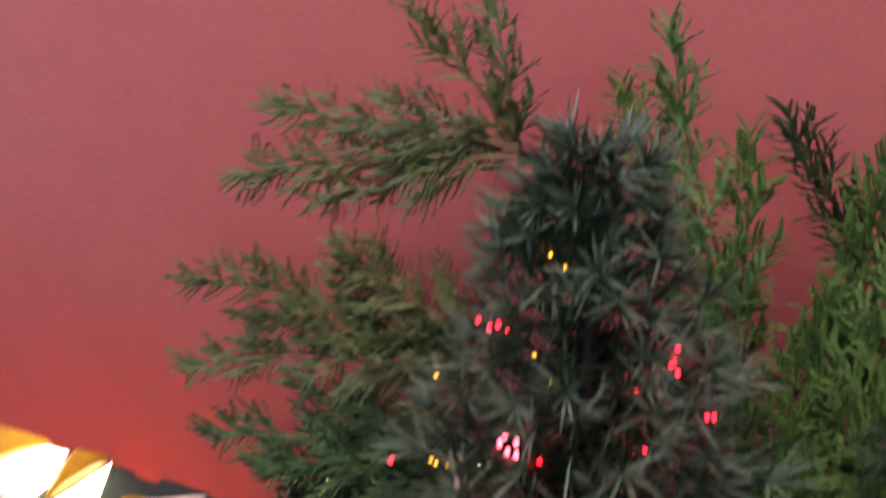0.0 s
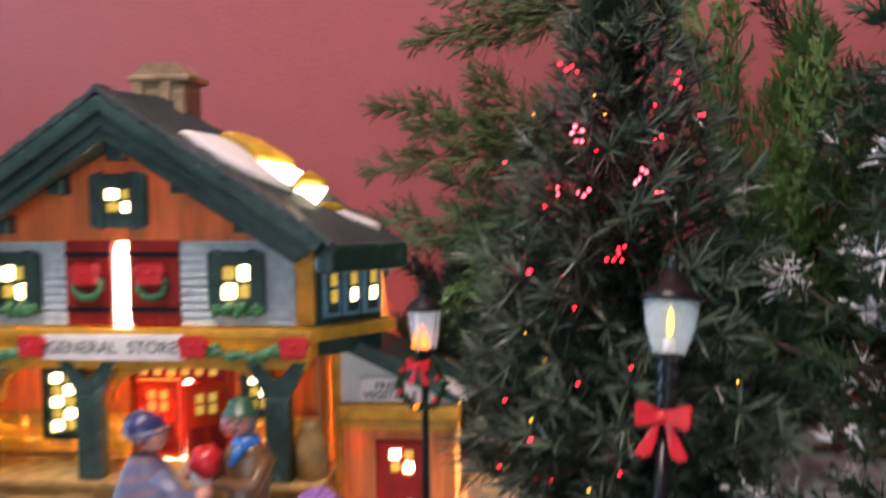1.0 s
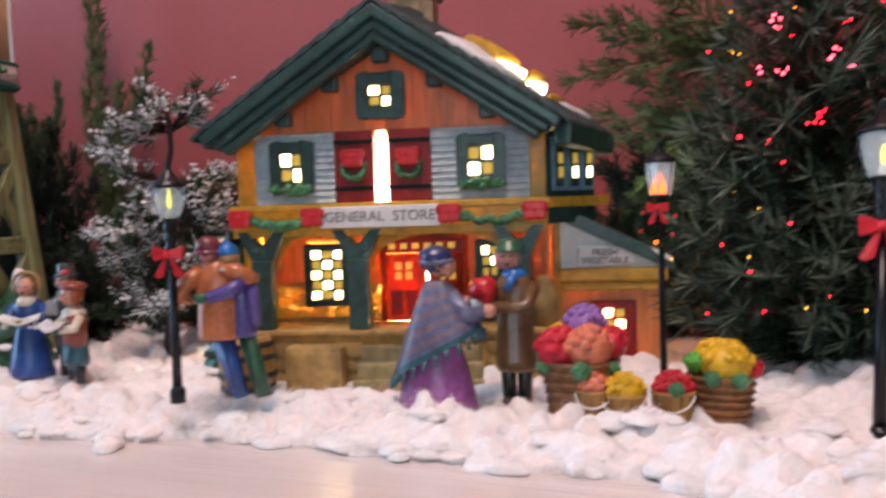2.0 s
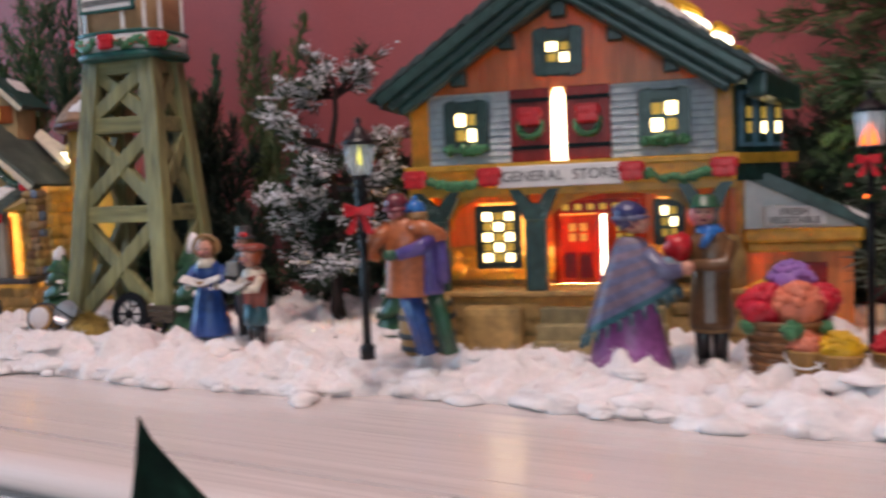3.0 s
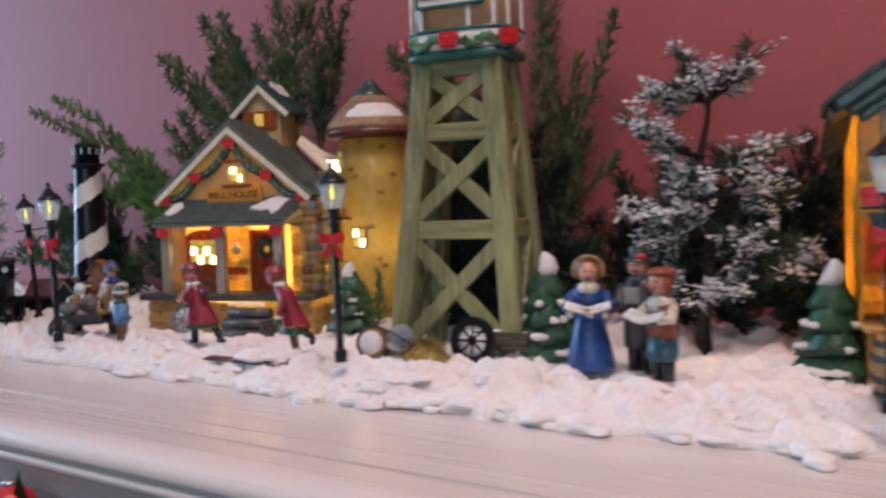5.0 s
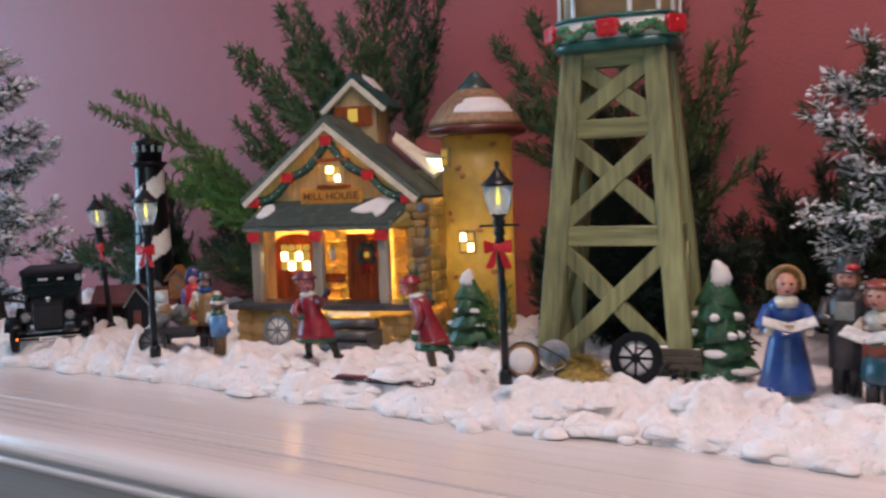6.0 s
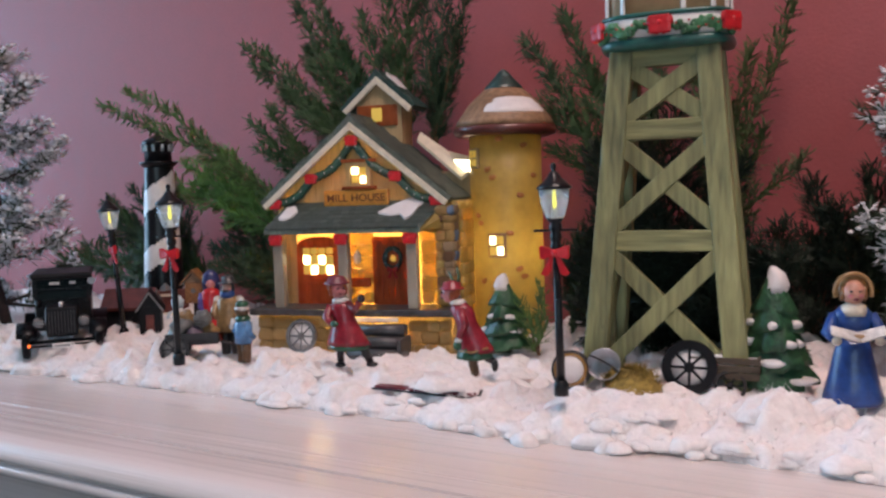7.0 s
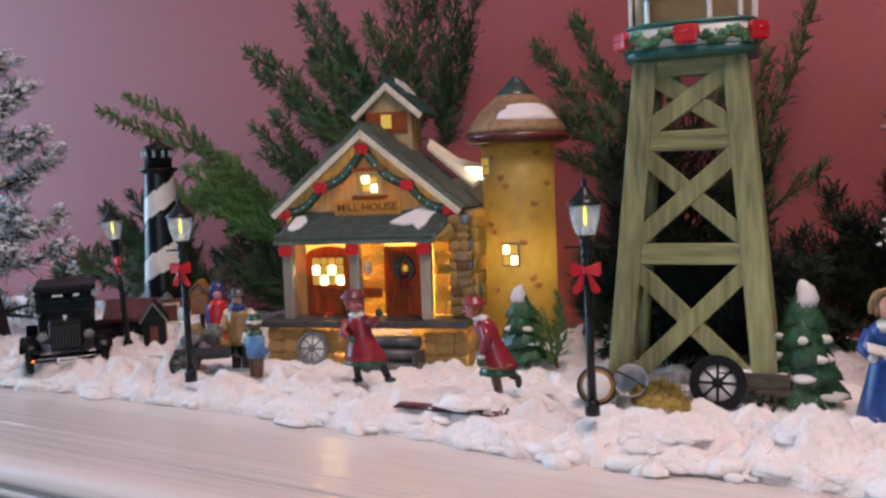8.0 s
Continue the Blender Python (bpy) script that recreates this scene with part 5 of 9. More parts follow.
        ball(bm, (x, y, 0.1858 + 0.0016 * math.sin(k * 1.6) + rng.uniform(-0.002, 0.002)), rng.uniform(0.0014, 0.0023), 0, 6, 5, 0.3, 900)
    tagged(part("garland", bm, M["leaf"], tw, "green painted garland round the railing"), kind="stuff")
    bm = mesh()
    for i in range(26):
        x, y = outline(22 + 22 * i / 25, 0.0040)
        ball(bm, (x, y, 0.1858 + rng.uniform(-0.002, 0.002)), 0.0006, 0, 6, 4)
    tagged(part("berries", bm, M["red"], tw, "tiny red painted berries"), kind="stuff")
    for k, r in ((33, 0), (25.6, -50), (40.4, 50)):
        x, y = outline(k, 0.0048)
        b = part("bow", bow_mesh(0.0112, 0, False), M["red"], tw, "red painted bow")
        b.matrix_local = pose(x, y, 0.1875, 0, 0, r)
    sg = part("tank_sign", box(mesh(), -0.0205, 0.0205, -0.0006, 0.0022, 0.2060, 0.2300, 0, 0.001), M["white"], tw, "white sign with teal frame on the tank")
    part("sign_frame", mesh_ring(-0.0210, 0.0210, 0.2052, 0.2308, 0.0018, -0.0014, 0.0004), M["teal"], sg)
    for i in range(3):
        part("text_bar", box(mesh(), -0.018, 0.018 - 0.004 * i, -0.0010, -0.0006, 0.2100 + 0.0062 * i, 0.2130 + 0.0062 * i), M["grey"], sg, "unreadable line of lettering")


water_tower()


# ---- mill house ----
def roof_pair(parent, half, z_eave, z_peak, y0, y1, thick, mat, trim, label, cx=0.0, shingles=None):
    """A gabled roof with its trim; ridge along y."""
    for s in (-1, 1):
        bm = mesh()
        d = Vector((s * half, 0, z_eave - z_peak)).normalized()
        n = Vector((-d.z * s, 0, d.x * s))
        n = n if n.z > 0 else -n
        a, b = Vector((cx, 0, z_peak)), Vector((cx + s * half, 0, z_eave))
        vs = [a, b, b - n * thick, a - Vector((0, 0, thick / n.z))]
        prism(bm, [(v.x, v.z) for v in vs], y0, y1)
        slope = part("roof_slope", bm, mat, parent, label)
        if shingles:
            rows, cols = shingles
            rr = random.Random(rows * 31 + cols + s)
            bm = mesh()
            box(bm, -0.5, 0.5, -0.5, 0.5, -0.5, 0.5, 0, 0.1)
            me = finish(bm, mat, "shingle")
            ln = (b - a).length
            for r in range(rows):
                for c in range(cols):
                    t, u = (r + 0.5) / rows, (c + 0.5 + 0.4 * (r % 2)) / (cols + 0.4)
                    p = a.lerp(b, t) + n * 0.0002 + Vector((0, y0 + (y1 - y0) * u, 0))
                    m = Matrix((d, n.cross(d), n)).transposed().to_4x4()
                    m.translation = p
                    piece("shingle", me, slope, m @ pose(0, 0, 0, 0, rr.uniform(2, 7), rr.uniform(-4, 4)) @ Matrix.Diagonal((ln / rows * 1.3, (y1 - y0) / cols * 0.95, 0.0013, 1)))
        bm = mesh()
        off = -thick * 1.02
        beam(bm, a + n * (off * 1.0) + d * 0.0022 + Vector((0, y0 + 0.0006, 0)), b + n * (off * 1.0) + Vector((0, y0 + 0.0006, 0)), 0.0042, 0.0034, 0, 0.0008)
        part("barge_board", bm, trim, parent, "cream barge board")


def mill_house():
    ml = thing("mill_house", pose(-0.672, 0.267, 0.0, 0, 0, 15), "lit honey ceramic mill house with silo, in cotton snow", "model house")
    rng = random.Random(21)
    # foundation and deck
    fd = part("foundation", box(mesh(), -0.0660, 0.0700, -0.0200, 0.050, 0.003, 0.0300, 0, 0.0015), M["mortar"], ml, "tan stone foundation")
    lay_stones(fd, -0.0655, 0.0050, 0.005, 0.0285, -0.0210, 0.0095, M["stone"], 31)
    lay_stones(fd, 0.0415, 0.0695, 0.005, 0.0285, -0.0210, 0.0085, M["stone"], 32)
    lay_stones(fd, -0.0195, 0.048, 0.005, 0.0285, 0.0, 0.0095, M["stone"], 33, pose(0.0710, 0, 0, 0, 0, 90))
    part("deck", box(mesh(), -0.0700, 0.0715, -0.0262, 0.004, 0.0300, 0.0345, 0, 0.0012), M["m_deck"], ml, "charcoal porch deck")
    part("deck_snow", box(mesh(), 0.006, 0.036, -0.0275, -0.0262, 0.0268, 0.0296, 0, 0.0005), M["snow"], ml)
    for i in range(3):
        bm = tube(mesh(), [(0.0075 - 0.0008 * i, -0.0270 - 0.0060 * i, 0.0215 - 0.0072 * i), (0.0410 + 0.0010 * i, -0.0270 - 0.0060 * i, 0.0215 - 0.0072 * i)], 0.0042, 10)
        part("step_log", bm, M["m_deck"], ml, "charcoal log step")
    part("step_cheek", box(mesh(), 0.0400, 0.0425, -0.0430, -0.0210, 0.003, 0.0180, 0, 0.0006), M["m_deck"], ml)
    # wagon wheel leaning on the foundation
    wheel_part(ml, Matrix.Translation((-0.0325, -0.0255, 0.0165)) @ pose(0, 0, 0, 80, 0, -6), 0.0112, 8, M["grey"], "grey wagon wheel leaning on the foundation", M["snow"])
    # walls behind the porch
    w = part("porch_wall", box(mesh(), -0.0575, 0.0690, 0.0040, 0.0046, 0.0345, 0.1030), M["lining"], ml, "honey boarded porch wall glowing from inside")
    boards(w, -0.0575, -0.0465, 0.0020, 0.0038, lambda x: 0.0860, lambda x: 0.0346, 0.0055, M["m_wall"])
    lay_stones(w, -0.0130, 0.0105, 0.0350, 0.0850, 0.0030, 0.0080, M["stone_lit"], 36)
    lay_stones(w, 0.0440, 0.0700, 0.0350, 0.0990, 0.0020, 0.0080, M["stone_lit"], 37)
    part("lower_boards", box(mesh(), -0.0465, -0.0130, 0.0012, 0.0038, 0.0346, 0.0520, 0, 0.0005), M["m_rust"], w, "rust red panel under the window")
    for i in range(4):
        part("panel_rail", box(mesh(), -0.0455 + 0.0082 * i, -0.0390 + 0.0082 * i, 0.0004, 0.0012, 0.0365, 0.0495, 0, 0.0003), M["m_rust"], w)
    # arched window of twelve panes
    bm = mesh()
    arch = [(-0.0460, 0.0520), (-0.0135, 0.0520), (-0.0135, 0.0740)] + [(-0.02975 + 0.01625 * math.cos(a), 0.0740 + 0.0068 * math.sin(a)) for a in [math.pi * i / 10 for i in range(1, 10)]] + [(-0.0460, 0.0740)]
    prism(bm, arch, 0.0008, 0.0038)
    aw = part("arched_window", bm, M["m_rust"], ml, "rust red arched window with lit panes")
    bright = {(0, 1), (2, 1), (1, 0), (3, 0)}
    for i in range(4):
        for j in range(3):
            b = (i, j) in bright
            hgt = 0.0062 if j < 2 else 0.0046
            part("pane", box(mesh(), -0.0408 + 0.0057 * i, -0.0360 + 0.0057 * i, -0.0002, 0.0007, 0.0550 + 0.0068 * j, 0.0550 + 0.0068 * j + hgt, 0, 0.0011), M["pane"] if b else M["pane_dim"], aw)
    # plank door with a wreath
    df = part("door_frame", mesh_ring(0.0100, 0.0360, 0.0345, 0.0800, 0.0030, -0.0006, 0.0038), M["m_rust"], ml)
    d = part("door", box(mesh(), 0.0130, 0.0330, 0.0010, 0.0038, 0.0346, 0.0770), M["m_rust"], ml, "rust red plank door with a dark wreath")
    for i in range(5):
        part("plank", box(mesh(), 0.0132 + 0.00396 * i, 0.0167 + 0.00396 * i, 0.0002, 0.0012, 0.0350, 0.0765, 0, 0.0003), M["m_rust"], d)
    bm = mesh()
    for i in range(40):
        a = 2 * math.pi * i / 40
        ball(bm, (0.0245 + 0.0055 * math.cos(a), -0.0008, 0.0655 + 0.0068 * math.sin(a)), rng.uniform(0.0014, 0.0021), 0, 6, 5, 0.3, 900)
    part("wreath", bm, M["gs_green"], d, "dark green wreath")
    part("wreath_pane", ball(mesh(), (0.0245, 0.0, 0.0655), (0.0022, 0.0006, 0.0024)), M["pane_dim"], d)
    k = part("bow", bow_mesh(0.0075), M["gs_red"], d)
    k.location = (0.0245, -0.0022, 0.0582)
    part("wall_lantern", lathe(mesh(), [(0.0008, 0), (0.0022, 0.001), (0.0026, 0.006), (0.0008, 0.009)], 8, (-0.0005, -0.001, 0.062)), M["gs_blue"], ml, "small blue wall lantern")
    part("bench_rail", box(mesh(), -0.0090, 0.0100, -0.0060, -0.0035, 0.0470, 0.0530, 0, 0.001), M["m_rust"], ml, "rust red porch bench back")
    # porch posts, lintel, roof
    for x in (-0.0500, -0.0035, 0.0440):
        part("porch_post", box(mesh(), x - 0.0034, x + 0.0034, -0.0200, -0.0135, 0.0345, 0.0840, 0, 0.0008), M["m_post"], ml, "taupe porch post")
        k = part("bow", bow_mesh(0.0088, 0, False), M["red"], ml, "red painted bow")
        k.location = (x, -0.0222, 0.0805)
    part("lintel", box(mesh(), -0.0560, 0.0500, -0.0212, -0.0125, 0.0838, 0.0872, 0, 0.0008), M["m_trim"], ml, "cream lintel under the porch roof")
    bm = mesh()
    a = [(-0.0575, -0.0235, 0.0872), (0.0515, -0.0235, 0.0872), (0.0620, 0.0, 0.1040), (-0.0500, 0.0, 0.1040)]
    vs = [bm.verts.new(p) for p in a]
    lo = [bm.verts.new((x, y, z - 0.0035)) for x, y, z in a]
    bm.faces.new(vs), bm.faces.new(lo[::-1])
    for i in range(4):
        bm.faces.new((vs[i], lo[i], lo[(i + 1) % 4], vs[(i + 1) % 4]))
    bmesh.ops.recalc_face_normals(bm, faces=bm.faces)
    pr = part("porch_roof", bm, M["m_roof"], ml, "moss grey shingled porch roof with snow patches")
    sh = mesh()
    box(sh, -0.5, 0.5, -0.5, 0.5, -0.5, 0.5, 0, 0.1)
    sh = finish(sh, M["m_roof"], "shingle")
    tilt = math.degrees(math.atan2(0.0168, 0.0235))
    for r in range(6):
        for c in range(22):
            t, u = (r + 0.5) / 6, (c + 0.5 + 0.45 * (r % 2)) / 22.5
            x = (-0.0575 + 0.0075 * t) + (0.1090 + 0.003 * t) * u
            piece("shingle", sh, pr, Matrix.Translation((x, -0.0235 + 0.0235 * t, 0.0874 + 0.0168 * t)) @ pose(0, 0, 0, tilt - 5 + rng.uniform(-2, 2), 0, rng.uniform(-3, 3)) @ Matrix.Diagonal((0.0047, 0.0062, 0.0013, 1)))
    part("porch_roof_end", prism_free([(0.0515, -0.0235, 0.0865), (0.0620, 0.0, 0.1035), (0.0690, 0.0012, 0.0990), (0.0690, 0.0012, 0.0870), (0.0560, -0.0100, 0.0840)], (0, 0.0, -0.0015)), M["m_silo"], ml)

    def roof_patch(pts, parent):
        bm = mesh()
        up = [bm.verts.new((x, -0.0235 + 0.0235 * t, 0.0874 + 0.0168 * t + 0.0022)) for x, t in pts]
        dn = [bm.verts.new((x, -0.0235 + 0.0235 * t, 0.0874 + 0.0168 * t + 0.0004)) for x, t in pts]
        bm.faces.new(up), bm.faces.new(dn[::-1])
        n = len(pts)
        for i in range(n):
            bm.faces.new((up[i], dn[i], dn[(i + 1) % n], up[(i + 1) % n]))
        bmesh.ops.recalc_face_normals(bm, faces=bm.faces)
        part("roof_snow", bm, M["snow"], parent, "white snow patch")
    roof_patch([(-0.0500, 0.30), (-0.0465, 0.25), (-0.0420, 0.32), (-0.0385, 0.55), (-0.0420, 0.75), (-0.0480, 0.70)], pr)
    roof_patch([(0.0200, 0.45), (0.0290, 0.35), (0.0350, 0.40), (0.0400, 0.20), (0.0440, 0.35), (0.0460, 0.65), (0.0500, 0.90), (0.0380, 0.95), (0.0300, 0.75)], pr)
    # gable of honey boards with window, sign and garlands
    gb = part("gable", prism(mesh(), [(-0.0550, 0.1030), (0.0550, 0.1030), (0.0, 0.1465)], 0.0015, 0.0040), M["lining"], ml, "honey boarded gable with garlands")
    boards(gb, -0.0580, 0.0580, -0.0012, 0.0014, lambda x: max(0.1031, 0.1548 - 0.805 * abs(x)), lambda x: 0.1025, 0.0058, M["m_wall"])
    gw = small_window(ml, "gable_window", -0.0050, 0.0125, -0.0014, 0.1130, 0.1300, 2, 2, M["m_wall"], {(0, 1), (1, 0)}, 0.0026)
    for z in (0.1120, 0.1300):
        part("window_rail", box(mesh(), -0.0080, 0.0155, -0.0062, -0.0014, z, z + 0.0022, 0, 0.0006), M["m_rust"], gw)
    sb = part("sign_board", box(mesh(), -0.0215, 0.0245, -0.0052, -0.0020, 0.1012, 0.1118, 0, 0.0008), M["m_sign"], ml, "amber sign board reading MILL HOUSE")
    lettering("sign_lettering", "MILL HOUSE", 0.0070, pose(0.0015, -0.00535, 0.1063, 90) @ Matrix.Diagonal((1.08, 1, 1, 1)), M["brown_ink"], sb, "brown lettering MILL HOUSE", 0.00005)
    for s in (-1, 1):
        for (xa, za), (xb, zb) in (((0.0, 0.1445), (0.0285, 0.1205)), ((0.0300, 0.1205), (0.0560, 0.1045))):
            bm = mesh()
            for i in range(30):
                t = i / 29
                x, z = xa + (xb - xa) * t, za + (zb - za) * t - 0.0050 * math.sin(math.pi * t)
                ball(bm, (s * x, -0.0036, z), 0.0029, 0, 8, 6, 0.25, 700)
            part("garland", bm, M["swag"], ml, "dark green painted garland")
            bm = mesh()
            for i in range(5):
                t = (i + 0.5) / 5
                ball(bm, (s * (xa + (xb - xa) * t), -0.0064, za + (zb - za) * t - 0.0050 * math.sin(math.pi * t)), 0.0006, 0, 6, 4)
            tagged(part("beads", bm, M["white"], ml, "tiny white painted beads"), kind="stuff")
    for x, z in ((0.0, 0.1450), (-0.0300, 0.1205), (0.0300, 0.1205), (-0.0570, 0.1040), (0.0575, 0.1040)):
        b = part("bow", bow_mesh(0.0084, 0, False), M["red"], ml, "red painted bow")
        b.location = (x, -0.0066, z)
    roof_pair(ml, 0.0680, 0.1055, 0.1605, -0.0075, 0.052, 0.0052, M["m_roof"], M["m_trim"], "moss grey shingled roof slope", 0.0, (8, 9))
    # house sides and back
    part("side_wall", box(mesh(), 0.0660, 0.0700, 0.0018, 0.0500, 0.0300, 0.1030), M["m_wall"], ml)
    lay_stones(ml, 0.0020, 0.0500, 0.0310, 0.1020, -0.0014, 0.0085, M["stone_lit"], 41, pose(0.0700, 0, 0, 0, 0, 90))
    part("side_wall", box(mesh(), -0.0600, -0.0575, 0.0040, 0.0500, 0.0300, 0.1030), M["m_wall"], ml)
    part("back_wall", prism(mesh(), [(-0.0600, 0.0300), (0.0700, 0.0300), (0.0700, 0.1030), (0.0, 0.1520), (-0.0600, 0.1030)], 0.0485, 0.0500), M["m_wall"], ml)
    lk = part("silo_link", box(mesh(), 0.0380, 0.0730, 0.0400, 0.0500, 0.1000, 0.1230, 0, 0.0015), M["m_tan"], ml, "tan link wall between roof and silo")
    part("link_snow", prism_free([(0.0300, 0.0520, 0.1495), (0.0500, 0.0520, 0.1350), (0.0705, 0.0520, 0.1290), (0.0725, 0.0420, 0.1240), (0.0640, 0.0340, 0.1160), (0.0300, 0.0440, 0.1440)], (0, 0, 0.0025)), M["m_trim"], lk, "cream snow sloping down behind the roof")
    # Glowing patch for the light that escapes beside the silo.
    part("link_opening", prism_free([(0.0580, 0.0395, 0.1295), (0.0715, 0.0400, 0.1285), (0.0720, 0.0392, 0.1215), (0.0660, 0.0380, 0.1225)], (0, -0.001, 0.0012)), M["leak_glow"], lk, "glowing patch for light from inside, beside the silo")
    # cupola
    cp = part("cupola", prism(mesh(), [(-0.0105, 0.1480), (0.0225, 0.1400), (0.0225, 0.1730), (0.0060, 0.1860), (-0.0105, 0.1730)], 0.0330, 0.0560), M["m_tan"], ml, "tan boarded cupola on the ridge")
    roof_pair(cp, 0.0275, 0.1695, 0.1935, 0.0295, 0.0590, 0.0045, M["gs_green"], M["m_trim"], "dark green cupola roof slope", 0.0060, (4, 5))
    cw = part("cupola_panel", box(mesh(), -0.0100, 0.0200, 0.0315, 0.0330, 0.1560, 0.1705, 0, 0.0008), M["m_rust"], cp, "rust red cupola shutters")
    part("pane", box(mesh(), 0.0012, 0.0088, 0.0306, 0.0315, 0.1590, 0.1685, 0, 0.0006), M["pane_dim"], cw)
    part("cupola_snow", prism_free([(0.0090, 0.0420, 0.1915), (0.0230, 0.0420, 0.1765), (0.0240, 0.0560, 0.1755), (0.0120, 0.0560, 0.1890)], (0, 0, 0.003)), M["snow"], cp)
    # silo
    sx, sy = 0.0935, 0.0426
    so = part("silo", lathe(mesh(), [(0.0245, 0.002), (0.0246, 0.05), (0.0244, 0.10), (0.0245, 0.148)], 40, (sx, sy, 0)), M["m_silo"], ml, "yellow stuccoed silo glowing from inside")
    prof = [(0.0250, 0.1450), (0.0300, 0.1445), (0.0345, 0.1462), (0.0352, 0.1490), (0.0345, 0.1512), (0.0300, 0.1520)]
    part("silo_rim", lathe(mesh(), prof, 40, (sx, sy, 0)), M["m_maroon"], so, "maroon rim of the silo roof")
    part("silo_roof", lathe(mesh(), [(0.0340, 0.1512), (0.0325, 0.1555), (0.0240, 0.1672), (0.0130, 0.1772), (0.0100, 0.1785)], 40, (sx, sy, 0)), M["m_brown"], so, "tan conical silo roof with snow")
    part("silo_finial", lathe(mesh(), [(0.0150, 0.1735), (0.0124, 0.1790), (0.0070, 0.1842), (0.0036, 0.1885), (0.0010, 0.1905)], 20, (sx, sy, 0)), M["gs_green"], so)
    bm = mesh()
    rows = []
    for j in range(9):
        t = 0.16 + 0.50 * j / 8
        half = 1.15 * math.sqrt(max(0.02, 1 - ((j - 3.6) / 5.0) ** 2)) + 0.03 * math.sin(j * 2.1)
        r, z = 0.0332 - 0.0212 * t, 0.1540 + 0.0245 * t
        row = []
        for i in range(13):
            u = i / 6 - 1
            k = -0.0004 + 0.0020 * math.sqrt(max(0.0, (1 - u * u) * min(1.0, 2.2 * math.sin(math.pi * j / 8))))
            th = math.radians(-58) + half * u
            row.append(bm.verts.new((sx + (r + k) * math.cos(th), sy + (r + k) * math.sin(th), z + k)))
        rows.append(row)
    for a, b in zip(rows, rows[1:]):
        for i in range(12):
            bm.faces.new((a[i], a[i + 1], b[i + 1], b[i])).smooth = True
    bmesh.ops.recalc_face_normals(bm, faces=bm.faces)
    part("roof_snow", bm, M["snow"], so, "white snow patch on the silo roof")
    wm = Matrix.Translation((sx, sy, 0)) @ pose(0, 0, 0, 0, 0, -4)
    bm = mesh()
    box(bm, -0.0062, 0.0062, -0.0258, -0.0235, 0.0640, 0.0800, 0, 0.0006, wm)
    sw = part("silo_window", bm, M["m_brown"], so, "small silo window with lit panes")
    for i in range(2):
        for j in range(2):
            b = (i, j) in {(1, 0), (0, 1)}
            box(bm := mesh(), -0.0048 + 0.0052 * i, -0.0006 + 0.0052 * i, -0.0264, -0.0257, 0.0655 + 0.0070 * j, 0.0712 + 0.0070 * j, 0, 0.0006, wm)
            part("pane", bm, M["pane"] if b else M["pane_dim"], sw)
    um = Matrix.Translation((sx, sy, 0)) @ pose(0, 0, 0, 0, 0, -46)
    box(bm := mesh(), -0.0056, 0.0056, -0.0256, -0.0235, 0.1235, 0.1370, 0, 0.0006, um)
    uw = part("silo_window", bm, M["m_tan"], so, "small upper silo window")
    for i in range(2):
        for j in range(2):
            box(bm := mesh(), -0.0042 + 0.0046 * i, -0.0006 + 0.0046 * i, -0.0262, -0.0255, 0.1250 + 0.0058 * j, 0.1298 + 0.0058 * j, 0, 0.0005, um)
            part("pane", bm, M["pane_dim"], uw)
    spots = [(-18, 0.1226), (-10, 0.1172), (2, 0.1425), (41, 0.1380), (16, 0.0800), (34, 0.1050), (-40, 0.0920), (-34, 0.0870), (30, 0.0560), (38, 0.0510), (-30, 0.0480), (60, 0.1180)]
    shape = finish(ball(mesh(), (0, -0.0244, 0), (0.0029, 0.0013, 0.0018), 0, 10, 7, 0.3, 500), M["brick"], "brick")
    for deg, z in spots:
        piece("brick", shape, so, Matrix.Translation((sx, sy, z)) @ pose(0, 0, 0, 0, 0, deg) @ pose(0, 0, 0, 0, rng.uniform(-20, 20), 0))
    # uneven coloured stones up the porch corner
    pillar = part("corner_pillar", box(mesh(), 0.0580, 0.0690, -0.0080, 0.0015, 0.0346, 0.0985, 0, 0.001), M["mortar"], ml, "corner pillar of uneven coloured stones")
    kinds = [M["m_brown"], M["stone"], M["stone_lit"], M["chimney"], M["slate_stone"], M["stone"]]
    shapes = [stone_mesh(300 + i, 1.0, 1.0, 1.0, k) for i, k in enumerate(kinds)]
    z = 0.0350
    while z < 0.0960:
        h = rng.uniform(0.0045, 0.0075)
        cut_x = 0.0580 + rng.uniform(0.003, 0.008)
        for x0, x1 in ((0.0572, cut_x), (cut_x, 0.0698)):
            piece("stone", shapes[rng.randrange(6)], pillar, Matrix.LocRotScale(((x0 + x1) / 2, -0.0085, z + h / 2), Euler((0, rng.uniform(-0.12, 0.12), 0)), (x1 - x0, 0.0034, h)))
        piece("stone", shapes[rng.randrange(6)], pillar, Matrix.LocRotScale((0.0692, -0.0032, z + h / 2), Euler((rng.uniform(-0.1, 0.1), 0, 0)), (0.0030, 0.0085, h)))
        z += h
    return ml


def prism_free(pts, lift):
    """A free outline in space, thickened along lift."""
    bm = mesh()
    a = [bm.verts.new(p) for p in pts]
    b = [bm.verts.new(Vector(p) + Vector(lift)) for p in pts]
    bm.faces.new(a), bm.faces.new(b[::-1])
    n = len(pts)
    for i in range(n):
        bm.faces.new((a[i], b[i], b[(i + 1) % n], a[(i + 1) % n]))
    bmesh.ops.recalc_face_normals(bm, faces=bm.faces)
    return bm


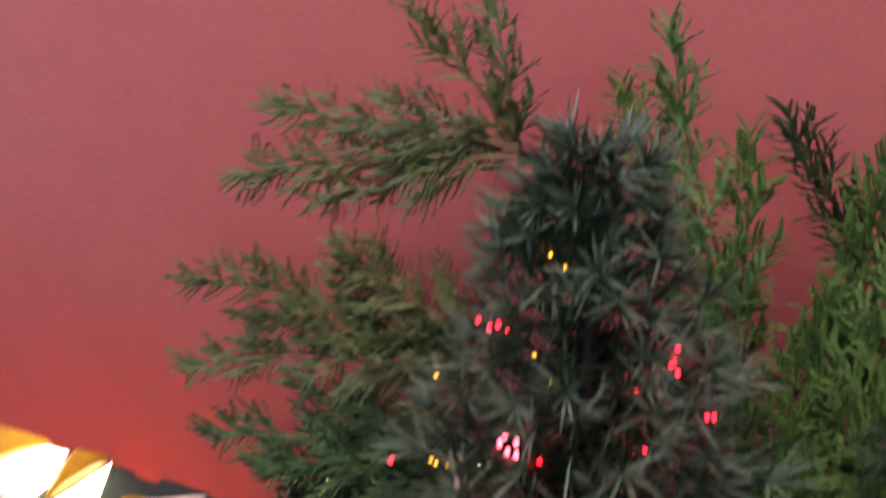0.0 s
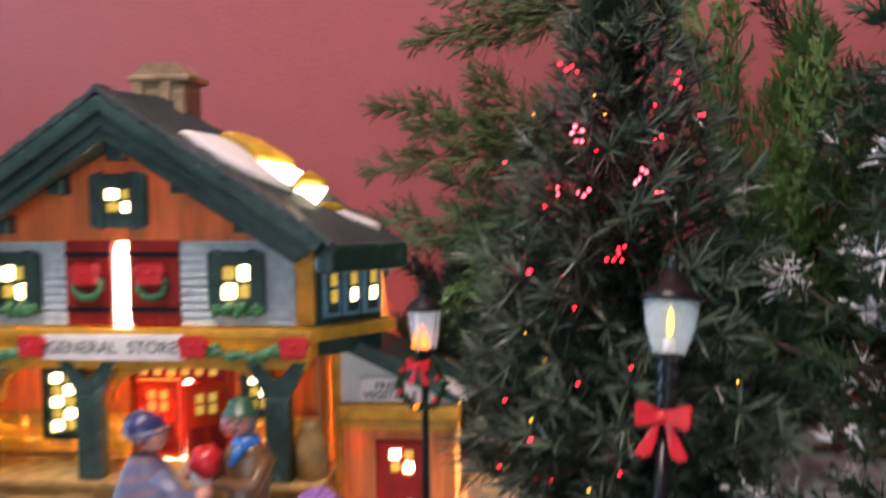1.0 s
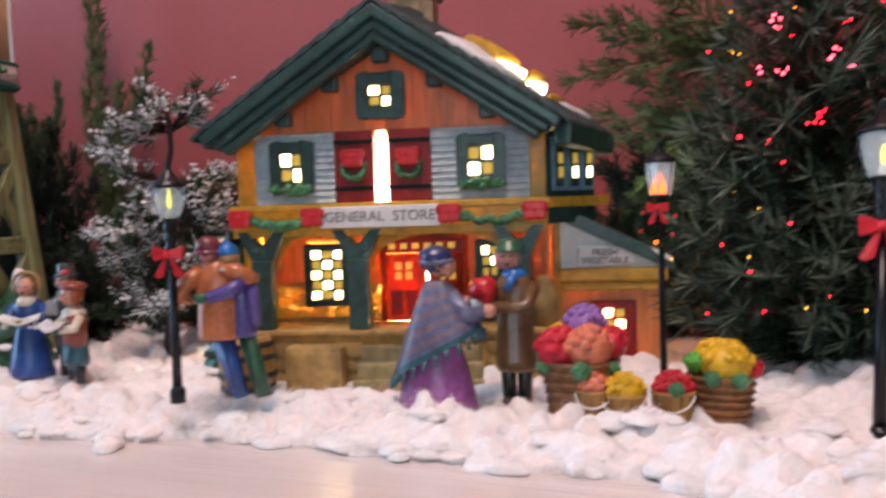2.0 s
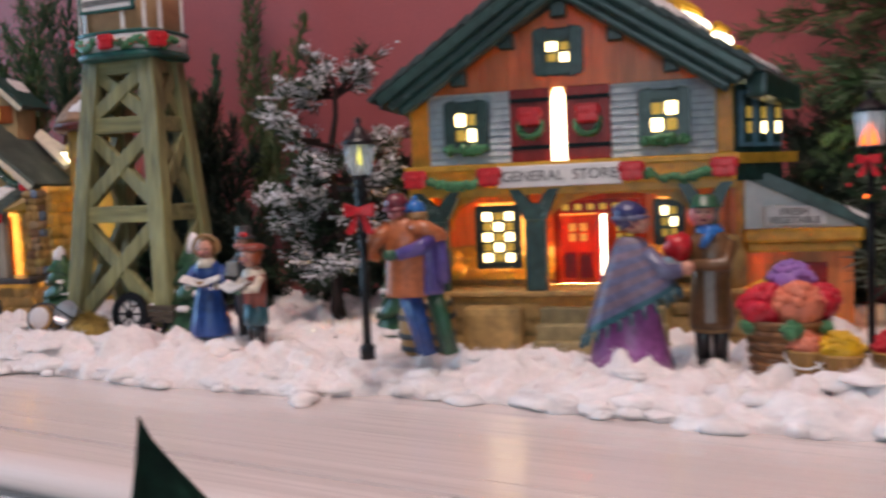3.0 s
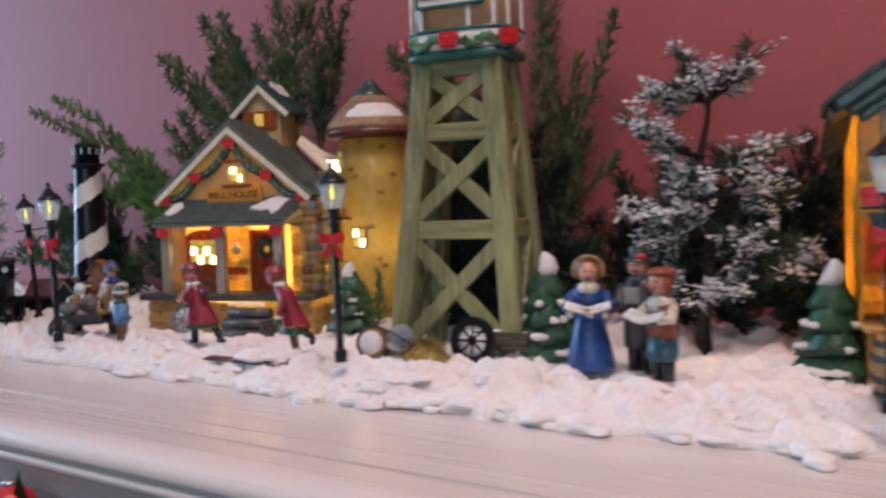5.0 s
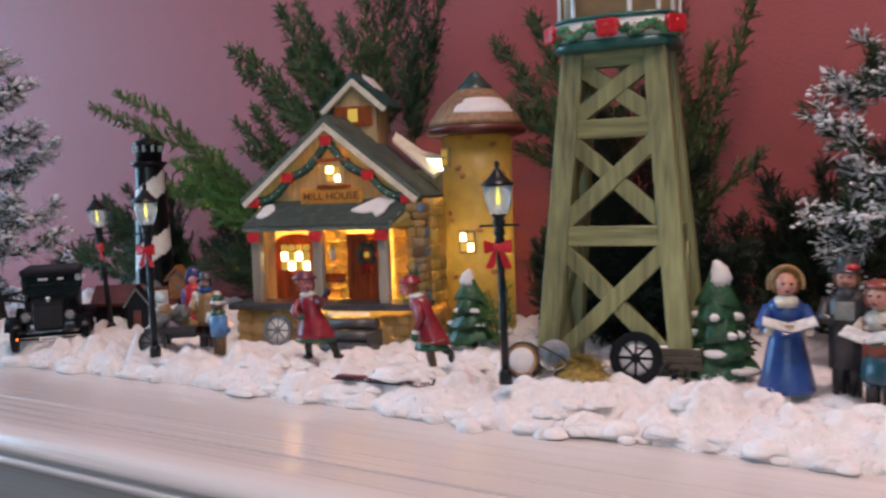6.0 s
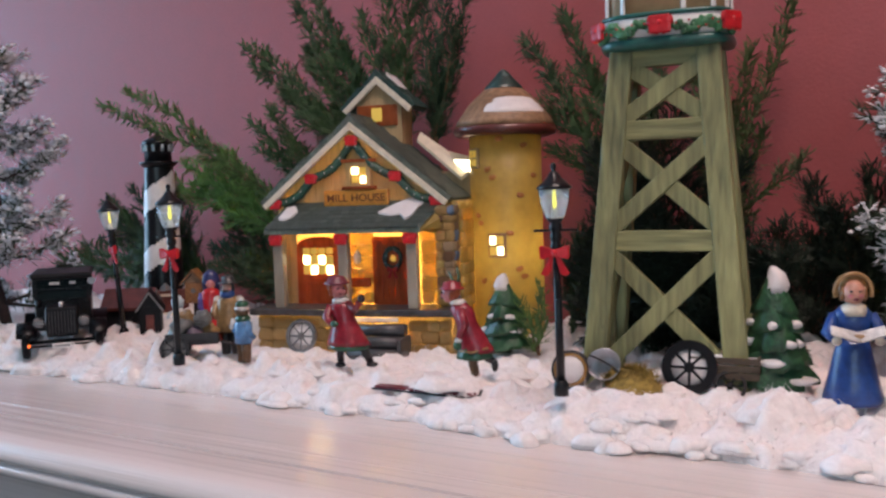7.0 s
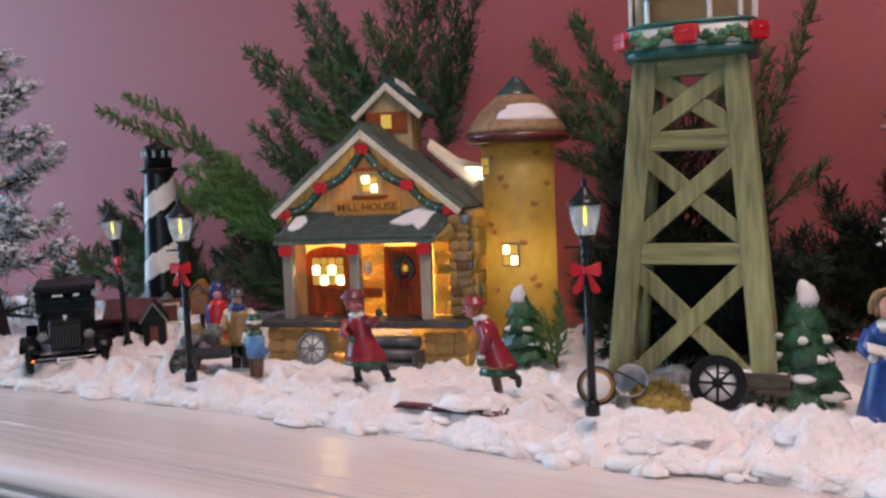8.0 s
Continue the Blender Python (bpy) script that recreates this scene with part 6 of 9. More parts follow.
def wheel_part(parent, m, r, spokes, mat, label, hub_fill=None, name="wagon_wheel", inner=0.80):
    """A spoked wheel round the local z axis; rim with its hub and spokes as parts."""
    bm = mesh()
    n = 28
    prof = [(r, -0.0012), (r, 0.0012), (r * inner, 0.0012), (r * inner, -0.0012)]
    rings = [[bm.verts.new((q * math.cos(2 * math.pi * k / n), q * math.sin(2 * math.pi * k / n), z)) for k in range(n)] for q, z in prof]
    for i in range(4):
        a, b = rings[i], rings[(i + 1) % 4]
        for k in range(n):
            f = bm.faces.new((a[k], a[(k + 1) % n], b[(k + 1) % n], b[k]))
    bmesh.ops.recalc_face_normals(bm, faces=bm.faces)
    w = part(name, bm, mat, parent, label)
    w.matrix_local = m
    part("hub", lathe(mesh(), [(r * 0.10, -0.002), (r * 0.2, -0.0016), (r * 0.2, 0.0016), (r * 0.1, 0.002)], 12), mat, w)
    for i in range(spokes):
        a = 2 * math.pi * i / spokes
        part("spoke", tube(mesh(), [(r * 0.15 * math.cos(a), r * 0.15 * math.sin(a), 0), (r * 0.85 * math.cos(a), r * 0.85 * math.sin(a), 0)], r * 0.055, 6), mat, w)
    if hub_fill:
        part("snow_fill", lathe(mesh(), [(r * inner * 0.99, -0.0008), (r * inner * 0.99, 0.0001), (0.0001, 0.0001)], 24), hub_fill, w, "snow behind the spokes")
    return w


mill_house()
W_ML = pose(-0.672, 0.267, 0.0, 0, 0, 15)
bulb_lamp("mill_bulb", W_ML @ Vector((0.005, 0.028, 0.075)), 1.15, (1.0, 0.86, 0.58), 0.006)
# Added lamps, unseen, that make the foundation and the gable glow.
bulb_lamp("cellar_bulb", W_ML @ Vector((0.0, 0.012, 0.018)), 0.35, (1.0, 0.70, 0.34), 0.005)
bulb_lamp("attic_bulb", W_ML @ Vector((0.0, 0.026, 0.120)), 0.6, (1.0, 0.86, 0.62), 0.005)
bulb_lamp("silo_bulb", W_ML @ Vector((0.0935, 0.0426, 0.070)), 0.035, (1.0, 0.74, 0.34), 0.006)

# ---- street lamps ----
def street_lamp(place, lean=(0, 0), label="black street lamp with clear globe and red bow, in snow", bow_turn=0.0, bar=True):
    lp = thing("street_lamp", place @ pose(0, 0, 0, lean[0], lean[1], 0), label, "street lamp", "street lamps along the snow")
    K = M["black"]
    part("base", lathe(mesh(), [(0.0034, 0.0), (0.0034, 0.0050), (0.0028, 0.0062), (0.0022, 0.0070)], 12), K, lp)
    part("pole", lathe(mesh(), [(0.0021, 0.006), (0.0019, 0.030), (0.0017, 0.0680)], 10), K, lp)
    part("collar", lathe(mesh(), [(0.0017, 0.0645), (0.0026, 0.0655), (0.0026, 0.0680), (0.0020, 0.0690), (0.0028, 0.0705), (0.0028, 0.0722), (0.0021, 0.0735), (0.0030, 0.0750), (0.0030, 0.0768), (0.0024, 0.0778), (0.0036, 0.0790), (0.0040, 0.0798)], 14), K, lp, "ribbed black collar")
    if bar:
        part("cross_bar", tube(mesh(), [(-0.0100, 0, 0.0742), (-0.009, 0, 0.0745), (0.009, 0, 0.0745), (0.0100, 0, 0.0742)], 0.0006, 6), K, lp)
    g = part("globe", lathe(mesh(), [(0.0040, 0.0798), (0.0046, 0.0812), (0.0062, 0.0868), (0.0070, 0.0930), (0.0068, 0.0930), (0.0060, 0.0868), (0.0044, 0.0814), (0.0038, 0.0802)], 20, closed=False), M["glass"], lp, "clear flared globe")
    g.visible_shadow = False
    part("bulb", ball(mesh(), (0, 0, 0.0868), (0.0010, 0.0010, 0.0030)), M["flame"], lp, "glowing yellow flame bulb")
    part("bulb_socket", lathe(mesh(), [(0.0016, 0.0798), (0.0016, 0.0832), (0.0010, 0.0838)], 10), M["m_trim"], lp)
    part("cap", lathe(mesh(), [(0.0070, 0.0926), (0.0078, 0.0930), (0.0078, 0.0938), (0.0058, 0.0955), (0.0034, 0.0978), (0.0020, 0.1000), (0.0014, 0.1006)], 20), K, lp, "black bell shaped cap")
    part("finial", lathe(mesh(), [(0.0014, 0.1004), (0.0009, 0.1012), (0.0014, 0.1026), (0.0011, 0.1040), (0.0003, 0.1046)], 10), K, lp)
    b = part("bow", bow_mesh(0.0130), M["bow"], lp, "red plastic bow")
    b.matrix_local = pose(0, -0.0030, 0.0645, 0, 0, bow_turn)
    return lp


street_lamp(pose(-0.4715, 0.1435, 0.0180, 0, 0, 8) @ Matrix.Scale(0.975, 4), (0.0, -0.8), bow_turn=6)
street_lamp(pose(-0.7105, 0.1420, 0.0135, 0, 0, 14), (0.0, -0.8), bow_turn=-10)
street_lamp(pose(-0.8500, 0.2160, 0.0095, 0, 0, 36), (0.0, -4.0), bow_turn=-60)
street_lamp(pose(-0.2220, 0.1535, 0.0165, 0, 0, 12), (0.0, 0.3), bow_turn=8)
street_lamp(pose(0.0552, 0.2150, 0.0, 0, 0, -4) @ Matrix.Scale(1.325, 4), (-12.5, 1.0), "black street lamp with clear globe beside the lit tree", 0, False)


def lantern_post(place):
    lp = thing("lantern_post", place, "thin black lantern post with wreath and orange flame", "street lamp")
    K = M["soft_black"]
    part("base", lathe(mesh(), [(0.0034, 0), (0.0030, 0.004), (0.0018, 0.0055)], 10), K, lp)
    part("pole", lathe(mesh(), [(0.0015, 0.005), (0.0012, 0.0800)], 8), K, lp)
    part("collar", lathe(mesh(), [(0.0012, 0.0780), (0.0030, 0.0795), (0.0024, 0.0820), (0.0040, 0.0835)], 10), K, lp)
    ln = part("lantern", lathe(mesh(), [(0.0040, 0.0835), (0.0062, 0.0970), (0.0060, 0.0970), (0.0038, 0.0838)], 4, smooth=False, closed=False), M["glass"], lp, "four sided clear lantern")
    ln.visible_shadow = False
    for k in range(4):
        a = math.pi / 2 * k
        part("lantern_bar", tube(mesh(), [(0.0041 * math.cos(a), 0.0041 * math.sin(a), 0.0835), (0.0057 * math.cos(a), 0.0057 * math.sin(a), 0.0970)], 0.0004, 5), M["white"], lp)
    part("inner_glass", lathe(mesh(), [(0.0030, 0.0840), (0.0044, 0.0966)], 4, smooth=False), M["white"], lp, "milky inner glass")
    part("flame", prism(mesh(), [(-0.0032, 0.0840), (0.0032, 0.0840), (0.0026, 0.0870), (0.0004, 0.0935), (-0.0004, 0.0935), (-0.0026, 0.0870)], -0.0034, -0.0026), M["flame2"], lp, "glowing orange flame")
    part("roof", lathe(mesh(), [(0.0066, 0.0968), (0.0062, 0.0980), (0.0030, 0.1005), (0.0012, 0.1015), (0.0012, 0.1032), (0.0018, 0.1042), (0.0004, 0.1056)], 8), K, lp, "dark lantern roof with finial")
    rng = random.Random(5)
    bm = mesh()
    for i in range(80):
        a = 2 * math.pi * i / 80
        p = Vector((0.0075 * math.cos(a), -0.0022, 0.0720 + 0.0075 * math.sin(a)))
        needle_tuft(bm, p, (math.cos(a) * 0.6, rng.uniform(-1, 0.3), math.sin(a) * 0.6), 0.0034, 5, rng, 0, 1.2, 0.0004)
    part("wreath", bm, M["cedar_dark"], lp, "dark green needle wreath")
    b = part("bow", bow_mesh(0.0085), M["bow"], lp, "red ribbon bow")
    b.location = (0, -0.0050, 0.0785)
    for i in range(6):
        a = 2 * math.pi * i / 6 + 0.4
        # One of the berries is given an orange glow.
        part("berry", ball(mesh(), (0.0075 * math.cos(a), -0.0050, 0.0720 + 0.0075 * math.sin(a)), 0.0009), M["flame2"] if i == 4 else M["bow"], lp)


lantern_post(pose(-0.0290, 0.2450, 0.0090, 0, 0, -6) @ Matrix.Scale(1.08, 4))

# ---- the lit tree ----
def lit_tree():
    tr = thing("christmas_tree", pose(0.034, 0.322, 0.0), "dark bushy artificial tree with red fairy lights", "tree")
    rng = random.Random(77)
    part("trunk", tube(mesh(), [(0, 0, 0.005), (0.001, 0.001, 0.12), (0, 0, 0.245)], [0.007, 0.005, 0.002], 8), M["bark"], tr)

    def radius(z):
        if z < 0.06:
            return 0.052 + 0.022 * (z - 0.02) / 0.04
        if z < 0.225:
            return 0.074 - 0.054 * (z - 0.06) / 0.165
        return max(0.004, 0.020 - 0.017 * (z - 0.225) / 0.035)
    dark, pale, limbs = mesh(), mesh(), mesh()
    z = 0.022
    while z < 0.252:
        r = radius(z)
        n = int(7 + r * 120)
        for k in range(n):
            a = 2 * math.pi * (k + rng.random()) / n
            if math.sin(a) > 0.75:
                continue
            rr = min(r, 0.074) * rng.uniform(0.78, 1.08)
            up = 0.15 + 0.55 * (z / 0.25) + rng.uniform(-0.15, 0.25)
            d = Vector((math.cos(a), math.sin(a), up)).normalized()
            p0, p1 = Vector((0, 0, z - rr * up * 0.6)), Vector((math.cos(a) * rr, math.sin(a) * rr * 0.95, z + rr * up * 0.4))
            tube(limbs, [p0, p1], [0.0012, 0.0005], 3)
            m = max(3, int(rr / 0.0065))
            for j in range(m):
                u = 0.08 + 0.92 * (j + rng.random()) / m
                p = p0.lerp(p1, u)
                # Pale needles thin out low and deep inside; shade put into the mix.
                needle_tuft(dark if rng.random() < 0.86 - 0.5 * u * (z - 0.05) else pale, p, d * 1.1 + Vector((rng.gauss(0, 0.35), rng.gauss(0, 0.35), rng.gauss(0, 0.3))), 0.0135 if z < 0.16 else 0.0105, 11 if z < 0.16 else 14, rng, 0, 1.0, 0.00042 if z < 0.16 else 0.00034)
            if rng.random() < 0.5:
                needle_tuft(pale, p1, d, 0.0175 if z < 0.16 else 0.0130, 15, rng, 0, 1.3, 0.00050 if z < 0.16 else 0.00038)
        z += 0.0072
    for k in range(60):
        a = rng.uniform(0, 6.28)
        r = 0.015 * math.sqrt(rng.random())
        p = Vector((r * math.cos(a) - 0.006, r * math.sin(a), 0.214 + 0.032 * (1 - r / 0.015) * rng.uniform(0.5, 1)))
        needle_tuft(dark, p, (r * 20 * math.cos(a), r * 20 * math.sin(a), 1), 0.014, 12, rng, 0, 0.6, 0.00034)
    tagged(part("wire_frame", limbs, M["bark"], tr), kind="stuff")
    part("needles", dark, M["needle"], tr, "dark green flat needles")
    part("pale_needles", pale, M["needle_pale"], tr, "grey green needle tips")
    # fairy lights in small clusters on the side towards the room
    red_lights = [
        (0.012, 0.304, 0.205, 4), (0.055, 0.306, 0.198, 4), (0.064, 0.306, 0.185, 2), (0.050, 0.302, 0.177, 2), (0.047, 0.307, 0.190, 1), (0.006, 0.290, 0.150, 1), (0.025, 0.300, 0.172, 1),
        (0.036, 0.284, 0.132, 6), (0.002, 0.279, 0.125, 3), (0.015, 0.280, 0.123, 2), (0.021, 0.274, 0.112, 1), (0.043, 0.266, 0.092, 1), (0.024, 0.264, 0.085, 1), (0.007, 0.260, 0.064, 1), (-0.013, 0.300, 0.168, 1),
    ]
    hot_lights = [(0.016, 0.295, 0.179, 5), (0.021, 0.294, 0.154, 3), (0.011, 0.292, 0.155, 2), (0.041, 0.294, 0.159, 1), (0.045, 0.297, 0.163, 3), (0.049, 0.294, 0.155, 2)]
    amber_lights = [(-0.003, 0.302, 0.168, 3), (0.026, 0.308, 0.223, 2), (0.031, 0.309, 0.214, 2), (0.022, 0.312, 0.195, 2), (-0.003, 0.310, 0.188, 1)]
    for group, kind, r in ((red_lights, "led_red", 0.00050), (hot_lights, "led_hot", 0.00062), (amber_lights, "led_amber", 0.00036)):
        for x, y, z, count in group:
            for i in range(count):
                o = Vector((0, 0, 0)) if i == 0 else Vector((rng.gauss(0, 1), rng.gauss(0, 0.3), rng.gauss(0, 1))) * 0.0024
                part("light_bulb", ball(mesh(), Vector((x - 0.034, y - 0.322, z)) + o, (r, r, r * 1.3), 0, 6, 5), M[kind], tr)
    for i in range(12):
        z = rng.uniform(0.04, 0.11)
        a = math.radians(rng.uniform(-160, -20))
        r = radius(z) * rng.uniform(0.8, 1.0)
        kind = rng.random()
        part("light_bulb", ball(mesh(), (r * math.cos(a), r * math.sin(a), z), (0.0004, 0.0004, 0.0006), 0, 6, 5), M["led_red"] if kind < 0.62 else M["led_amber"] if kind < 0.85 else M["led_green"], tr)


lit_tree()


# ---- cedar sprays stuck up behind the village ----
def cedar(name, base, tips, width, seed, mat="cedar", label="", fine=1.0):
    rng = random.Random(seed)
    base = Vector(base)
    sp = thing(name, Matrix.Translation(base), label or "fresh green cedar spray propped against the wall", "cedar spray", "cedar sprays behind the village")
    for tip in tips:
        verts, faces, mats = pine_sprig((0, 0, 0), Vector(tip) - base, width, rng, 0.0, fine)
        me = bpy.data.meshes.new("branch")
        me.from_pydata(verts, [], faces)
        me.polygons.foreach_set("material_index", mats)
        me.materials.append(M[mat])
        me.materials.append(M["cedar_stem"])
        new("branch", me).parent = sp
    return sp


Y = 0.365
# beside the lit tree
cedar("cedar_spray", (0.012, 0.352, 0.238), [(-0.0734, 0.350, 0.2336), (-0.060, 0.350, 0.253), (-0.040, 0.346, 0.228)], 0.020, 1, "cedar_olive")
cedar("cedar_spray", (0.014, 0.354, 0.235), [(-0.015, 0.350, 0.277), (0.003, 0.350, 0.280)], 0.017, 25, "cedar_olive")
cedar("cedar_spray", (0.010, 0.352, 0.170), [(-0.081, 0.345, 0.203), (-0.0894, 0.345, 0.174), (-0.040, 0.343, 0.212), (-0.066, 0.343, 0.190)], 0.024, 2, "cedar_olive", fine=1.2)
cedar("cedar_spray", (0.010, 0.356, 0.130), [(-0.086, 0.345, 0.148), (-0.074, 0.345, 0.138), (-0.055, 0.345, 0.165), (-0.050, 0.348, 0.112), (-0.060, 0.350, 0.095)], 0.024, 3, "cedar_mid", fine=1.2)
cedar("cedar_spray", (0.078, 0.358, 0.150), [(0.054, 0.350, 0.277), (0.037, 0.353, 0.262), (0.071, 0.350, 0.245)], 0.020, 4, "cedar")
cedar("cedar_spray", (0.098, 0.350, 0.070), [(0.102, 0.345, 0.246), (0.088, 0.340, 0.212), (0.110, 0.336, 0.225), (0.080, 0.334, 0.178), (0.120, 0.335, 0.190)], 0.028, 5, "cedar", fine=1.2)
cedar("cedar_spray", (0.088, 0.374, 0.030), [(0.075, 0.362, 0.135), (0.100, 0.362, 0.155), (0.124, 0.360, 0.165), (0.060, 0.360, 0.100), (0.132, 0.356, 0.125), (0.110, 0.350, 0.095)], 0.034, 27, "cedar_shaded", fine=1.4)
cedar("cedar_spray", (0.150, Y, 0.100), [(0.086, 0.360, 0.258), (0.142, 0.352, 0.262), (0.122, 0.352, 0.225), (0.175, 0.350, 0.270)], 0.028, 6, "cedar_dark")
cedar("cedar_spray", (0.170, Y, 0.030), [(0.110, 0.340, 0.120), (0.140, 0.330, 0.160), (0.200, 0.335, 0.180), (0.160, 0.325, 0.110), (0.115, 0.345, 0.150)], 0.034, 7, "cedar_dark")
cedar("cedar_spray", (0.000, 0.372, 0.030), [(-0.062, 0.362, 0.104), (-0.050, 0.358, 0.132), (-0.034, 0.350, 0.088), (-0.070, 0.362, 0.072), (-0.030, 0.345, 0.060)], 0.032, 23, "cedar_shaded", fine=1.4)
cedar("cedar_spray", (0.010, 0.370, 0.060), [(-0.046, 0.352, 0.118), (-0.036, 0.350, 0.140), (-0.056, 0.350, 0.095), (-0.026, 0.342, 0.112), (-0.038, 0.342, 0.076)], 0.032, 24, "cedar_shaded", fine=1.5)
cedar("cedar_spray", (-0.020, 0.385, 0.030), [(-0.073, 0.372, 0.113), (-0.083, 0.372, 0.124), (-0.060, 0.372, 0.091), (-0.050, 0.375, 0.150), (-0.064, 0.374, 0.136)], 0.030, 28, "cedar_shaded", fine=1.3)
cedar("cedar_spray", (-0.035, 0.378, 0.015), [(-0.084, 0.364, 0.090), (-0.076, 0.362, 0.108), (-0.066, 0.360, 0.092), (-0.088, 0.366, 0.072), (-0.060, 0.360, 0.075), (-0.070, 0.358, 0.056), (-0.056, 0.362, 0.112)], 0.032, 31, "cedar_shaded", fine=1.3)
cedar("cedar_spray", (0.060, Y, 0.020), [(-0.030, 0.350, 0.080), (-0.050, 0.355, 0.060), (0.000, 0.350, 0.110)], 0.036, 21, "cedar_dark")
# round the water tower
cedar("cedar_spray", (-0.462, 0.372, 0.060), [(-0.470, 0.370, 0.290), (-0.452, 0.372, 0.275), (-0.420, 0.368, 0.228), (-0.430, 0.364, 0.200), (-0.446, 0.362, 0.172), (-0.432, 0.360, 0.145), (-0.412, 0.352, 0.126)], 0.016, 8, "cedar_olive", "olive brown cedar spray behind the water tower", fine=1.2)
cedar("cedar_spray", (-0.500, Y, 0.095), [(-0.5965, 0.350, 0.219), (-0.563, 0.352, 0.234), (-0.581, 0.346, 0.177), (-0.562, 0.346, 0.138), (-0.542, 0.356, 0.196), (-0.520, 0.358, 0.180), (-0.500, 0.360, 0.200)], 0.024, 11, "cedar_mid", fine=1.3)
cedar("cedar_spray", (-0.560, Y, 0.015), [(-0.540, 0.350, 0.075), (-0.520, 0.345, 0.100), (-0.500, 0.350, 0.060), (-0.530, 0.330, 0.045)], 0.034, 19, "cedar_dark", fine=1.4)
cedar("cedar_spray", (-0.505, 0.345, 0.020), [(-0.530, 0.330, 0.140), (-0.505, 0.326, 0.165), (-0.480, 0.330, 0.172), (-0.455, 0.332, 0.150), (-0.520, 0.335, 0.185), (-0.490, 0.328, 0.130), (-0.440, 0.335, 0.125)], 0.032, 29, "cedar_shaded", "dense dark evergreen clump behind the water tower", fine=1.3)
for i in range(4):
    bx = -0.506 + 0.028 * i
    cedar("cedar_spray", (bx, 0.330, 0.006), [(bx - 0.016, 0.296, 0.070), (bx + 0.002, 0.288, 0.092 - 0.006 * i), (bx + 0.012, 0.292, 0.070), (bx + 0.012, 0.284, 0.044), (bx - 0.012, 0.282, 0.040), (bx, 0.280, 0.026), (bx - 0.006, 0.310, 0.112 - 0.010 * i)], 0.034, 60 + i, "cedar_shaded", "dense dark evergreen clump behind the water tower", fine=1.5)
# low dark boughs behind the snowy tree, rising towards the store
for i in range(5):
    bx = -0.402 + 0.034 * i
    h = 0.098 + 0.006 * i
    cedar("cedar_spray", (bx, 0.374, 0.010), [(bx - 0.016, 0.340, h * 0.85), (bx + 0.008, 0.345, h * 1.15), (bx + 0.024, 0.340, h), (bx + 0.010, 0.322, 0.036), (bx, 0.350, h * 0.75)], 0.032, 70 + i, "cedar_shaded", "dense dark evergreen clump behind the snowy tree", fine=1.3)
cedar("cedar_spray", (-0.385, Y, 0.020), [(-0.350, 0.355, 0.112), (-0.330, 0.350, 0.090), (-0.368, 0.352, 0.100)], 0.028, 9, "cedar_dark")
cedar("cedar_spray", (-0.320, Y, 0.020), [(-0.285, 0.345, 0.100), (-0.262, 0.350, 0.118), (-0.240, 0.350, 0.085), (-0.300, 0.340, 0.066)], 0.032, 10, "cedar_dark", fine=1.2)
# behind the mill house and the lighthouse
cedar("cedar_spray", (-0.712, 0.350, 0.135), [(-0.8364, 0.338, 0.242), (-0.832, 0.336, 0.224), (-0.790, 0.340, 0.268), (-0.762, 0.345, 0.272), (-0.745, 0.340, 0.255), (-0.796, 0.336, 0.186), (-0.768, 0.336, 0.180), (-0.775, 0.342, 0.230)], 0.023, 12, "cedar_mid", fine=1.3)
cedar("cedar_spray", (-0.690, 0.352, 0.140), [(-0.740, 0.342, 0.226), (-0.7185, 0.342, 0.250), (-0.692, 0.344, 0.278), (-0.668, 0.346, 0.292), (-0.705, 0.350, 0.225)], 0.021, 13, "cedar_mid", fine=1.3)
cedar("cedar_spray", (-0.665, 0.356, 0.140), [(-0.6616, 0.348, 0.285), (-0.629, 0.350, 0.268), (-0.645, 0.354, 0.290), (-0.640, 0.356, 0.225)], 0.019, 26, "cedar_dark", fine=1.2)
cedar("cedar_spray", (-0.768, 0.346, 0.115), [(-0.833, 0.336, 0.174), (-0.8116, 0.336, 0.182), (-0.792, 0.336, 0.163), (-0.820, 0.336, 0.150)], 0.016, 14, "cedar_mid", fine=1.3)
cedar("cedar_spray", (-0.790, 0.330, 0.102), [(-0.952, 0.285, 0.2040), (-0.912, 0.286, 0.2080)], 0.015, 15, "cedar", fine=1.2)
cedar("cedar_spray", (-0.805, 0.338, 0.080), [(-0.918, 0.330, 0.133), (-0.893, 0.326, 0.147), (-0.856, 0.330, 0.150), (-0.836, 0.326, 0.130), (-0.900, 0.324, 0.118), (-0.872, 0.322, 0.128)], 0.024, 16, "cedar_bright", "bright green cedar spray beside the lighthouse", fine=1.3)
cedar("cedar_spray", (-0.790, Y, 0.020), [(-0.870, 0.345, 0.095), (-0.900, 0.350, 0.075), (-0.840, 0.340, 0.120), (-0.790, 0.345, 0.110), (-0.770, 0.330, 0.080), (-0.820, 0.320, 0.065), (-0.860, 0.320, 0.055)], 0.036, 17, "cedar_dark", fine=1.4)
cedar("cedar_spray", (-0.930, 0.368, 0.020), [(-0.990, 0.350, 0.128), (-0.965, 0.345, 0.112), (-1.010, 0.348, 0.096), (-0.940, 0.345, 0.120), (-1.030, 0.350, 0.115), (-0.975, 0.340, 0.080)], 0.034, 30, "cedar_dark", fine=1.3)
cedar("cedar_spray", (-0.900, Y, 0.020), [(-1.020, 0.350, 0.100), (-1.080, 0.355, 0.080), (-0.980, 0.340, 0.065), (-1.130, 0.35, 0.06), (-0.960, 0.350, 0.095)], 0.036, 18, "cedar_mid", fine=1.4)


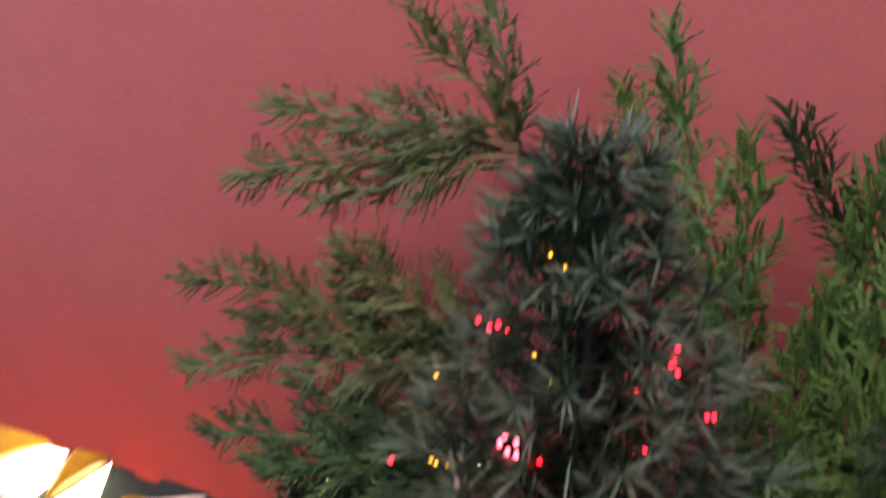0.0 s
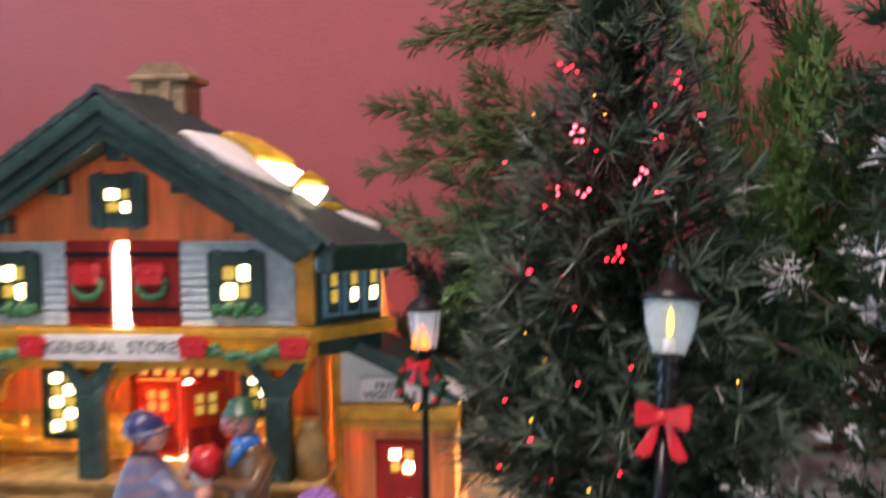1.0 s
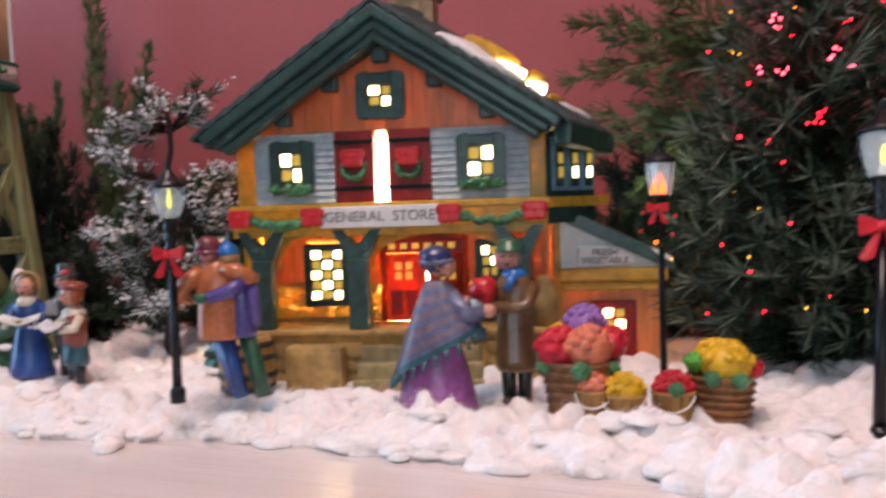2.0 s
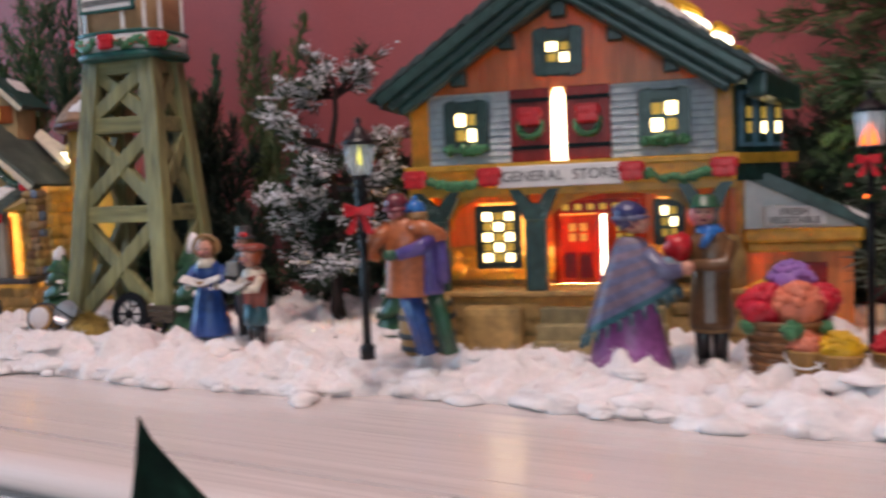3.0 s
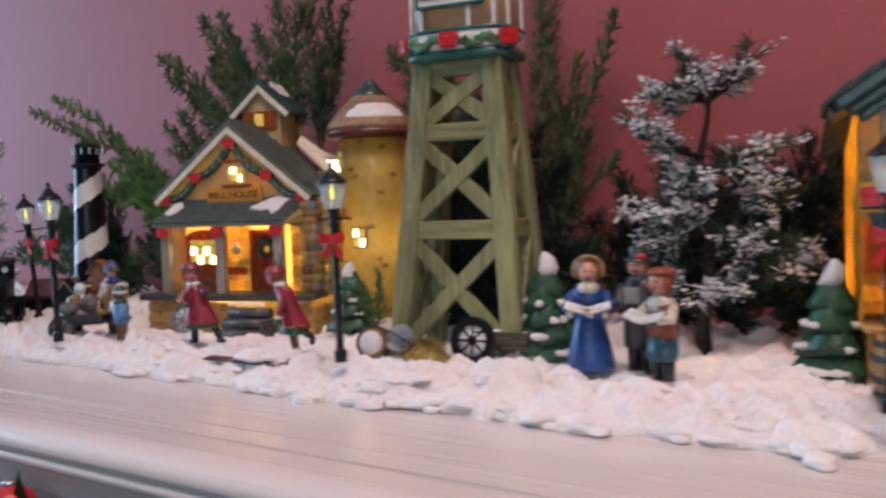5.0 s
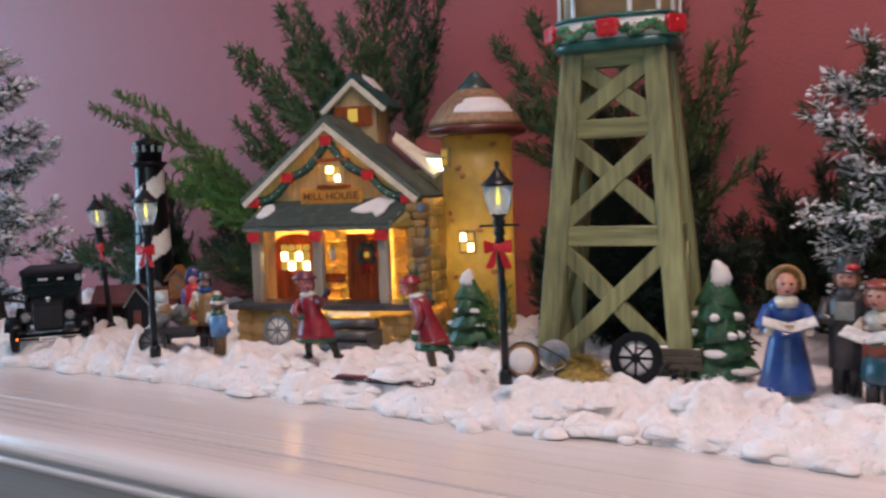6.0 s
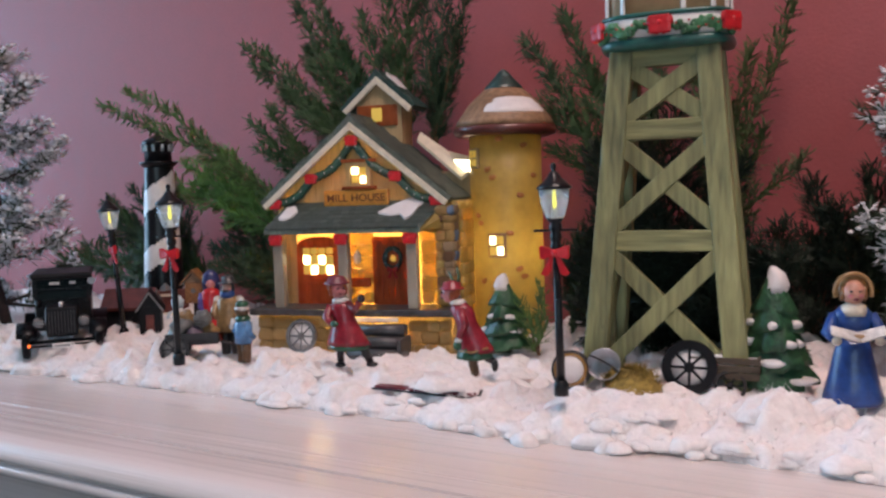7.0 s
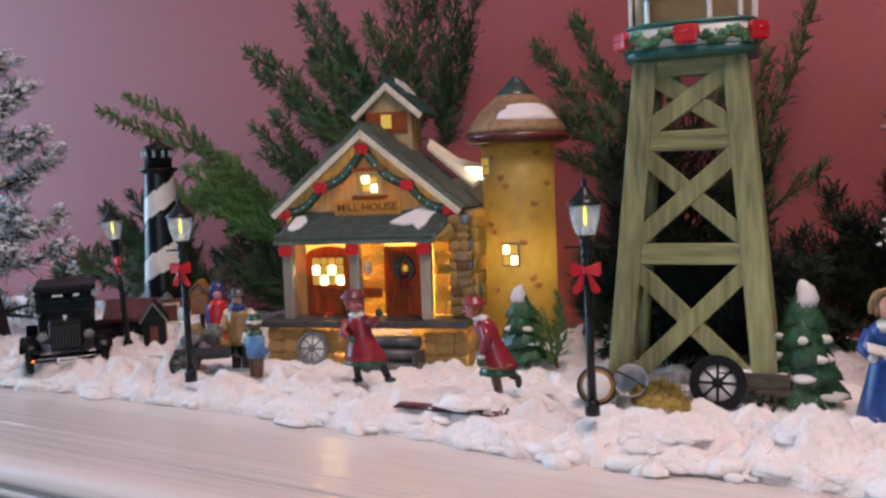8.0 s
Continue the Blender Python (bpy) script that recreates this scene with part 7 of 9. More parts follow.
# ---- snowy trees of twisted wire with flocked tips ----
def snowy_tree(place, height, spread, seed, label, white=1.0, tiers=8, tuft=0.010, first=0.10, green_mat="cedar_dark", clump=1.0, limbs=None):
    """Layered boughs on a twisted trunk, with ragged needle tufts and clumps of flock on their upper side; limbs (height, across, depth, rise) places them one by one."""
    tr = thing("snowy_tree", place, label, "tree", "flocked snowy trees")
    rng = random.Random(seed)
    pts = [Vector((0.003 * math.sin(i * 1.3 + seed), 0.003 * math.cos(i * 1.7), height * i / 10)) for i in range(11)]
    part("trunk", tube(mesh(), pts, [0.0046 * (1 - 0.075 * i) * (1 + 0.15 * math.sin(i * 2.2)) for i in range(11)], 7), M["bark"], tr, "dark twisted trunk")
    green, snow = mesh(), mesh()

    def bough(base, end, d, L):
        mid = base.lerp(end, 0.5) + Vector((0, 0, -L * 0.12))
        bm = mesh()
        tube(bm, [base, mid, end], [0.0019, 0.0012, 0.0006], 5)
        part("limb", bm, M["bark"], tr)
        for j in range(int(4 + L / 0.0026)):
            v = rng.uniform(0.22, 1.0) ** 0.8
            p = base.lerp(mid, v * 2) if v < 0.5 else mid.lerp(end, v * 2 - 1)
            p = p + Vector((rng.gauss(0, 0.0034), rng.gauss(0, 0.0034), rng.gauss(0, 0.0024)))
            dd = d + Vector((rng.gauss(0, 0.8), rng.gauss(0, 0.8), rng.gauss(0.1, 0.5)))
            needle_tuft(green, p, dd, tuft, 9, rng, 0, 1.0, 0.00042)
            if noise.noise(p * 55 + Vector((seed, 0, 0))) > 0.18 - 0.35 * white + rng.uniform(-0.2, 0.2):
                q = p + dd.normalized() * tuft * rng.uniform(0.3, 0.8) + Vector((0, 0, 0.0012))
                for _ in range(rng.randrange(3, 6)):
                    o = Vector((rng.gauss(0, 1), rng.gauss(0, 1), rng.gauss(0, 0.7))) * 0.0024
                    s = rng.uniform(0.0004, 0.0011) * clump
                    ball(snow, q + o, (s * rng.uniform(0.8, 2.0), s * rng.uniform(0.8, 1.6), s * 0.8), 0, 5, 4, 0.5, 900)
                needle_tuft(snow, p, dd, tuft * 1.0, 7, rng, 0, 0.9, 0.00042)
    if limbs:
        for z, across, depth, rise in limbs:
            d = Vector((across, depth, rise))
            base = Vector((0, 0, z))
            bough(base, base + d, d.normalized(), d.length)
            d2 = (Matrix.Rotation(rng.choice((-1, 1)) * rng.uniform(0.4, 0.9), 3, "Z") @ d) * rng.uniform(0.55, 0.8) + Vector((0, 0, rng.uniform(-0.006, 0.008)))
            bough(base + d * 0.2, base + d * 0.2 + d2, d2.normalized(), d2.length)
    else:
        for t in range(tiers):
            u = first + (0.97 - first) * (t + rng.uniform(-0.2, 0.2)) / tiers
            base = Vector((0, 0, height * u))
            ln = spread * (1.08 - 0.74 * u)
            for k in range(5):
                a = 2 * math.pi * (k / 5 + 0.37 * t) + rng.uniform(-0.35, 0.35)
                d = Vector((math.cos(a), math.sin(a) * 0.8, rng.uniform(-0.05, 0.30) + 0.35 * u))
                L = ln * rng.uniform(0.55, 1.12)
                bough(base, base + d * L + Vector((0, 0, L * 0.14)), d, L)
    part("foliage", green, M[green_mat], tr, "dark green needles")
    part("flocking", snow, M["flock"], tr, "white flocked snow on the tips")
    return tr


snowy_tree(pose(-0.326, 0.280, 0.002, 0, 0, 33) @ Matrix.Scale(0.97, 4), 0.172, 0.062, 3, "dark snowy tree with white flocked tips beside the store", 0.85, clump=1.2, limbs=[
    (0.155, -0.012, 0.000, 0.022), (0.150, -0.030, -0.004, 0.004), (0.148, 0.025, 0.000, 0.022), (0.152, -0.016, -0.008, 0.008), (0.118, -0.042, 0.000, 0.022), (0.112, -0.026, -0.010, -0.006),
    (0.112, 0.046, 0.004, 0.016), (0.108, 0.020, -0.020, 0.008), (0.104, -0.010, -0.026, 0.004), (0.100, -0.048, -0.006, -0.010), (0.098, 0.040, -0.010, 0.004), (0.092, 0.050, 0.006, 0.006), (0.088, -0.018, -0.024, 0.002),
    (0.078, -0.036, -0.008, -0.006), (0.074, 0.020, -0.026, 0.000), (0.064, -0.032, -0.012, -0.012), (0.062, 0.060, -0.004, 0.002), (0.056, 0.034, -0.016, -0.004), (0.050, 0.004, -0.030, -0.004), (0.040, -0.036, -0.010, 0.000), (0.060, 0.020, 0.020, 0.010), (0.100, -0.016, 0.020, 0.014)])
snowy_tree(pose(0.142, 0.300, 0.015), 0.215, 0.066, 5, "tall dark tree flecked with white flock", -0.35, 11, clump=0.8)
snowy_tree(pose(-1.000, 0.215, 0.008), 0.245, 0.085, 8, "tall snowy tree heavily flocked white beside the car", 1.6, 7, 0.013, clump=1.9)


# ---- small glazed pines ----
def glazed_pine(place, h, r, seed, label, tiers=4):
    tr = thing("glazed_pine", place, label, "tree", "small glazed pines")
    rng = random.Random(seed)
    part("trunk", tube(mesh(), [(0, 0, 0), (0, 0, h * 0.25)], [r * 0.25, r * 0.2], 8), M["bark"], tr)
    for t in range(tiers):
        z0 = h * (0.06 + 0.72 * t / tiers)
        z1 = z0 + h * (0.46 if t < tiers - 1 else 0.36)
        rr = r * (1 - 0.56 * t / tiers)
        bm = mesh()
        n = 22
        rings = []
        for f, q in ((0.0, 0.55), (0.02, 1.0), (0.14, 0.97), (0.42, 0.68), (0.75, 0.36), (1.0, 0.10)):
            ring = []
            for k in range(n):
                a = 2 * math.pi * k / n
                w = 1 + 0.15 * math.cos(a * 11) * (1 - f) + 0.10 * math.sin(a * 3 + t * 2 + seed)
                ring.append(bm.verts.new((rr * q * w * math.cos(a), rr * q * w * math.sin(a), z0 + (z1 - z0) * f + 0.12 * rr * math.sin(a * 2 + t + seed) * (1 - f))))
            rings.append(ring)
        for a, b in zip(rings, rings[1:]):
            for k in range(n):
                f = bm.faces.new((a[k], a[(k + 1) % n], b[(k + 1) % n], b[k]))
                f.smooth = True
        bm.faces.new(rings[0][::-1]), bm.faces.new(rings[-1])
        part("tier", bm, M["pine"], tr, "glazed dark green tier")
        if t < tiers - 1:
            for _ in range(3):
                a = rng.uniform(-3.0, 0.3)
                q = rr * 0.86
                part("snow_patch", ball(mesh(), (q * math.cos(a), q * math.sin(a), z0 + h * 0.065), (rr * 0.34, rr * 0.24, h * 0.035), 0, 10, 6, 0.3, 260), M["snow"], tr)
    bm = lathe(mesh(), [(r * 0.34, h * 0.80), (r * 0.33, h * 0.86), (r * 0.24, h * 0.95), (r * 0.10, h * 1.0), (0.0002, h * 1.01)], 14, (0.0, 0, 0))
    for v in bm.verts:
        v.co.x += r * 0.12 * math.sin(v.co.z * 260)
    part("snow_cap", bm, M["snow"], tr, "white snow cap")


glazed_pine(pose(-0.399, 0.232, 0.007), 0.061, 0.0170, 1, "glazed green pine with snow cap beside the tower", 5)
glazed_pine(pose(-0.560, 0.262, 0.010), 0.048, 0.0150, 2, "small glazed green pine beside the silo")
glazed_pine(pose(-0.503, 0.285, 0.008), 0.052, 0.0150, 6, "small glazed green pine behind the tower")
glazed_pine(pose(-0.2560, 0.241, 0.007), 0.058, 0.0165, 3, "glazed green pine with snowy tiers beside the barrel")
cedar("cedar_sprig", (-0.5380, 0.262, 0.010), [(-0.5330, 0.258, 0.046), (-0.5430, 0.256, 0.038)], 0.012, 51, "cedar", "small green cedar sprig in the snow")

# ---- painted figurines: each one plain shape ----
SHADES = dict(skin=(0.56, 0.27, 0.19), hair=(0.20, 0.09, 0.03), red_hair=(0.33, 0.07, 0.02), blue=(0.02, 0.07, 0.27), light_blue=(0.10, 0.24, 0.46), cream=(0.70, 0.62, 0.50),
              white=(0.75, 0.73, 0.70), rust=(0.26, 0.055, 0.035), green=(0.02, 0.09, 0.045), dark=(0.015, 0.015, 0.018), charcoal=(0.04, 0.04, 0.045), crimson=(0.28, 0.015, 0.03), mauve=(0.33, 0.10, 0.32),
              slate=(0.13, 0.14, 0.24), navy=(0.025, 0.03, 0.12), brown=(0.15, 0.075, 0.03), tan=(0.34, 0.20, 0.08), orange=(0.50, 0.15, 0.055), denim=(0.015, 0.06, 0.24), violet=(0.10, 0.07, 0.28),
              scarlet=(0.55, 0.012, 0.02), pink=(0.55, 0.19, 0.19), teal=(0.03, 0.11, 0.14), grey=(0.17, 0.17, 0.16), wine=(0.16, 0.025, 0.04), plum=(0.20, 0.15, 0.20), azure=(0.02, 0.16, 0.50), stone=(0.26, 0.25, 0.23))
SHADE_KEYS = list(SHADES)
FIG_MATS = [paint("figurine_" + k, c, 0.34, 0.28, 330, 0.45, coat=0.25) for k, c in SHADES.items()]


class Figure:
    """One painted resin figure, gathered in a single mesh. Front towards -y."""

    def __init__(self):
        self.bm = mesh()

    def body(self, prof, col, x=0.0, y=0.0, sy=0.8, seg=16, ripple=0.0, lean=(0, 0)):
        n0 = len(self.bm.verts)
        lathe(self.bm, prof, seg, (x, y, 0), SHADE_KEYS.index(col), 1.0, sy)
        self.bm.verts.ensure_lookup_table()
        z0 = prof[0][1]
        for v in self.bm.verts[n0:]:
            a = math.atan2(v.co.y - y, v.co.x - x)
            k = 1 + ripple * math.cos(a * 7 + v.co.z * 60)
            v.co.x, v.co.y = x + (v.co.x - x) * k, y + (v.co.y - y) * k
            v.co.x += lean[0] * (v.co.z - z0)
            v.co.y += lean[1] * (v.co.z - z0)
        return self

    def limb(self, pts, radii, col):
        tube(self.bm, pts, radii, 8, SHADE_KEYS.index(col))
        return self

    def blob(self, c, r, col, lump=0.0):
        ball(self.bm, c, r, SHADE_KEYS.index(col), 12, 8, lump, 420)
        return self

    def head(self, x, y, z, r, hair="hair", turn=0.0, pale="skin"):
        """A head with hair behind, brow, nose, cheeks, eyes and mouth; turn swings the face about the upright."""
        c, sn = math.cos(math.radians(turn)), math.sin(math.radians(turn))

        def at(u, v, w):
            return (x + (u * c - v * sn) * r, y + (u * sn + v * c) * r, z + w * r)
        self.blob((x, y, z), (r * 0.84, r * 0.88, r), pale)
        self.blob(at(0, 0.34, 0.22), (r * 0.98, r * 0.86, r * 0.94), hair, 0.16)
        for s in (-1, 1):
            self.blob(at(s * 0.80, 0.02, -0.12), (r * 0.26, r * 0.42, r * 0.62), hair, 0.2)
            self.blob(at(s * 0.32, -0.80, 0.16), (r * 0.13, r * 0.10, r * 0.09), "dark")
            self.blob(at(s * 0.36, -0.72, -0.20), (r * 0.22, r * 0.16, r * 0.18), "pink")
        self.blob(at(0, -0.90, -0.06), (r * 0.13, r * 0.18, r * 0.17), pale)
        self.blob(at(0, -0.80, -0.46), (r * 0.20, r * 0.12, r * 0.12), "wine")
        return self

    def slab(self, x0, x1, y0, y1, z0, z1, col, bev=0.0006, m=None):
        box(self.bm, x0, x1, y0, y1, z0, z1, SHADE_KEYS.index(col), bev, m)
        return self

    def done(self, m, label, name="figurine", group="painted figurines in the snow"):
        ob = new(name, finish(self.bm, FIG_MATS, name))
        ob.matrix_world = m
        return tagged(ob, label, "figurine", group)


def caroller_lady():
    f = Figure()
    f.body([(0.0118, 0), (0.0122, 0.002), (0.0100, 0.012), (0.0074, 0.024), (0.0060, 0.028)], "blue", sy=0.85, ripple=0.05)
    f.body([(0.0062, 0.027), (0.0074, 0.034), (0.0082, 0.039), (0.0050, 0.0425)], "blue", sy=0.72)
    f.body([(0.0062, 0.0385), (0.0050, 0.0425), (0.0022, 0.0445)], "cream", y=-0.0012, sy=0.85)
    for s in (-1, 1):
        f.limb([(s * 0.0072, 0, 0.0385), (s * 0.0108, -0.003, 0.0310), (s * 0.0085, -0.0082, 0.0285)], [0.0026, 0.0028, 0.0022], "blue")
        f.blob((s * 0.0085, -0.0090, 0.0285), 0.0021, "cream")
        f.slab(-0.0058, 0.0058, -0.0032, 0.0032, -0.0005, 0.0005, "white", 0.0003, Matrix.Translation((s * 0.0055, -0.0105, 0.0318)) @ pose(0, 0, 0, 28, s * -16, 0))
    f.blob((0, -0.0098, 0.0298), (0.0052, 0.0024, 0.0018), "tan")
    f.head(0, -0.0012, 0.0482, 0.0056, "hair")
    # straw bonnet: a brim that frames the face, a crown behind
    brim = [(0.0074 * math.cos(t), -0.0012 + 0.0008 * math.sin(2 * t), 0.0490 + 0.0074 * math.sin(t)) for t in [math.pi * (-0.12 + 1.24 * i / 14) for i in range(15)]]
    f.limb(brim, [0.0010] * 15, "tan")
    f.blob((0, 0.0030, 0.0500), (0.0068, 0.0054, 0.0064), "tan", 0.08)
    return f.done(pose(-0.3615, 0.2040, 0.0120, 0, 0, 20), "singing lady figurine in blue dress with open songbook")


def caroller_boy():
    f = Figure()
    for s in (-1, 1):
        f.limb([(s * 0.0030, 0, 0.0), (s * 0.0030, 0, 0.010)], [0.0026, 0.0030], "dark")
    f.body([(0.0064, 0.008), (0.0070, 0.010), (0.0062, 0.018)], "teal", sy=0.8, ripple=0.05)
    f.body([(0.0064, 0.0165), (0.0068, 0.024), (0.0070, 0.030), (0.0042, 0.034)], "rust", sy=0.75)
    f.body([(0.0066, 0.0275), (0.0058, 0.0325), (0.0026, 0.0350)], "cream", sy=0.85)
    for s in (-1, 1):
        f.limb([(s * 0.0060, 0, 0.030), (s * 0.0082, -0.004, 0.0255), (s * 0.0045, -0.0090, 0.0250)], [0.0022, 0.0023, 0.0017], "cream")
        f.slab(-0.0046, 0.0046, -0.003, 0.003, -0.0005, 0.0005, "white", 0.0003, Matrix.Translation((s * 0.0045, -0.0105, 0.0265)) @ pose(0, 0, 0, 28, s * -14, 0))
    f.blob((0.002, -0.0095, 0.0245), (0.0035, 0.002, 0.0018), "green")
    f.head(0, -0.001, 0.0392, 0.0052, "red_hair")
    f.blob((0, 0.0004, 0.0434), (0.0062, 0.0060, 0.0022), "rust", 0.1)
    return f.done(pose(-0.3220, 0.1965, 0.0115, 0, 0, -20) @ Matrix.Scale(1.16, 4), "singing boy figurine in rust vest with songbook")


def caroller_man():
    f = Figure()
    for s in (-1, 1):
        f.limb([(s * 0.0030, 0, 0.0), (s * 0.0030, 0, 0.020)], [0.0028, 0.0034], "dark")
    f.body([(0.0076, 0.012), (0.0074, 0.026), (0.0082, 0.040), (0.0046, 0.0445)], "charcoal", sy=0.72)
    f.body([(0.0042, 0.0400), (0.0036, 0.0445), (0.0022, 0.0455)], "charcoal", y=-0.0022)
    for s in (-1, 1):
        f.limb([(s * 0.0074, 0, 0.040), (s * 0.0094, -0.003, 0.0330), (s * 0.0050, -0.0080, 0.0320)], [0.0026, 0.0026, 0.0020], "charcoal")
    f.slab(-0.0034, 0.0040, -0.0110, -0.0102, 0.0330, 0.0405, "stone")
    f.head(0, -0.001, 0.0490, 0.0050, "hair")
    f.blob((0, -0.0046, 0.0472), (0.0022, 0.0010, 0.0008), "hair")
    f.body([(0.0062, 0.0515), (0.0062, 0.0522), (0.0044, 0.0526), (0.0042, 0.0575), (0.0040, 0.0580)], "charcoal", sy=0.95)
    f.blob((0.0022, -0.0030, 0.0535), (0.0028, 0.0018, 0.0016), "scarlet")
    return f.done(pose(-0.3365, 0.2070, 0.0115, 0, 0, 0) @ Matrix.Scale(1.06, 4), "singing man figurine in charcoal coat and top hat")


def shawl_woman():
    f = Figure()
    f.body([(0.0158, 0), (0.0166, 0.0015), (0.0150, 0.010), (0.0112, 0.026), (0.0070, 0.038)], "mauve", x=-0.001, sy=0.85, ripple=0.04)
    f.body([(0.0142, -0.003), (0.0138, 0.001), (0.0120, 0.002)], "wine", x=-0.001, sy=0.9)
    # striped shawl: slanting bands that hang lower behind
    rows, n = 22, 26
    ring = []
    for i in range(rows + 1):
        u = i / rows
        row = []
        for k in range(n):
            a = 2 * math.pi * k / n
            sag = 0.5 - 0.5 * math.cos(a)
            z = 0.0545 - u * (0.0200 + 0.0205 * sag)
            r = 0.0040 + 0.0112 * u ** 0.75 + 0.0006 * math.sin(a * 5)
            row.append(f.bm.verts.new((r * math.cos(a) - 0.0045 * u * sag + 0.0035 * u * (1 - sag), r * 0.86 * math.sin(a) - 0.0012, z)))
        ring.append(row)
    for i in range(rows):
        for k in range(n):
            q = f.bm.faces.new((ring[i][k], ring[i + 1][k], ring[i + 1][(k + 1) % n], ring[i][(k + 1) % n]))
            q.smooth = True
            q.material_index = SHADE_KEYS.index("teal" if i > rows - 3 else "slate" if (i // 2) % 2 else "plum")
    for k in range(n):
        p = ring[rows][k].co.copy()
        d = Vector((p.x, p.y, 0)).normalized() * 0.0012
        f.limb([p, p + d + Vector((0, 0, -0.0046))], [0.0010, 0.0005], "teal")
    f.limb([(0.0060, -0.003, 0.0480), (0.0130, -0.0045, 0.0400), (0.0200, -0.003, 0.0410)], [0.0044, 0.0042, 0.0028], "slate")
    f.blob((0.0222, -0.003, 0.0420), 0.0030, "skin")
    f.head(0.0016, 0.0, 0.0610, 0.0056, "navy")
    f.blob((0.0000, 0.0, 0.0632), (0.0070, 0.0066, 0.0058), "navy", 0.2)
    f.blob((0.0050, -0.0006, 0.0600), (0.0032, 0.0042, 0.0044), "skin")
    f.body([(0.0068, 0.0612), (0.0080, 0.0622), (0.0064, 0.0634)], "slate", x=0.0004, sy=0.95)
    return f.done(pose(-0.1180, 0.1990, 0.0085, 0, 0, 10) @ Matrix.Scale(1.05, 4), "woman figurine in mauve skirt, striped shawl and bonnet")


def flower_man():
    f = Figure()
    for s in (-1, 1):
        f.limb([(s * 0.0034, 0, 0.0), (s * 0.0036, 0, 0.020)], [0.0030, 0.0036], "dark")
        f.blob((s * 0.0034, -0.002, 0.0010), (0.0030, 0.0044, 0.0018), "dark")
    f.body([(0.0086, 0.0150), (0.0092, 0.018), (0.0080, 0.034), (0.0092, 0.050), (0.0050, 0.0560)], "brown", sy=0.75, ripple=0.02)
    f.body([(0.0080, 0.0135), (0.0082, 0.0160), (0.0070, 0.0165)], "tan", sy=0.75)
    f.slab(-0.0022, 0.0018, -0.0076, -0.0060, 0.018, 0.040, "stone", 0.0006)
    f.limb([(-0.0080, 0, 0.0500), (-0.0110, -0.003, 0.0420), (-0.0185, -0.004, 0.0430)], [0.0034, 0.0032, 0.0024], "brown")
    f.limb([(0.0080, -0.001, 0.0500), (0.0060, -0.0085, 0.0420), (-0.0090, -0.0085, 0.0420)], [0.0034, 0.0032, 0.0024], "brown")
    f.blob((-0.0205, -0.004, 0.0440), 0.0028, "skin")
    f.blob((-0.0140, -0.006, 0.0430), (0.0046, 0.0030, 0.0036), "white", 0.3)
    f.blob((-0.0125, -0.007, 0.0495), (0.0062, 0.0050, 0.0058), "scarlet", 0.35)
    f.body([(0.0052, 0.0530), (0.0056, 0.0555), (0.0040, 0.0580)], "azure", sy=0.9)
    f.limb([(0.0010, -0.006, 0.0555), (-0.0030, -0.0078, 0.0490)], [0.0022, 0.0014], "azure")
    f.head(-0.0022, -0.0005, 0.0625, 0.0056, "grey")
    f.blob((-0.0056, -0.0005, 0.0620), (0.0030, 0.0044, 0.0046), "pink")
    f.body([(0.0060, 0.0650), (0.0070, 0.0656), (0.0054, 0.0662), (0.0046, 0.0695), (0.0030, 0.0705)], "green", x=-0.0018, sy=0.95)
    return f.done(pose(-0.0895, 0.2200, 0.0095, 0, 0, 10) @ Matrix.Scale(1.03, 4), "man figurine in brown coat holding red flowers")


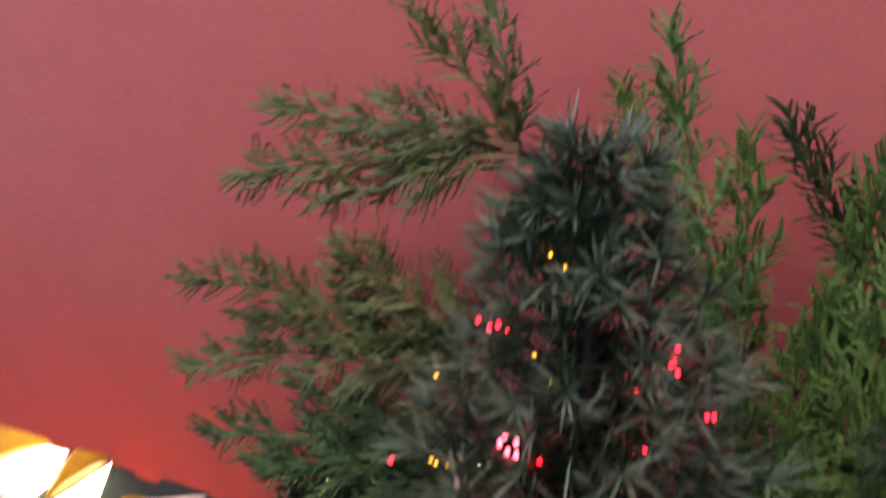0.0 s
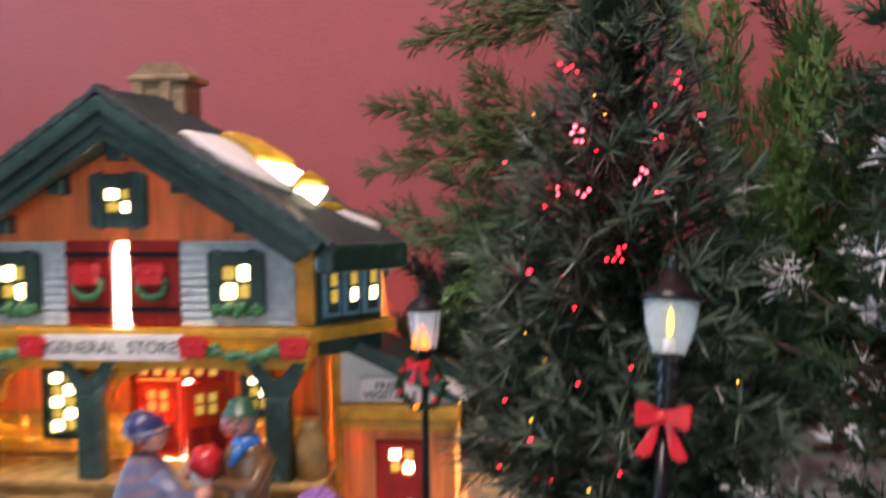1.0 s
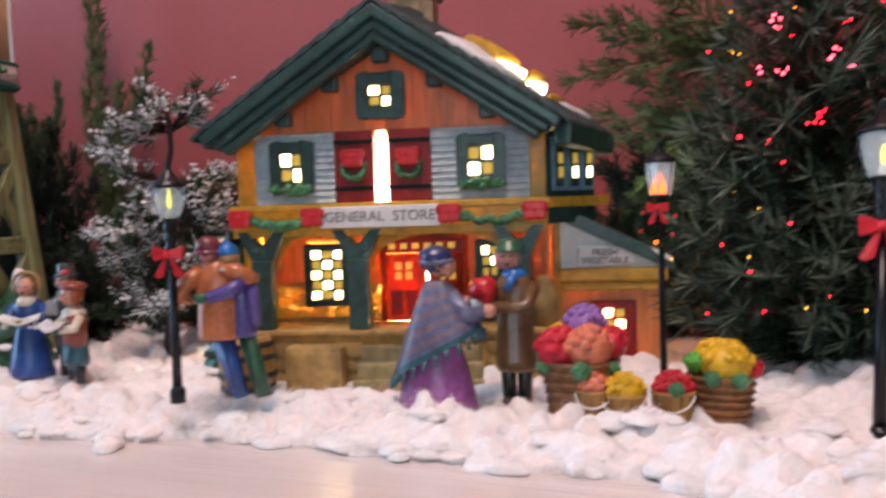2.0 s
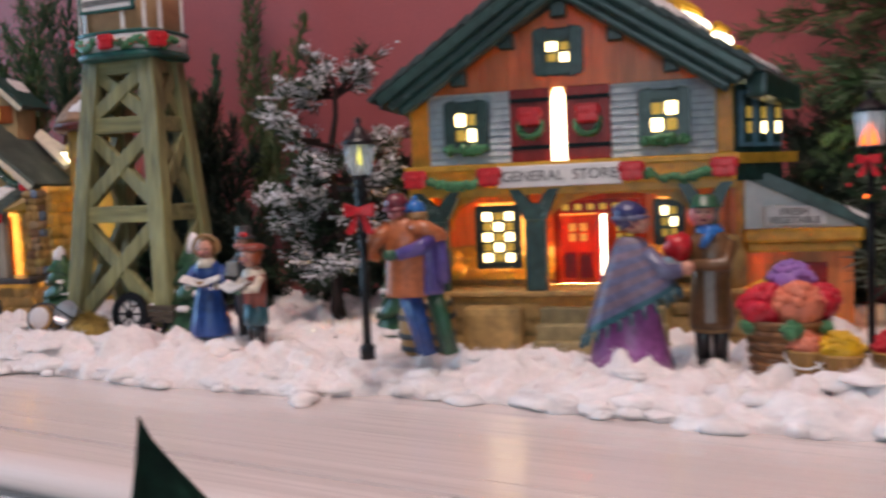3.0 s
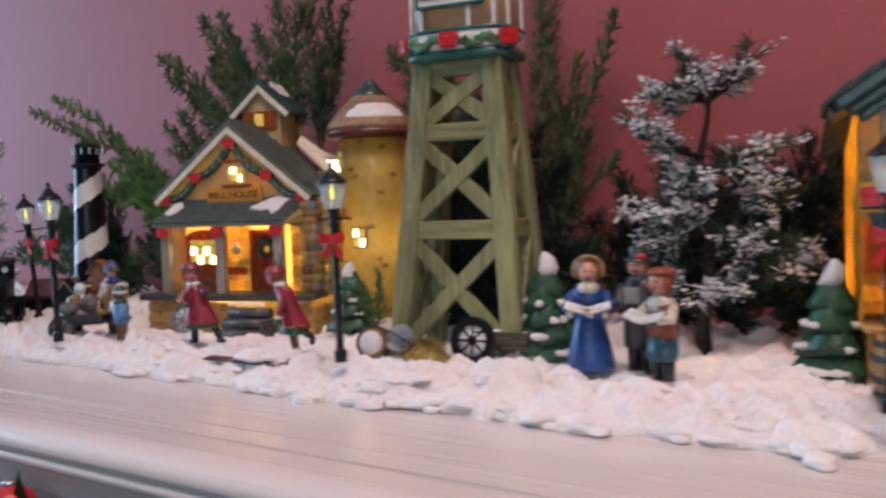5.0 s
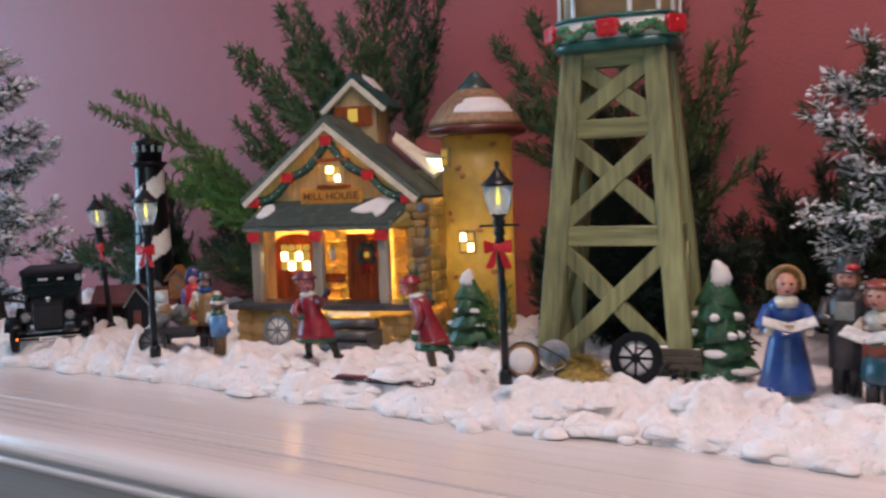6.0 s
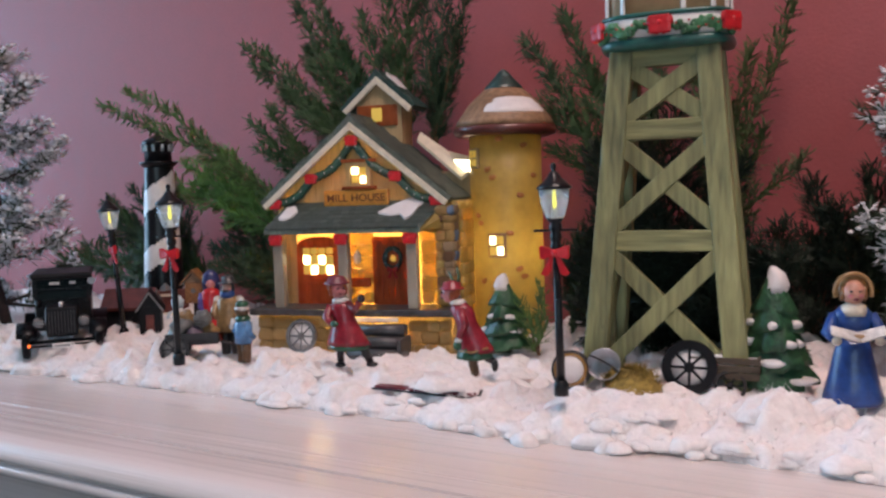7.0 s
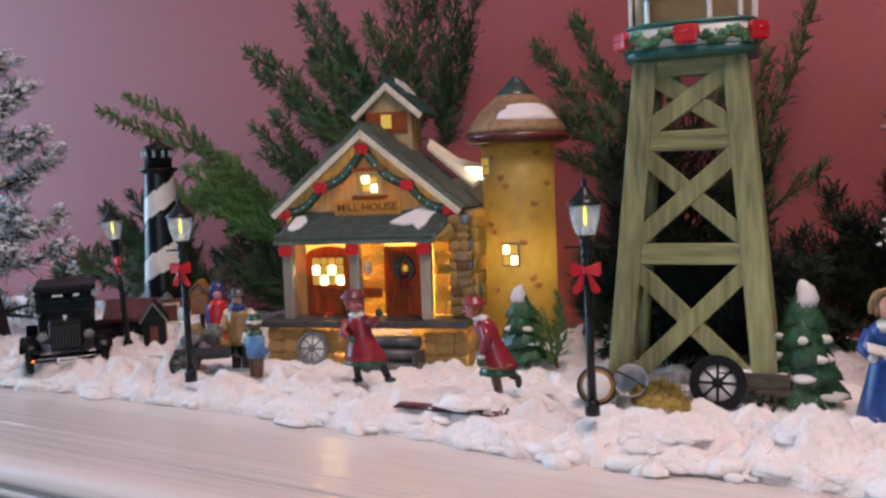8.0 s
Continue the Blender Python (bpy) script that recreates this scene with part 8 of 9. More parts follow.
def hugging_couple():
    """Seen from behind: his arms spread round her shoulders, her arm across his back."""
    f = Figure()
    # he, in the orange coat
    f.limb([(-0.0042, 0, 0.0), (-0.0070, 0, 0.012), (-0.0112, 0, 0.030)], [0.0034, 0.0038, 0.0046], "denim")
    f.limb([(-0.0070, 0.004, 0.0), (-0.0096, 0.004, 0.012), (-0.0140, 0.003, 0.030)], [0.0032, 0.0036, 0.0044], "denim")
    f.body([(0.0102, 0.0272), (0.0104, 0.0290), (0.0098, 0.0420), (0.0106, 0.0540), (0.0080, 0.0610), (0.0040, 0.0640)], "orange", x=-0.0124, sy=0.70, ripple=0.025)
    f.limb([(-0.0190, 0, 0.0585), (-0.0262, -0.002, 0.0535), (-0.0308, -0.003, 0.0478), (-0.0262, 0.004, 0.0455)], [0.0044, 0.0042, 0.0036, 0.0028], "orange")
    f.limb([(-0.0105, -0.002, 0.0590), (-0.0030, -0.0055, 0.0575), (0.0024, -0.0050, 0.0548), (0.0048, -0.002, 0.0540)], [0.0044, 0.0042, 0.0036, 0.0026], "orange")
    f.blob((-0.0164, 0.001, 0.0660), (0.0044, 0.0046, 0.0050), "pink")
    f.blob((-0.0164, 0.0004, 0.0695), (0.0060, 0.0060, 0.0050), "wine", 0.12)
    f.body([(0.0062, 0.0660), (0.0066, 0.0668), (0.0060, 0.0680)], "wine", x=-0.0164, sy=0.95)
    # she, in violet with a blue cap
    f.limb([(0.0064, -0.001, 0.0), (0.0034, 0, 0.012), (-0.0008, 0, 0.030)], [0.0036, 0.0036, 0.0042], "green")
    f.limb([(0.0040, 0.005, 0.0), (0.0014, 0.004, 0.012), (-0.0020, 0.003, 0.030)], [0.0032, 0.0034, 0.0040], "green")
    f.body([(0.0062, 0.0278), (0.0064, 0.0300), (0.0054, 0.0420), (0.0060, 0.0510), (0.0034, 0.0570)], "violet", x=-0.0022, sy=0.85, ripple=0.03)
    f.limb([(-0.0008, -0.0055, 0.0535), (-0.0060, -0.0082, 0.0495), (-0.0160, -0.0086, 0.0468)], [0.0036, 0.0034, 0.0027], "violet")
    f.limb([(0.0020, -0.003, 0.0530), (0.0038, -0.004, 0.0430), (0.0040, -0.003, 0.0330)], [0.0034, 0.0030, 0.0026], "violet")
    f.blob((-0.0192, -0.0086, 0.0468), (0.0038, 0.0024, 0.0026), "green")
    f.blob((-0.0072, -0.0006, 0.0632), (0.0052, 0.0048, 0.0046), "tan", 0.2)
    f.body([(0.0052, 0.0655), (0.0052, 0.0668), (0.0042, 0.0695), (0.0014, 0.0712)], "azure", x=-0.0080, sy=0.95)
    f.blob((-0.0080, 0.0, 0.0716), 0.0014, "azure")
    return f.done(pose(-0.1975, 0.1725, 0.0165, 0, 0, 26) @ Matrix.Scale(0.96, 4), "embracing couple figurine in orange coat and violet jacket")


def reaching_girl(place):
    """Steps to one side, one arm held out."""
    f = Figure()
    f.limb([(-0.0024, 0.001, 0.0130), (-0.0040, 0.001, 0.0060), (-0.0036, 0.001, 0.0008)], [0.0026, 0.0021, 0.0019], "dark")
    f.blob((-0.0032, -0.0012, 0.0010), (0.0030, 0.0024, 0.0014), "dark")
    f.limb([(0.0052, 0.001, 0.0140), (0.0092, 0.002, 0.0085), (0.0122, 0.003, 0.0012)], [0.0027, 0.0022, 0.0019], "dark")
    f.blob((0.0134, 0.0014, 0.0010), (0.0032, 0.0024, 0.0014), "dark")
    f.body([(0.0104, 0.0092), (0.0108, 0.0108), (0.0076, 0.0150)], "green", x=0.0014, sy=0.8, ripple=0.08)
    f.body([(0.0112, 0.0115), (0.0104, 0.0140), (0.0074, 0.0205), (0.0058, 0.0250), (0.0066, 0.0310), (0.0038, 0.0345)], "crimson", x=0.0018, sy=0.76, ripple=0.07, lean=(-0.17, 0))
    f.limb([(-0.0085, -0.004, 0.0110), (-0.002, -0.0068, 0.0096), (0.0080, -0.0048, 0.0124)], [0.0006, 0.0006, 0.0006], "tan")
    f.body([(0.0042, 0.0330), (0.0044, 0.0348), (0.0028, 0.0360)], "white", x=-0.0024, sy=0.9)
    f.limb([(-0.0072, -0.001, 0.0318), (-0.0092, -0.003, 0.0255), (-0.0045, -0.0070, 0.0232)], [0.0024, 0.0024, 0.0018], "crimson")
    f.blob((-0.0030, -0.0078, 0.0232), (0.0022, 0.0018, 0.0018), "green")
    f.limb([(0.0024, -0.001, 0.0322), (0.0068, -0.0035, 0.0300), (0.0098, -0.0045, 0.0338)], [0.0024, 0.0022, 0.0018], "wine")
    f.blob((0.0110, -0.0048, 0.0360), (0.0020, 0.0018, 0.0022), "dark")
    f.head(-0.0030, -0.0008, 0.0402, 0.0048, "red_hair", 42, "pink")
    f.blob((-0.0044, 0.0010, 0.0422), (0.0056, 0.0052, 0.0046), "red_hair", 0.15)
    f.body([(0.0066, 0.0428), (0.0068, 0.0436), (0.0050, 0.0446), (0.0044, 0.0466), (0.0014, 0.0474)], "wine", x=-0.0040, sy=0.95)
    return f.done(place, "girl figurine in crimson coat with raised arm")


def striding_girl(place):
    """Bends forward with one leg kicked up behind and arms hanging."""
    f = Figure()
    f.limb([(-0.0012, 0, 0.0160), (-0.0006, 0, 0.0080), (0.0010, 0, 0.0010)], [0.0030, 0.0026, 0.0021], "brown")
    f.blob((-0.0004, -0.0004, 0.0012), (0.0034, 0.0024, 0.0015), "brown")
    f.limb([(0.0040, 0.001, 0.0160), (0.0072, 0.002, 0.0110), (0.0098, 0.002, 0.0100)], [0.0028, 0.0023, 0.0020], "dark")
    f.blob((0.0104, 0.002, 0.0078), (0.0018, 0.0022, 0.0036), "dark")
    f.body([(0.0086, 0.0115), (0.0090, 0.0130), (0.0072, 0.0180)], "green", x=0.0002, sy=0.8, ripple=0.10)
    f.body([(0.0088, 0.0150), (0.0086, 0.0175), (0.0066, 0.0260), (0.0056, 0.0310), (0.0062, 0.0370), (0.0036, 0.0410)], "crimson", x=0.0022, sy=0.76, ripple=0.05, lean=(-0.36, 0))
    f.limb([(-0.0070, -0.004, 0.0160), (0.0005, -0.0072, 0.0158), (0.0086, -0.004, 0.0178)], [0.0006, 0.0006, 0.0006], "tan")
    f.body([(0.0042, 0.0398), (0.0044, 0.0414), (0.0028, 0.0424)], "white", x=-0.0078, sy=0.9)
    for y0, dx in ((-0.0046, 0.0), (0.0040, -0.0024)):
        f.limb([(-0.0058 + dx, y0, 0.0380), (-0.0030 + dx, y0 * 1.3, 0.0300), (-0.0062 + dx, y0 * 1.4, 0.0232)], [0.0025, 0.0024, 0.0019], "crimson")
        f.blob((-0.0066 + dx, y0 * 1.4, 0.0218), (0.0021, 0.0020, 0.0013), "white")
        f.blob((-0.0072 + dx, y0 * 1.4, 0.0192), (0.0022, 0.0020, 0.0026), "green")
    f.head(-0.0122, -0.0004, 0.0452, 0.0046, "red_hair", -64, "pink")
    f.body([(0.0064, 0.0476), (0.0066, 0.0484), (0.0048, 0.0492), (0.0046, 0.0512), (0.0016, 0.0522)], "crimson", x=-0.0108, sy=0.95)
    f.limb([(-0.0080, 0, 0.0490), (-0.0070, 0, 0.0540), (-0.0078, 0, 0.0596)], [0.0011, 0.0009, 0.0003], "green")
    f.limb([(-0.0090, 0, 0.0490), (-0.0104, 0, 0.0530), (-0.0124, 0, 0.0572)], [0.0010, 0.0008, 0.0003], "green")
    return f.done(place, "girl figurine in crimson coat leaning forward")


def bearded_man():
    f = Figure()
    for s in (-1, 1):
        f.limb([(s * 0.0032, 0, 0), (s * 0.0032, 0, 0.018)], [0.0030, 0.0034], "dark")
    f.body([(0.0080, 0.0145), (0.0084, 0.020), (0.0078, 0.030), (0.0074, 0.0345), (0.0040, 0.0375)], "tan", sy=0.75)
    for s in (-1, 1):
        f.limb([(s * 0.0072, 0, 0.0340), (s * 0.0094, -0.002, 0.0270), (s * 0.0060, -0.0062, 0.0240)], [0.0026, 0.0026, 0.0020], "tan")
        f.blob((s * 0.0072, 0, 0.0345), 0.0028, "cream")
    f.blob((0, -0.002, 0.0385), (0.0050, 0.0040, 0.0032), "denim")
    f.head(0, -0.001, 0.0420, 0.0042, "dark")
    f.blob((0, -0.0040, 0.0398), (0.0030, 0.0016, 0.0022), "dark")
    f.body([(0.0062, 0.0450), (0.0062, 0.0456), (0.0042, 0.0460), (0.0038, 0.0490), (0.0030, 0.0498)], "charcoal", sy=0.95)
    return f.done(pose(-0.7220, 0.1950, 0.0100, 0, 0, 24), "bearded man figurine in tan coat and dark hat")


def blue_child():
    f = Figure()
    for s in (-1, 1):
        f.limb([(s * 0.0026, 0, 0), (s * 0.0030, 0, 0.013)], [0.0026, 0.0032], "brown")
    f.body([(0.0062, 0.0115), (0.0064, 0.016), (0.0066, 0.0235), (0.0034, 0.0265)], "light_blue", sy=0.8)
    for s in (-1, 1):
        f.limb([(s * 0.0058, 0, 0.0235), (s * 0.0078, 0.001, 0.0185), (s * 0.0070, -0.003, 0.0150)], [0.0022, 0.0022, 0.0018], "light_blue")
    f.body([(0.0046, 0.0245), (0.0050, 0.0265), (0.0036, 0.0285)], "green", sy=0.95)
    f.limb([(0.0030, 0.0040, 0.0265), (0.0048, 0.0052, 0.0205)], [0.0018, 0.0014], "white")
    f.head(0, 0, 0.0310, 0.0040, "brown")
    f.body([(0.0046, 0.0316), (0.0050, 0.0326), (0.0044, 0.0338)], "white", sy=0.98)
    f.blob((0, 0, 0.0350), (0.0042, 0.0042, 0.0026), "green")
    f.blob((0, 0, 0.0376), 0.0016, "white")
    return f.done(pose(-0.6960, 0.1800, 0.0095, 0, 0, 165), "child figurine in light blue coat and striped cap")


def red_soldier():
    f = Figure()
    f.body([(0.0060, 0.0), (0.0064, 0.004), (0.0058, 0.022), (0.0066, 0.034), (0.0040, 0.0375)], "scarlet", sy=0.8, ripple=0.03)
    for s in (-1, 1):
        f.limb([(s * 0.0062, 0, 0.0340), (s * 0.0074, 0, 0.0255), (s * 0.0062, -0.002, 0.0180)], [0.0022, 0.0022, 0.0018], "violet")
    f.blob((0, -0.0010, 0.0400), (0.0034, 0.0034, 0.0036), "pink")
    f.body([(0.0058, 0.0350), (0.0064, 0.0420), (0.0050, 0.0470), (0.0020, 0.0500)], "navy", y=0.0016, sy=0.7)
    return f.done(pose(-0.7760, 0.2320, 0.0090, 0, 0, 40), "tall figurine in scarlet robe and dark blue hood")


def blue_walker():
    f = Figure()
    f.body([(0.0078, 0.0), (0.0082, 0.002), (0.0070, 0.018), (0.0064, 0.032), (0.0036, 0.0360)], "navy", sy=0.8, ripple=0.04)
    for s in (-1, 1):
        f.limb([(s * 0.0062, 0, 0.0320), (s * 0.0082, -0.002, 0.0250), (s * 0.0050, -0.006, 0.0220)], [0.0024, 0.0024, 0.0018], "navy")
    f.head(0, 0, 0.0405, 0.0042, "brown")
    f.blob((0, 0.001, 0.0425), (0.0048, 0.0046, 0.0036), "blue")
    return f.done(pose(0.1130, 0.2060, 0.0150, 0, 0, -20), "figurine in dark blue coat beside the street lamp")


caroller_lady()
caroller_boy()
caroller_man()
shawl_woman()
flower_man()
hugging_couple()
reaching_girl(pose(-0.6170, 0.1790, 0.0130, 0, 0, 16) @ Matrix.Scale(1.08, 4))
striding_girl(pose(-0.5340, 0.1770, 0.0125, 0, 0, 16) @ Matrix.Scale(0.98, 4))
bearded_man()
blue_child()
red_soldier()
blue_walker()

# ---- fruit baskets and pails before the store ----
def basket(name, place, r, h, mounds, label, pail=False, weave=True):
    bk = thing(name, place, label, "basket" if not pail else "pail", "fruit baskets and pails")
    part("body", lathe(mesh(), [(r * 0.74, 0.0), (r * 0.78, 0.0008), (r * 0.95, h * 0.9), (r, h * 0.93), (r, h), (r * 0.88, h), (r * 0.84, h * 0.9)], 22), M["wood"] if pail else M["basket"], bk)
    if pail:
        for i in range(12):
            a = 2 * math.pi * i / 12
            part("stave", tube(mesh(), [(r * 0.79 * math.cos(a), r * 0.79 * math.sin(a), 0.0006), (r * 0.96 * math.cos(a), r * 0.96 * math.sin(a), h * 0.9)], r * 0.05, 4), M["basket"], bk)
        part("handle", tube(mesh(), [(r * 1.0 * math.cos(a), -r * 0.35 - r * 0.75 * math.sin(a), h * 0.92 - h * 0.45 * math.sin(a)) for a in [math.pi * i / 10 for i in range(11)]], 0.00035, 6), M["white"], bk, "pale wire handle")
    elif weave:
        for j in range(5):
            z = h * (0.12 + 0.17 * j)
            q = r * (0.78 + 0.17 * z / h)
            part("weave_band", tube(mesh(), [(q * (1 + 0.03 * (-1) ** i) * math.cos(2 * math.pi * i / 24), q * (1 + 0.03 * (-1) ** i) * math.sin(2 * math.pi * i / 24), z) for i in range(25)], 0.0010, 5), M["basket"], bk)
    rng = random.Random(int(r * 1e5))
    for (x, y, z, s), col, txt in mounds:
        bm = mesh()
        for _ in range(46):
            a, b = rng.uniform(0, 6.28), rng.uniform(0.0, 1.45)
            p = Vector((math.sin(b) * math.cos(a), math.sin(b) * math.sin(a), math.cos(b) * 0.9)) * s
            ball(bm, Vector((x, y, z)) + p * 0.9, s * rng.uniform(0.16, 0.24), 0, 6, 5, 0.3, 700)
        ball(bm, (x, y, z), (s * 0.92, s * 0.92, s * 0.85), 0, 12, 8)
        tagged(part("produce", bm, FIG_MATS[SHADE_KEYS.index(col)] if col in SHADES else col, bk, txt), kind="stuff")
    return bk


yellow = paint("yellow_produce", (0.72, 0.42, 0.012), 0.4, 0.2, 500, 0.6)
salmon = paint("salmon_produce", (0.70, 0.20, 0.11), 0.4, 0.2, 500, 0.6)
cherry = paint("cherry_produce", (0.55, 0.010, 0.030), 0.4, 0.25, 500, 0.6)
lilac = paint("lilac_produce", (0.30, 0.14, 0.42), 0.4, 0.2, 500, 0.6)
lime = paint("green_produce", (0.10, 0.42, 0.06), 0.4, 0.3, 500, 0.6)
basket("fruit_basket", pose(-0.0575, 0.2080, 0.0080) @ Matrix.Scale(1.22, 4), 0.0135, 0.0200, [((-0.006, -0.004, 0.023, 0.0088), cherry, "heap of red fruit"), ((0.004, -0.005, 0.024, 0.0085), salmon, "heap of salmon fruit"), ((0.001, 0.003, 0.031, 0.0075), lilac, "heap of lilac fruit"), ((0.010, 0.001, 0.025, 0.0065), cherry, "heap of red fruit"), ((-0.007, 0.004, 0.026, 0.006), yellow, "heap of yellow fruit"), ((-0.0105, -0.0075, 0.0175, 0.0032), M["leaf"], "green leaves"), ((0.003, -0.0125, 0.0175, 0.0036), M["leaf"], "green leaves"), ((0.012, -0.005, 0.0175, 0.0028), M["leaf"], "green leaves")], "tall woven basket heaped with red, salmon and lilac fruit")
basket("fruit_pail", pose(-0.0490, 0.1960, 0.0105) @ Matrix.Scale(1.2, 4), 0.0062, 0.0098, [((0, 0, 0.0105, 0.0058), salmon, "heap of salmon fruit")], "small wooden pail of salmon fruit in the snow", True)
basket("fruit_pail", pose(-0.0370, 0.1960, 0.0090) @ Matrix.Scale(1.12, 4), 0.0078, 0.0112, [((0, 0, 0.0115, 0.0072), yellow, "heap of yellow fruit")], "small wooden pail of yellow fruit in the snow", True)
basket("fruit_pail", pose(-0.0190, 0.2010, 0.0090) @ Matrix.Scale(1.12, 4), 0.0078, 0.0120, [((0, 0, 0.0120, 0.0072), cherry, "heap of red fruit"), ((0.002, -0.006, 0.0130, 0.0030), M["leaf"], "green leaves")], "small wooden pail of red fruit in the snow", True)
basket("fruit_basket", pose(-0.0020, 0.2140, 0.0085) @ Matrix.Scale(1.14, 4), 0.0118, 0.0165, [((0.002, -0.002, 0.0195, 0.0095), yellow, "heap of yellow fruit"), ((-0.003, 0.006, 0.0210, 0.0070), yellow, "heap of yellow fruit"), ((-0.0085, -0.001, 0.0200, 0.0042), lime, "green peppers"), ((0.0105, 0.001, 0.0180, 0.0040), cherry, "red fruit"), ((-0.002, -0.0105, 0.0160, 0.0032), M["leaf"], "green leaves"), ((0.007, -0.0095, 0.0155, 0.0032), M["leaf"], "green leaves")], "woven basket heaped with yellow fruit and leaves")


def barrel(place, r, h, label, lying=False, lid=None):
    b = thing("barrel", place, label, "barrel")
    part("body", lathe(mesh(), [(r * 0.82, 0), (r * 0.94, h * 0.2), (r, h * 0.5), (r * 0.94, h * 0.8), (r * 0.82, h), (r * 0.74, h), (r * 0.74, h * 0.94)], 20), M["wood"], b)
    for z, q in ((0.12, 0.91), (0.34, 0.985), (0.66, 0.985), (0.88, 0.91)):
        part("hoop", lathe(mesh(), [(r * q, h * (z - 0.05)), (r * q + 0.0007, h * (z - 0.045)), (r * q + 0.0007, h * (z + 0.045)), (r * q, h * (z + 0.05))], 20, closed=False), M["iron"], b)
    if lid:
        part("lid_snow", lathe(mesh(), [(r * 0.74, h * 0.95), (r * 0.7, h * 1.06), (r * 0.3, h * 1.12), (0.0002, h * 1.13)], 18), M[lid], b, "white snow on the barrel end")


barrel(pose(-0.2210, 0.2040, 0.0100), 0.0138, 0.0275, "ochre wooden barrel with black hoops beside the store")
barrel(pose(-0.4900, 0.2000, 0.0170) @ pose(0, 0, 0, 78, 0, 18), 0.0092, 0.0150, "small wooden barrel lying with snow in its end", True, "snow")


def tin_bucket(place):
    t = thing("tin_bucket", place, "dull tin bucket tipped over beside the tower", "bucket")
    part("body", lathe(mesh(), [(0.0050, 0), (0.0078, 0.014), (0.0082, 0.0145), (0.0076, 0.0145), (0.0048, 0.001)], 20), M["tin"], t)
    part("handle", tube(mesh(), [(0.0080 * math.cos(a), 0, 0.0140 + 0.006 * math.sin(a)) for a in [math.pi * i / 8 for i in range(9)]], 0.0005, 5), M["iron"], t)


tin_bucket(pose(-0.4740, 0.2060, 0.0160) @ pose(0, 0, 0, 60, 25, 0))


def straw():
    rng = random.Random(6)
    bm = ball(mesh(), (0, 0, 0.003), (0.0150, 0.0100, 0.0085), 0, 18, 10, 0.3, 200)
    for _ in range(420):
        a, q = rng.uniform(0, 6.28), rng.random()
        p = Vector((0.0145 * q * math.cos(a), 0.0098 * q * math.sin(a), 0.003 + 0.0085 * math.sqrt(max(0, 1 - q * q))))
        needle_tuft(bm, p, (rng.gauss(0, 1), rng.gauss(0, 1), 0.5), 0.005, 1, rng, 0, 0.5, 0.0003)
    ob = part("straw_mound", bm, M["hay"], None)
    ob.matrix_world = pose(-0.4590, 0.2000, 0.0080)
    tagged(ob, "small heap of golden straw in the snow", "straw", kind="")


straw()


def farm_cart(place):
    c = thing("farm_cart", place, "old brown wooden cart with black spoked wheel", "cart")
    for i in range(3):
        part("side_plank", box(mesh(), -0.0160, 0.0170, -0.0070, -0.0058, 0.0075 + 0.0036 * i, 0.0107 + 0.0036 * i, 0, 0.0004), M["old_wood"], c)
        part("side_plank", box(mesh(), -0.0160, 0.0170, 0.0170, 0.0182, 0.0075 + 0.0036 * i, 0.0107 + 0.0036 * i, 0, 0.0004), M["old_wood"], c)
    part("bed", box(mesh(), -0.0160, 0.0170, -0.0058, 0.0170, 0.0070, 0.0085, 0, 0.0003), M["old_wood"], c)
    for x in (-0.0160, 0.0158):
        part("end_board", box(mesh(), x, x + 0.0012, -0.0058, 0.0170, 0.0086, 0.0182, 0, 0.0003), M["old_wood"], c)
    part("snow_load", ball(mesh(), (0.001, 0.005, 0.0150), (0.0145, 0.0095, 0.0045), 0, 16, 8, 0.3, 200), M["cotton"], c, "snow lying in the cart")
    part("drawbar", tube(mesh(), [(0.0170, 0.005, 0.0080), (0.0270, 0.005, 0.0060)], 0.0010, 6), M["old_wood"], c)
    wheel_part(c, pose(-0.0150, -0.0075, 0.0125, 82, 0, 0), 0.0132, 8, M["soft_black"], "large black spoked wheel", M["snow"], inner=0.66)
    wheel_part(c, pose(0.0040, -0.0090, 0.0050, 60, 0, 12), 0.0075, 6, M["soft_black"], "small black wheel sunk in the snow")


farm_cart(pose(-0.4200, 0.2200, 0.0080, 0, 0, 6))


def hand_cart(place):
    c = thing("hand_cart", place, "dark hand cart loaded with grey sacks", "cart")
    part("bed", box(mesh(), -0.0160, 0.0160, -0.0090, 0.0090, 0.0100, 0.0125, 0, 0.0006), M["iron"], c)
    for s in (-1, 1):
        part("side_rail", box(mesh(), -0.0160, 0.0160, s * 0.0090 - 0.0008, s * 0.0090 + 0.0008, 0.0125, 0.0175, 0, 0.0004), M["iron"], c)
        wheel_part(c, pose(-0.0105, s * 0.0108, 0.0085, 90, 0, 0), 0.0088, 8, M["iron"], "grey spoked wheel", M["grey"])
    rng = random.Random(15)
    for i in range(7):
        bm = ball(mesh(), (-0.010 + 0.0034 * i, rng.uniform(-0.004, 0.004), 0.0165 + 0.005 * (i % 3)), (0.0058, 0.0050, 0.0046), 0, 16, 11, 0.6, 260)
        part("sack", bm, FIG_MATS[SHADE_KEYS.index(("stone", "grey", "tan", "plum")[i % 4])], c, "grey stuffed sack")
    part("shaft", tube(mesh(), [(0.0150, 0, 0.0110), (0.0270, 0, 0.0070)], 0.0010, 6), M["iron"], c)


hand_cart(pose(-0.7350, 0.1760, 0.0090, 0, 0, 42))


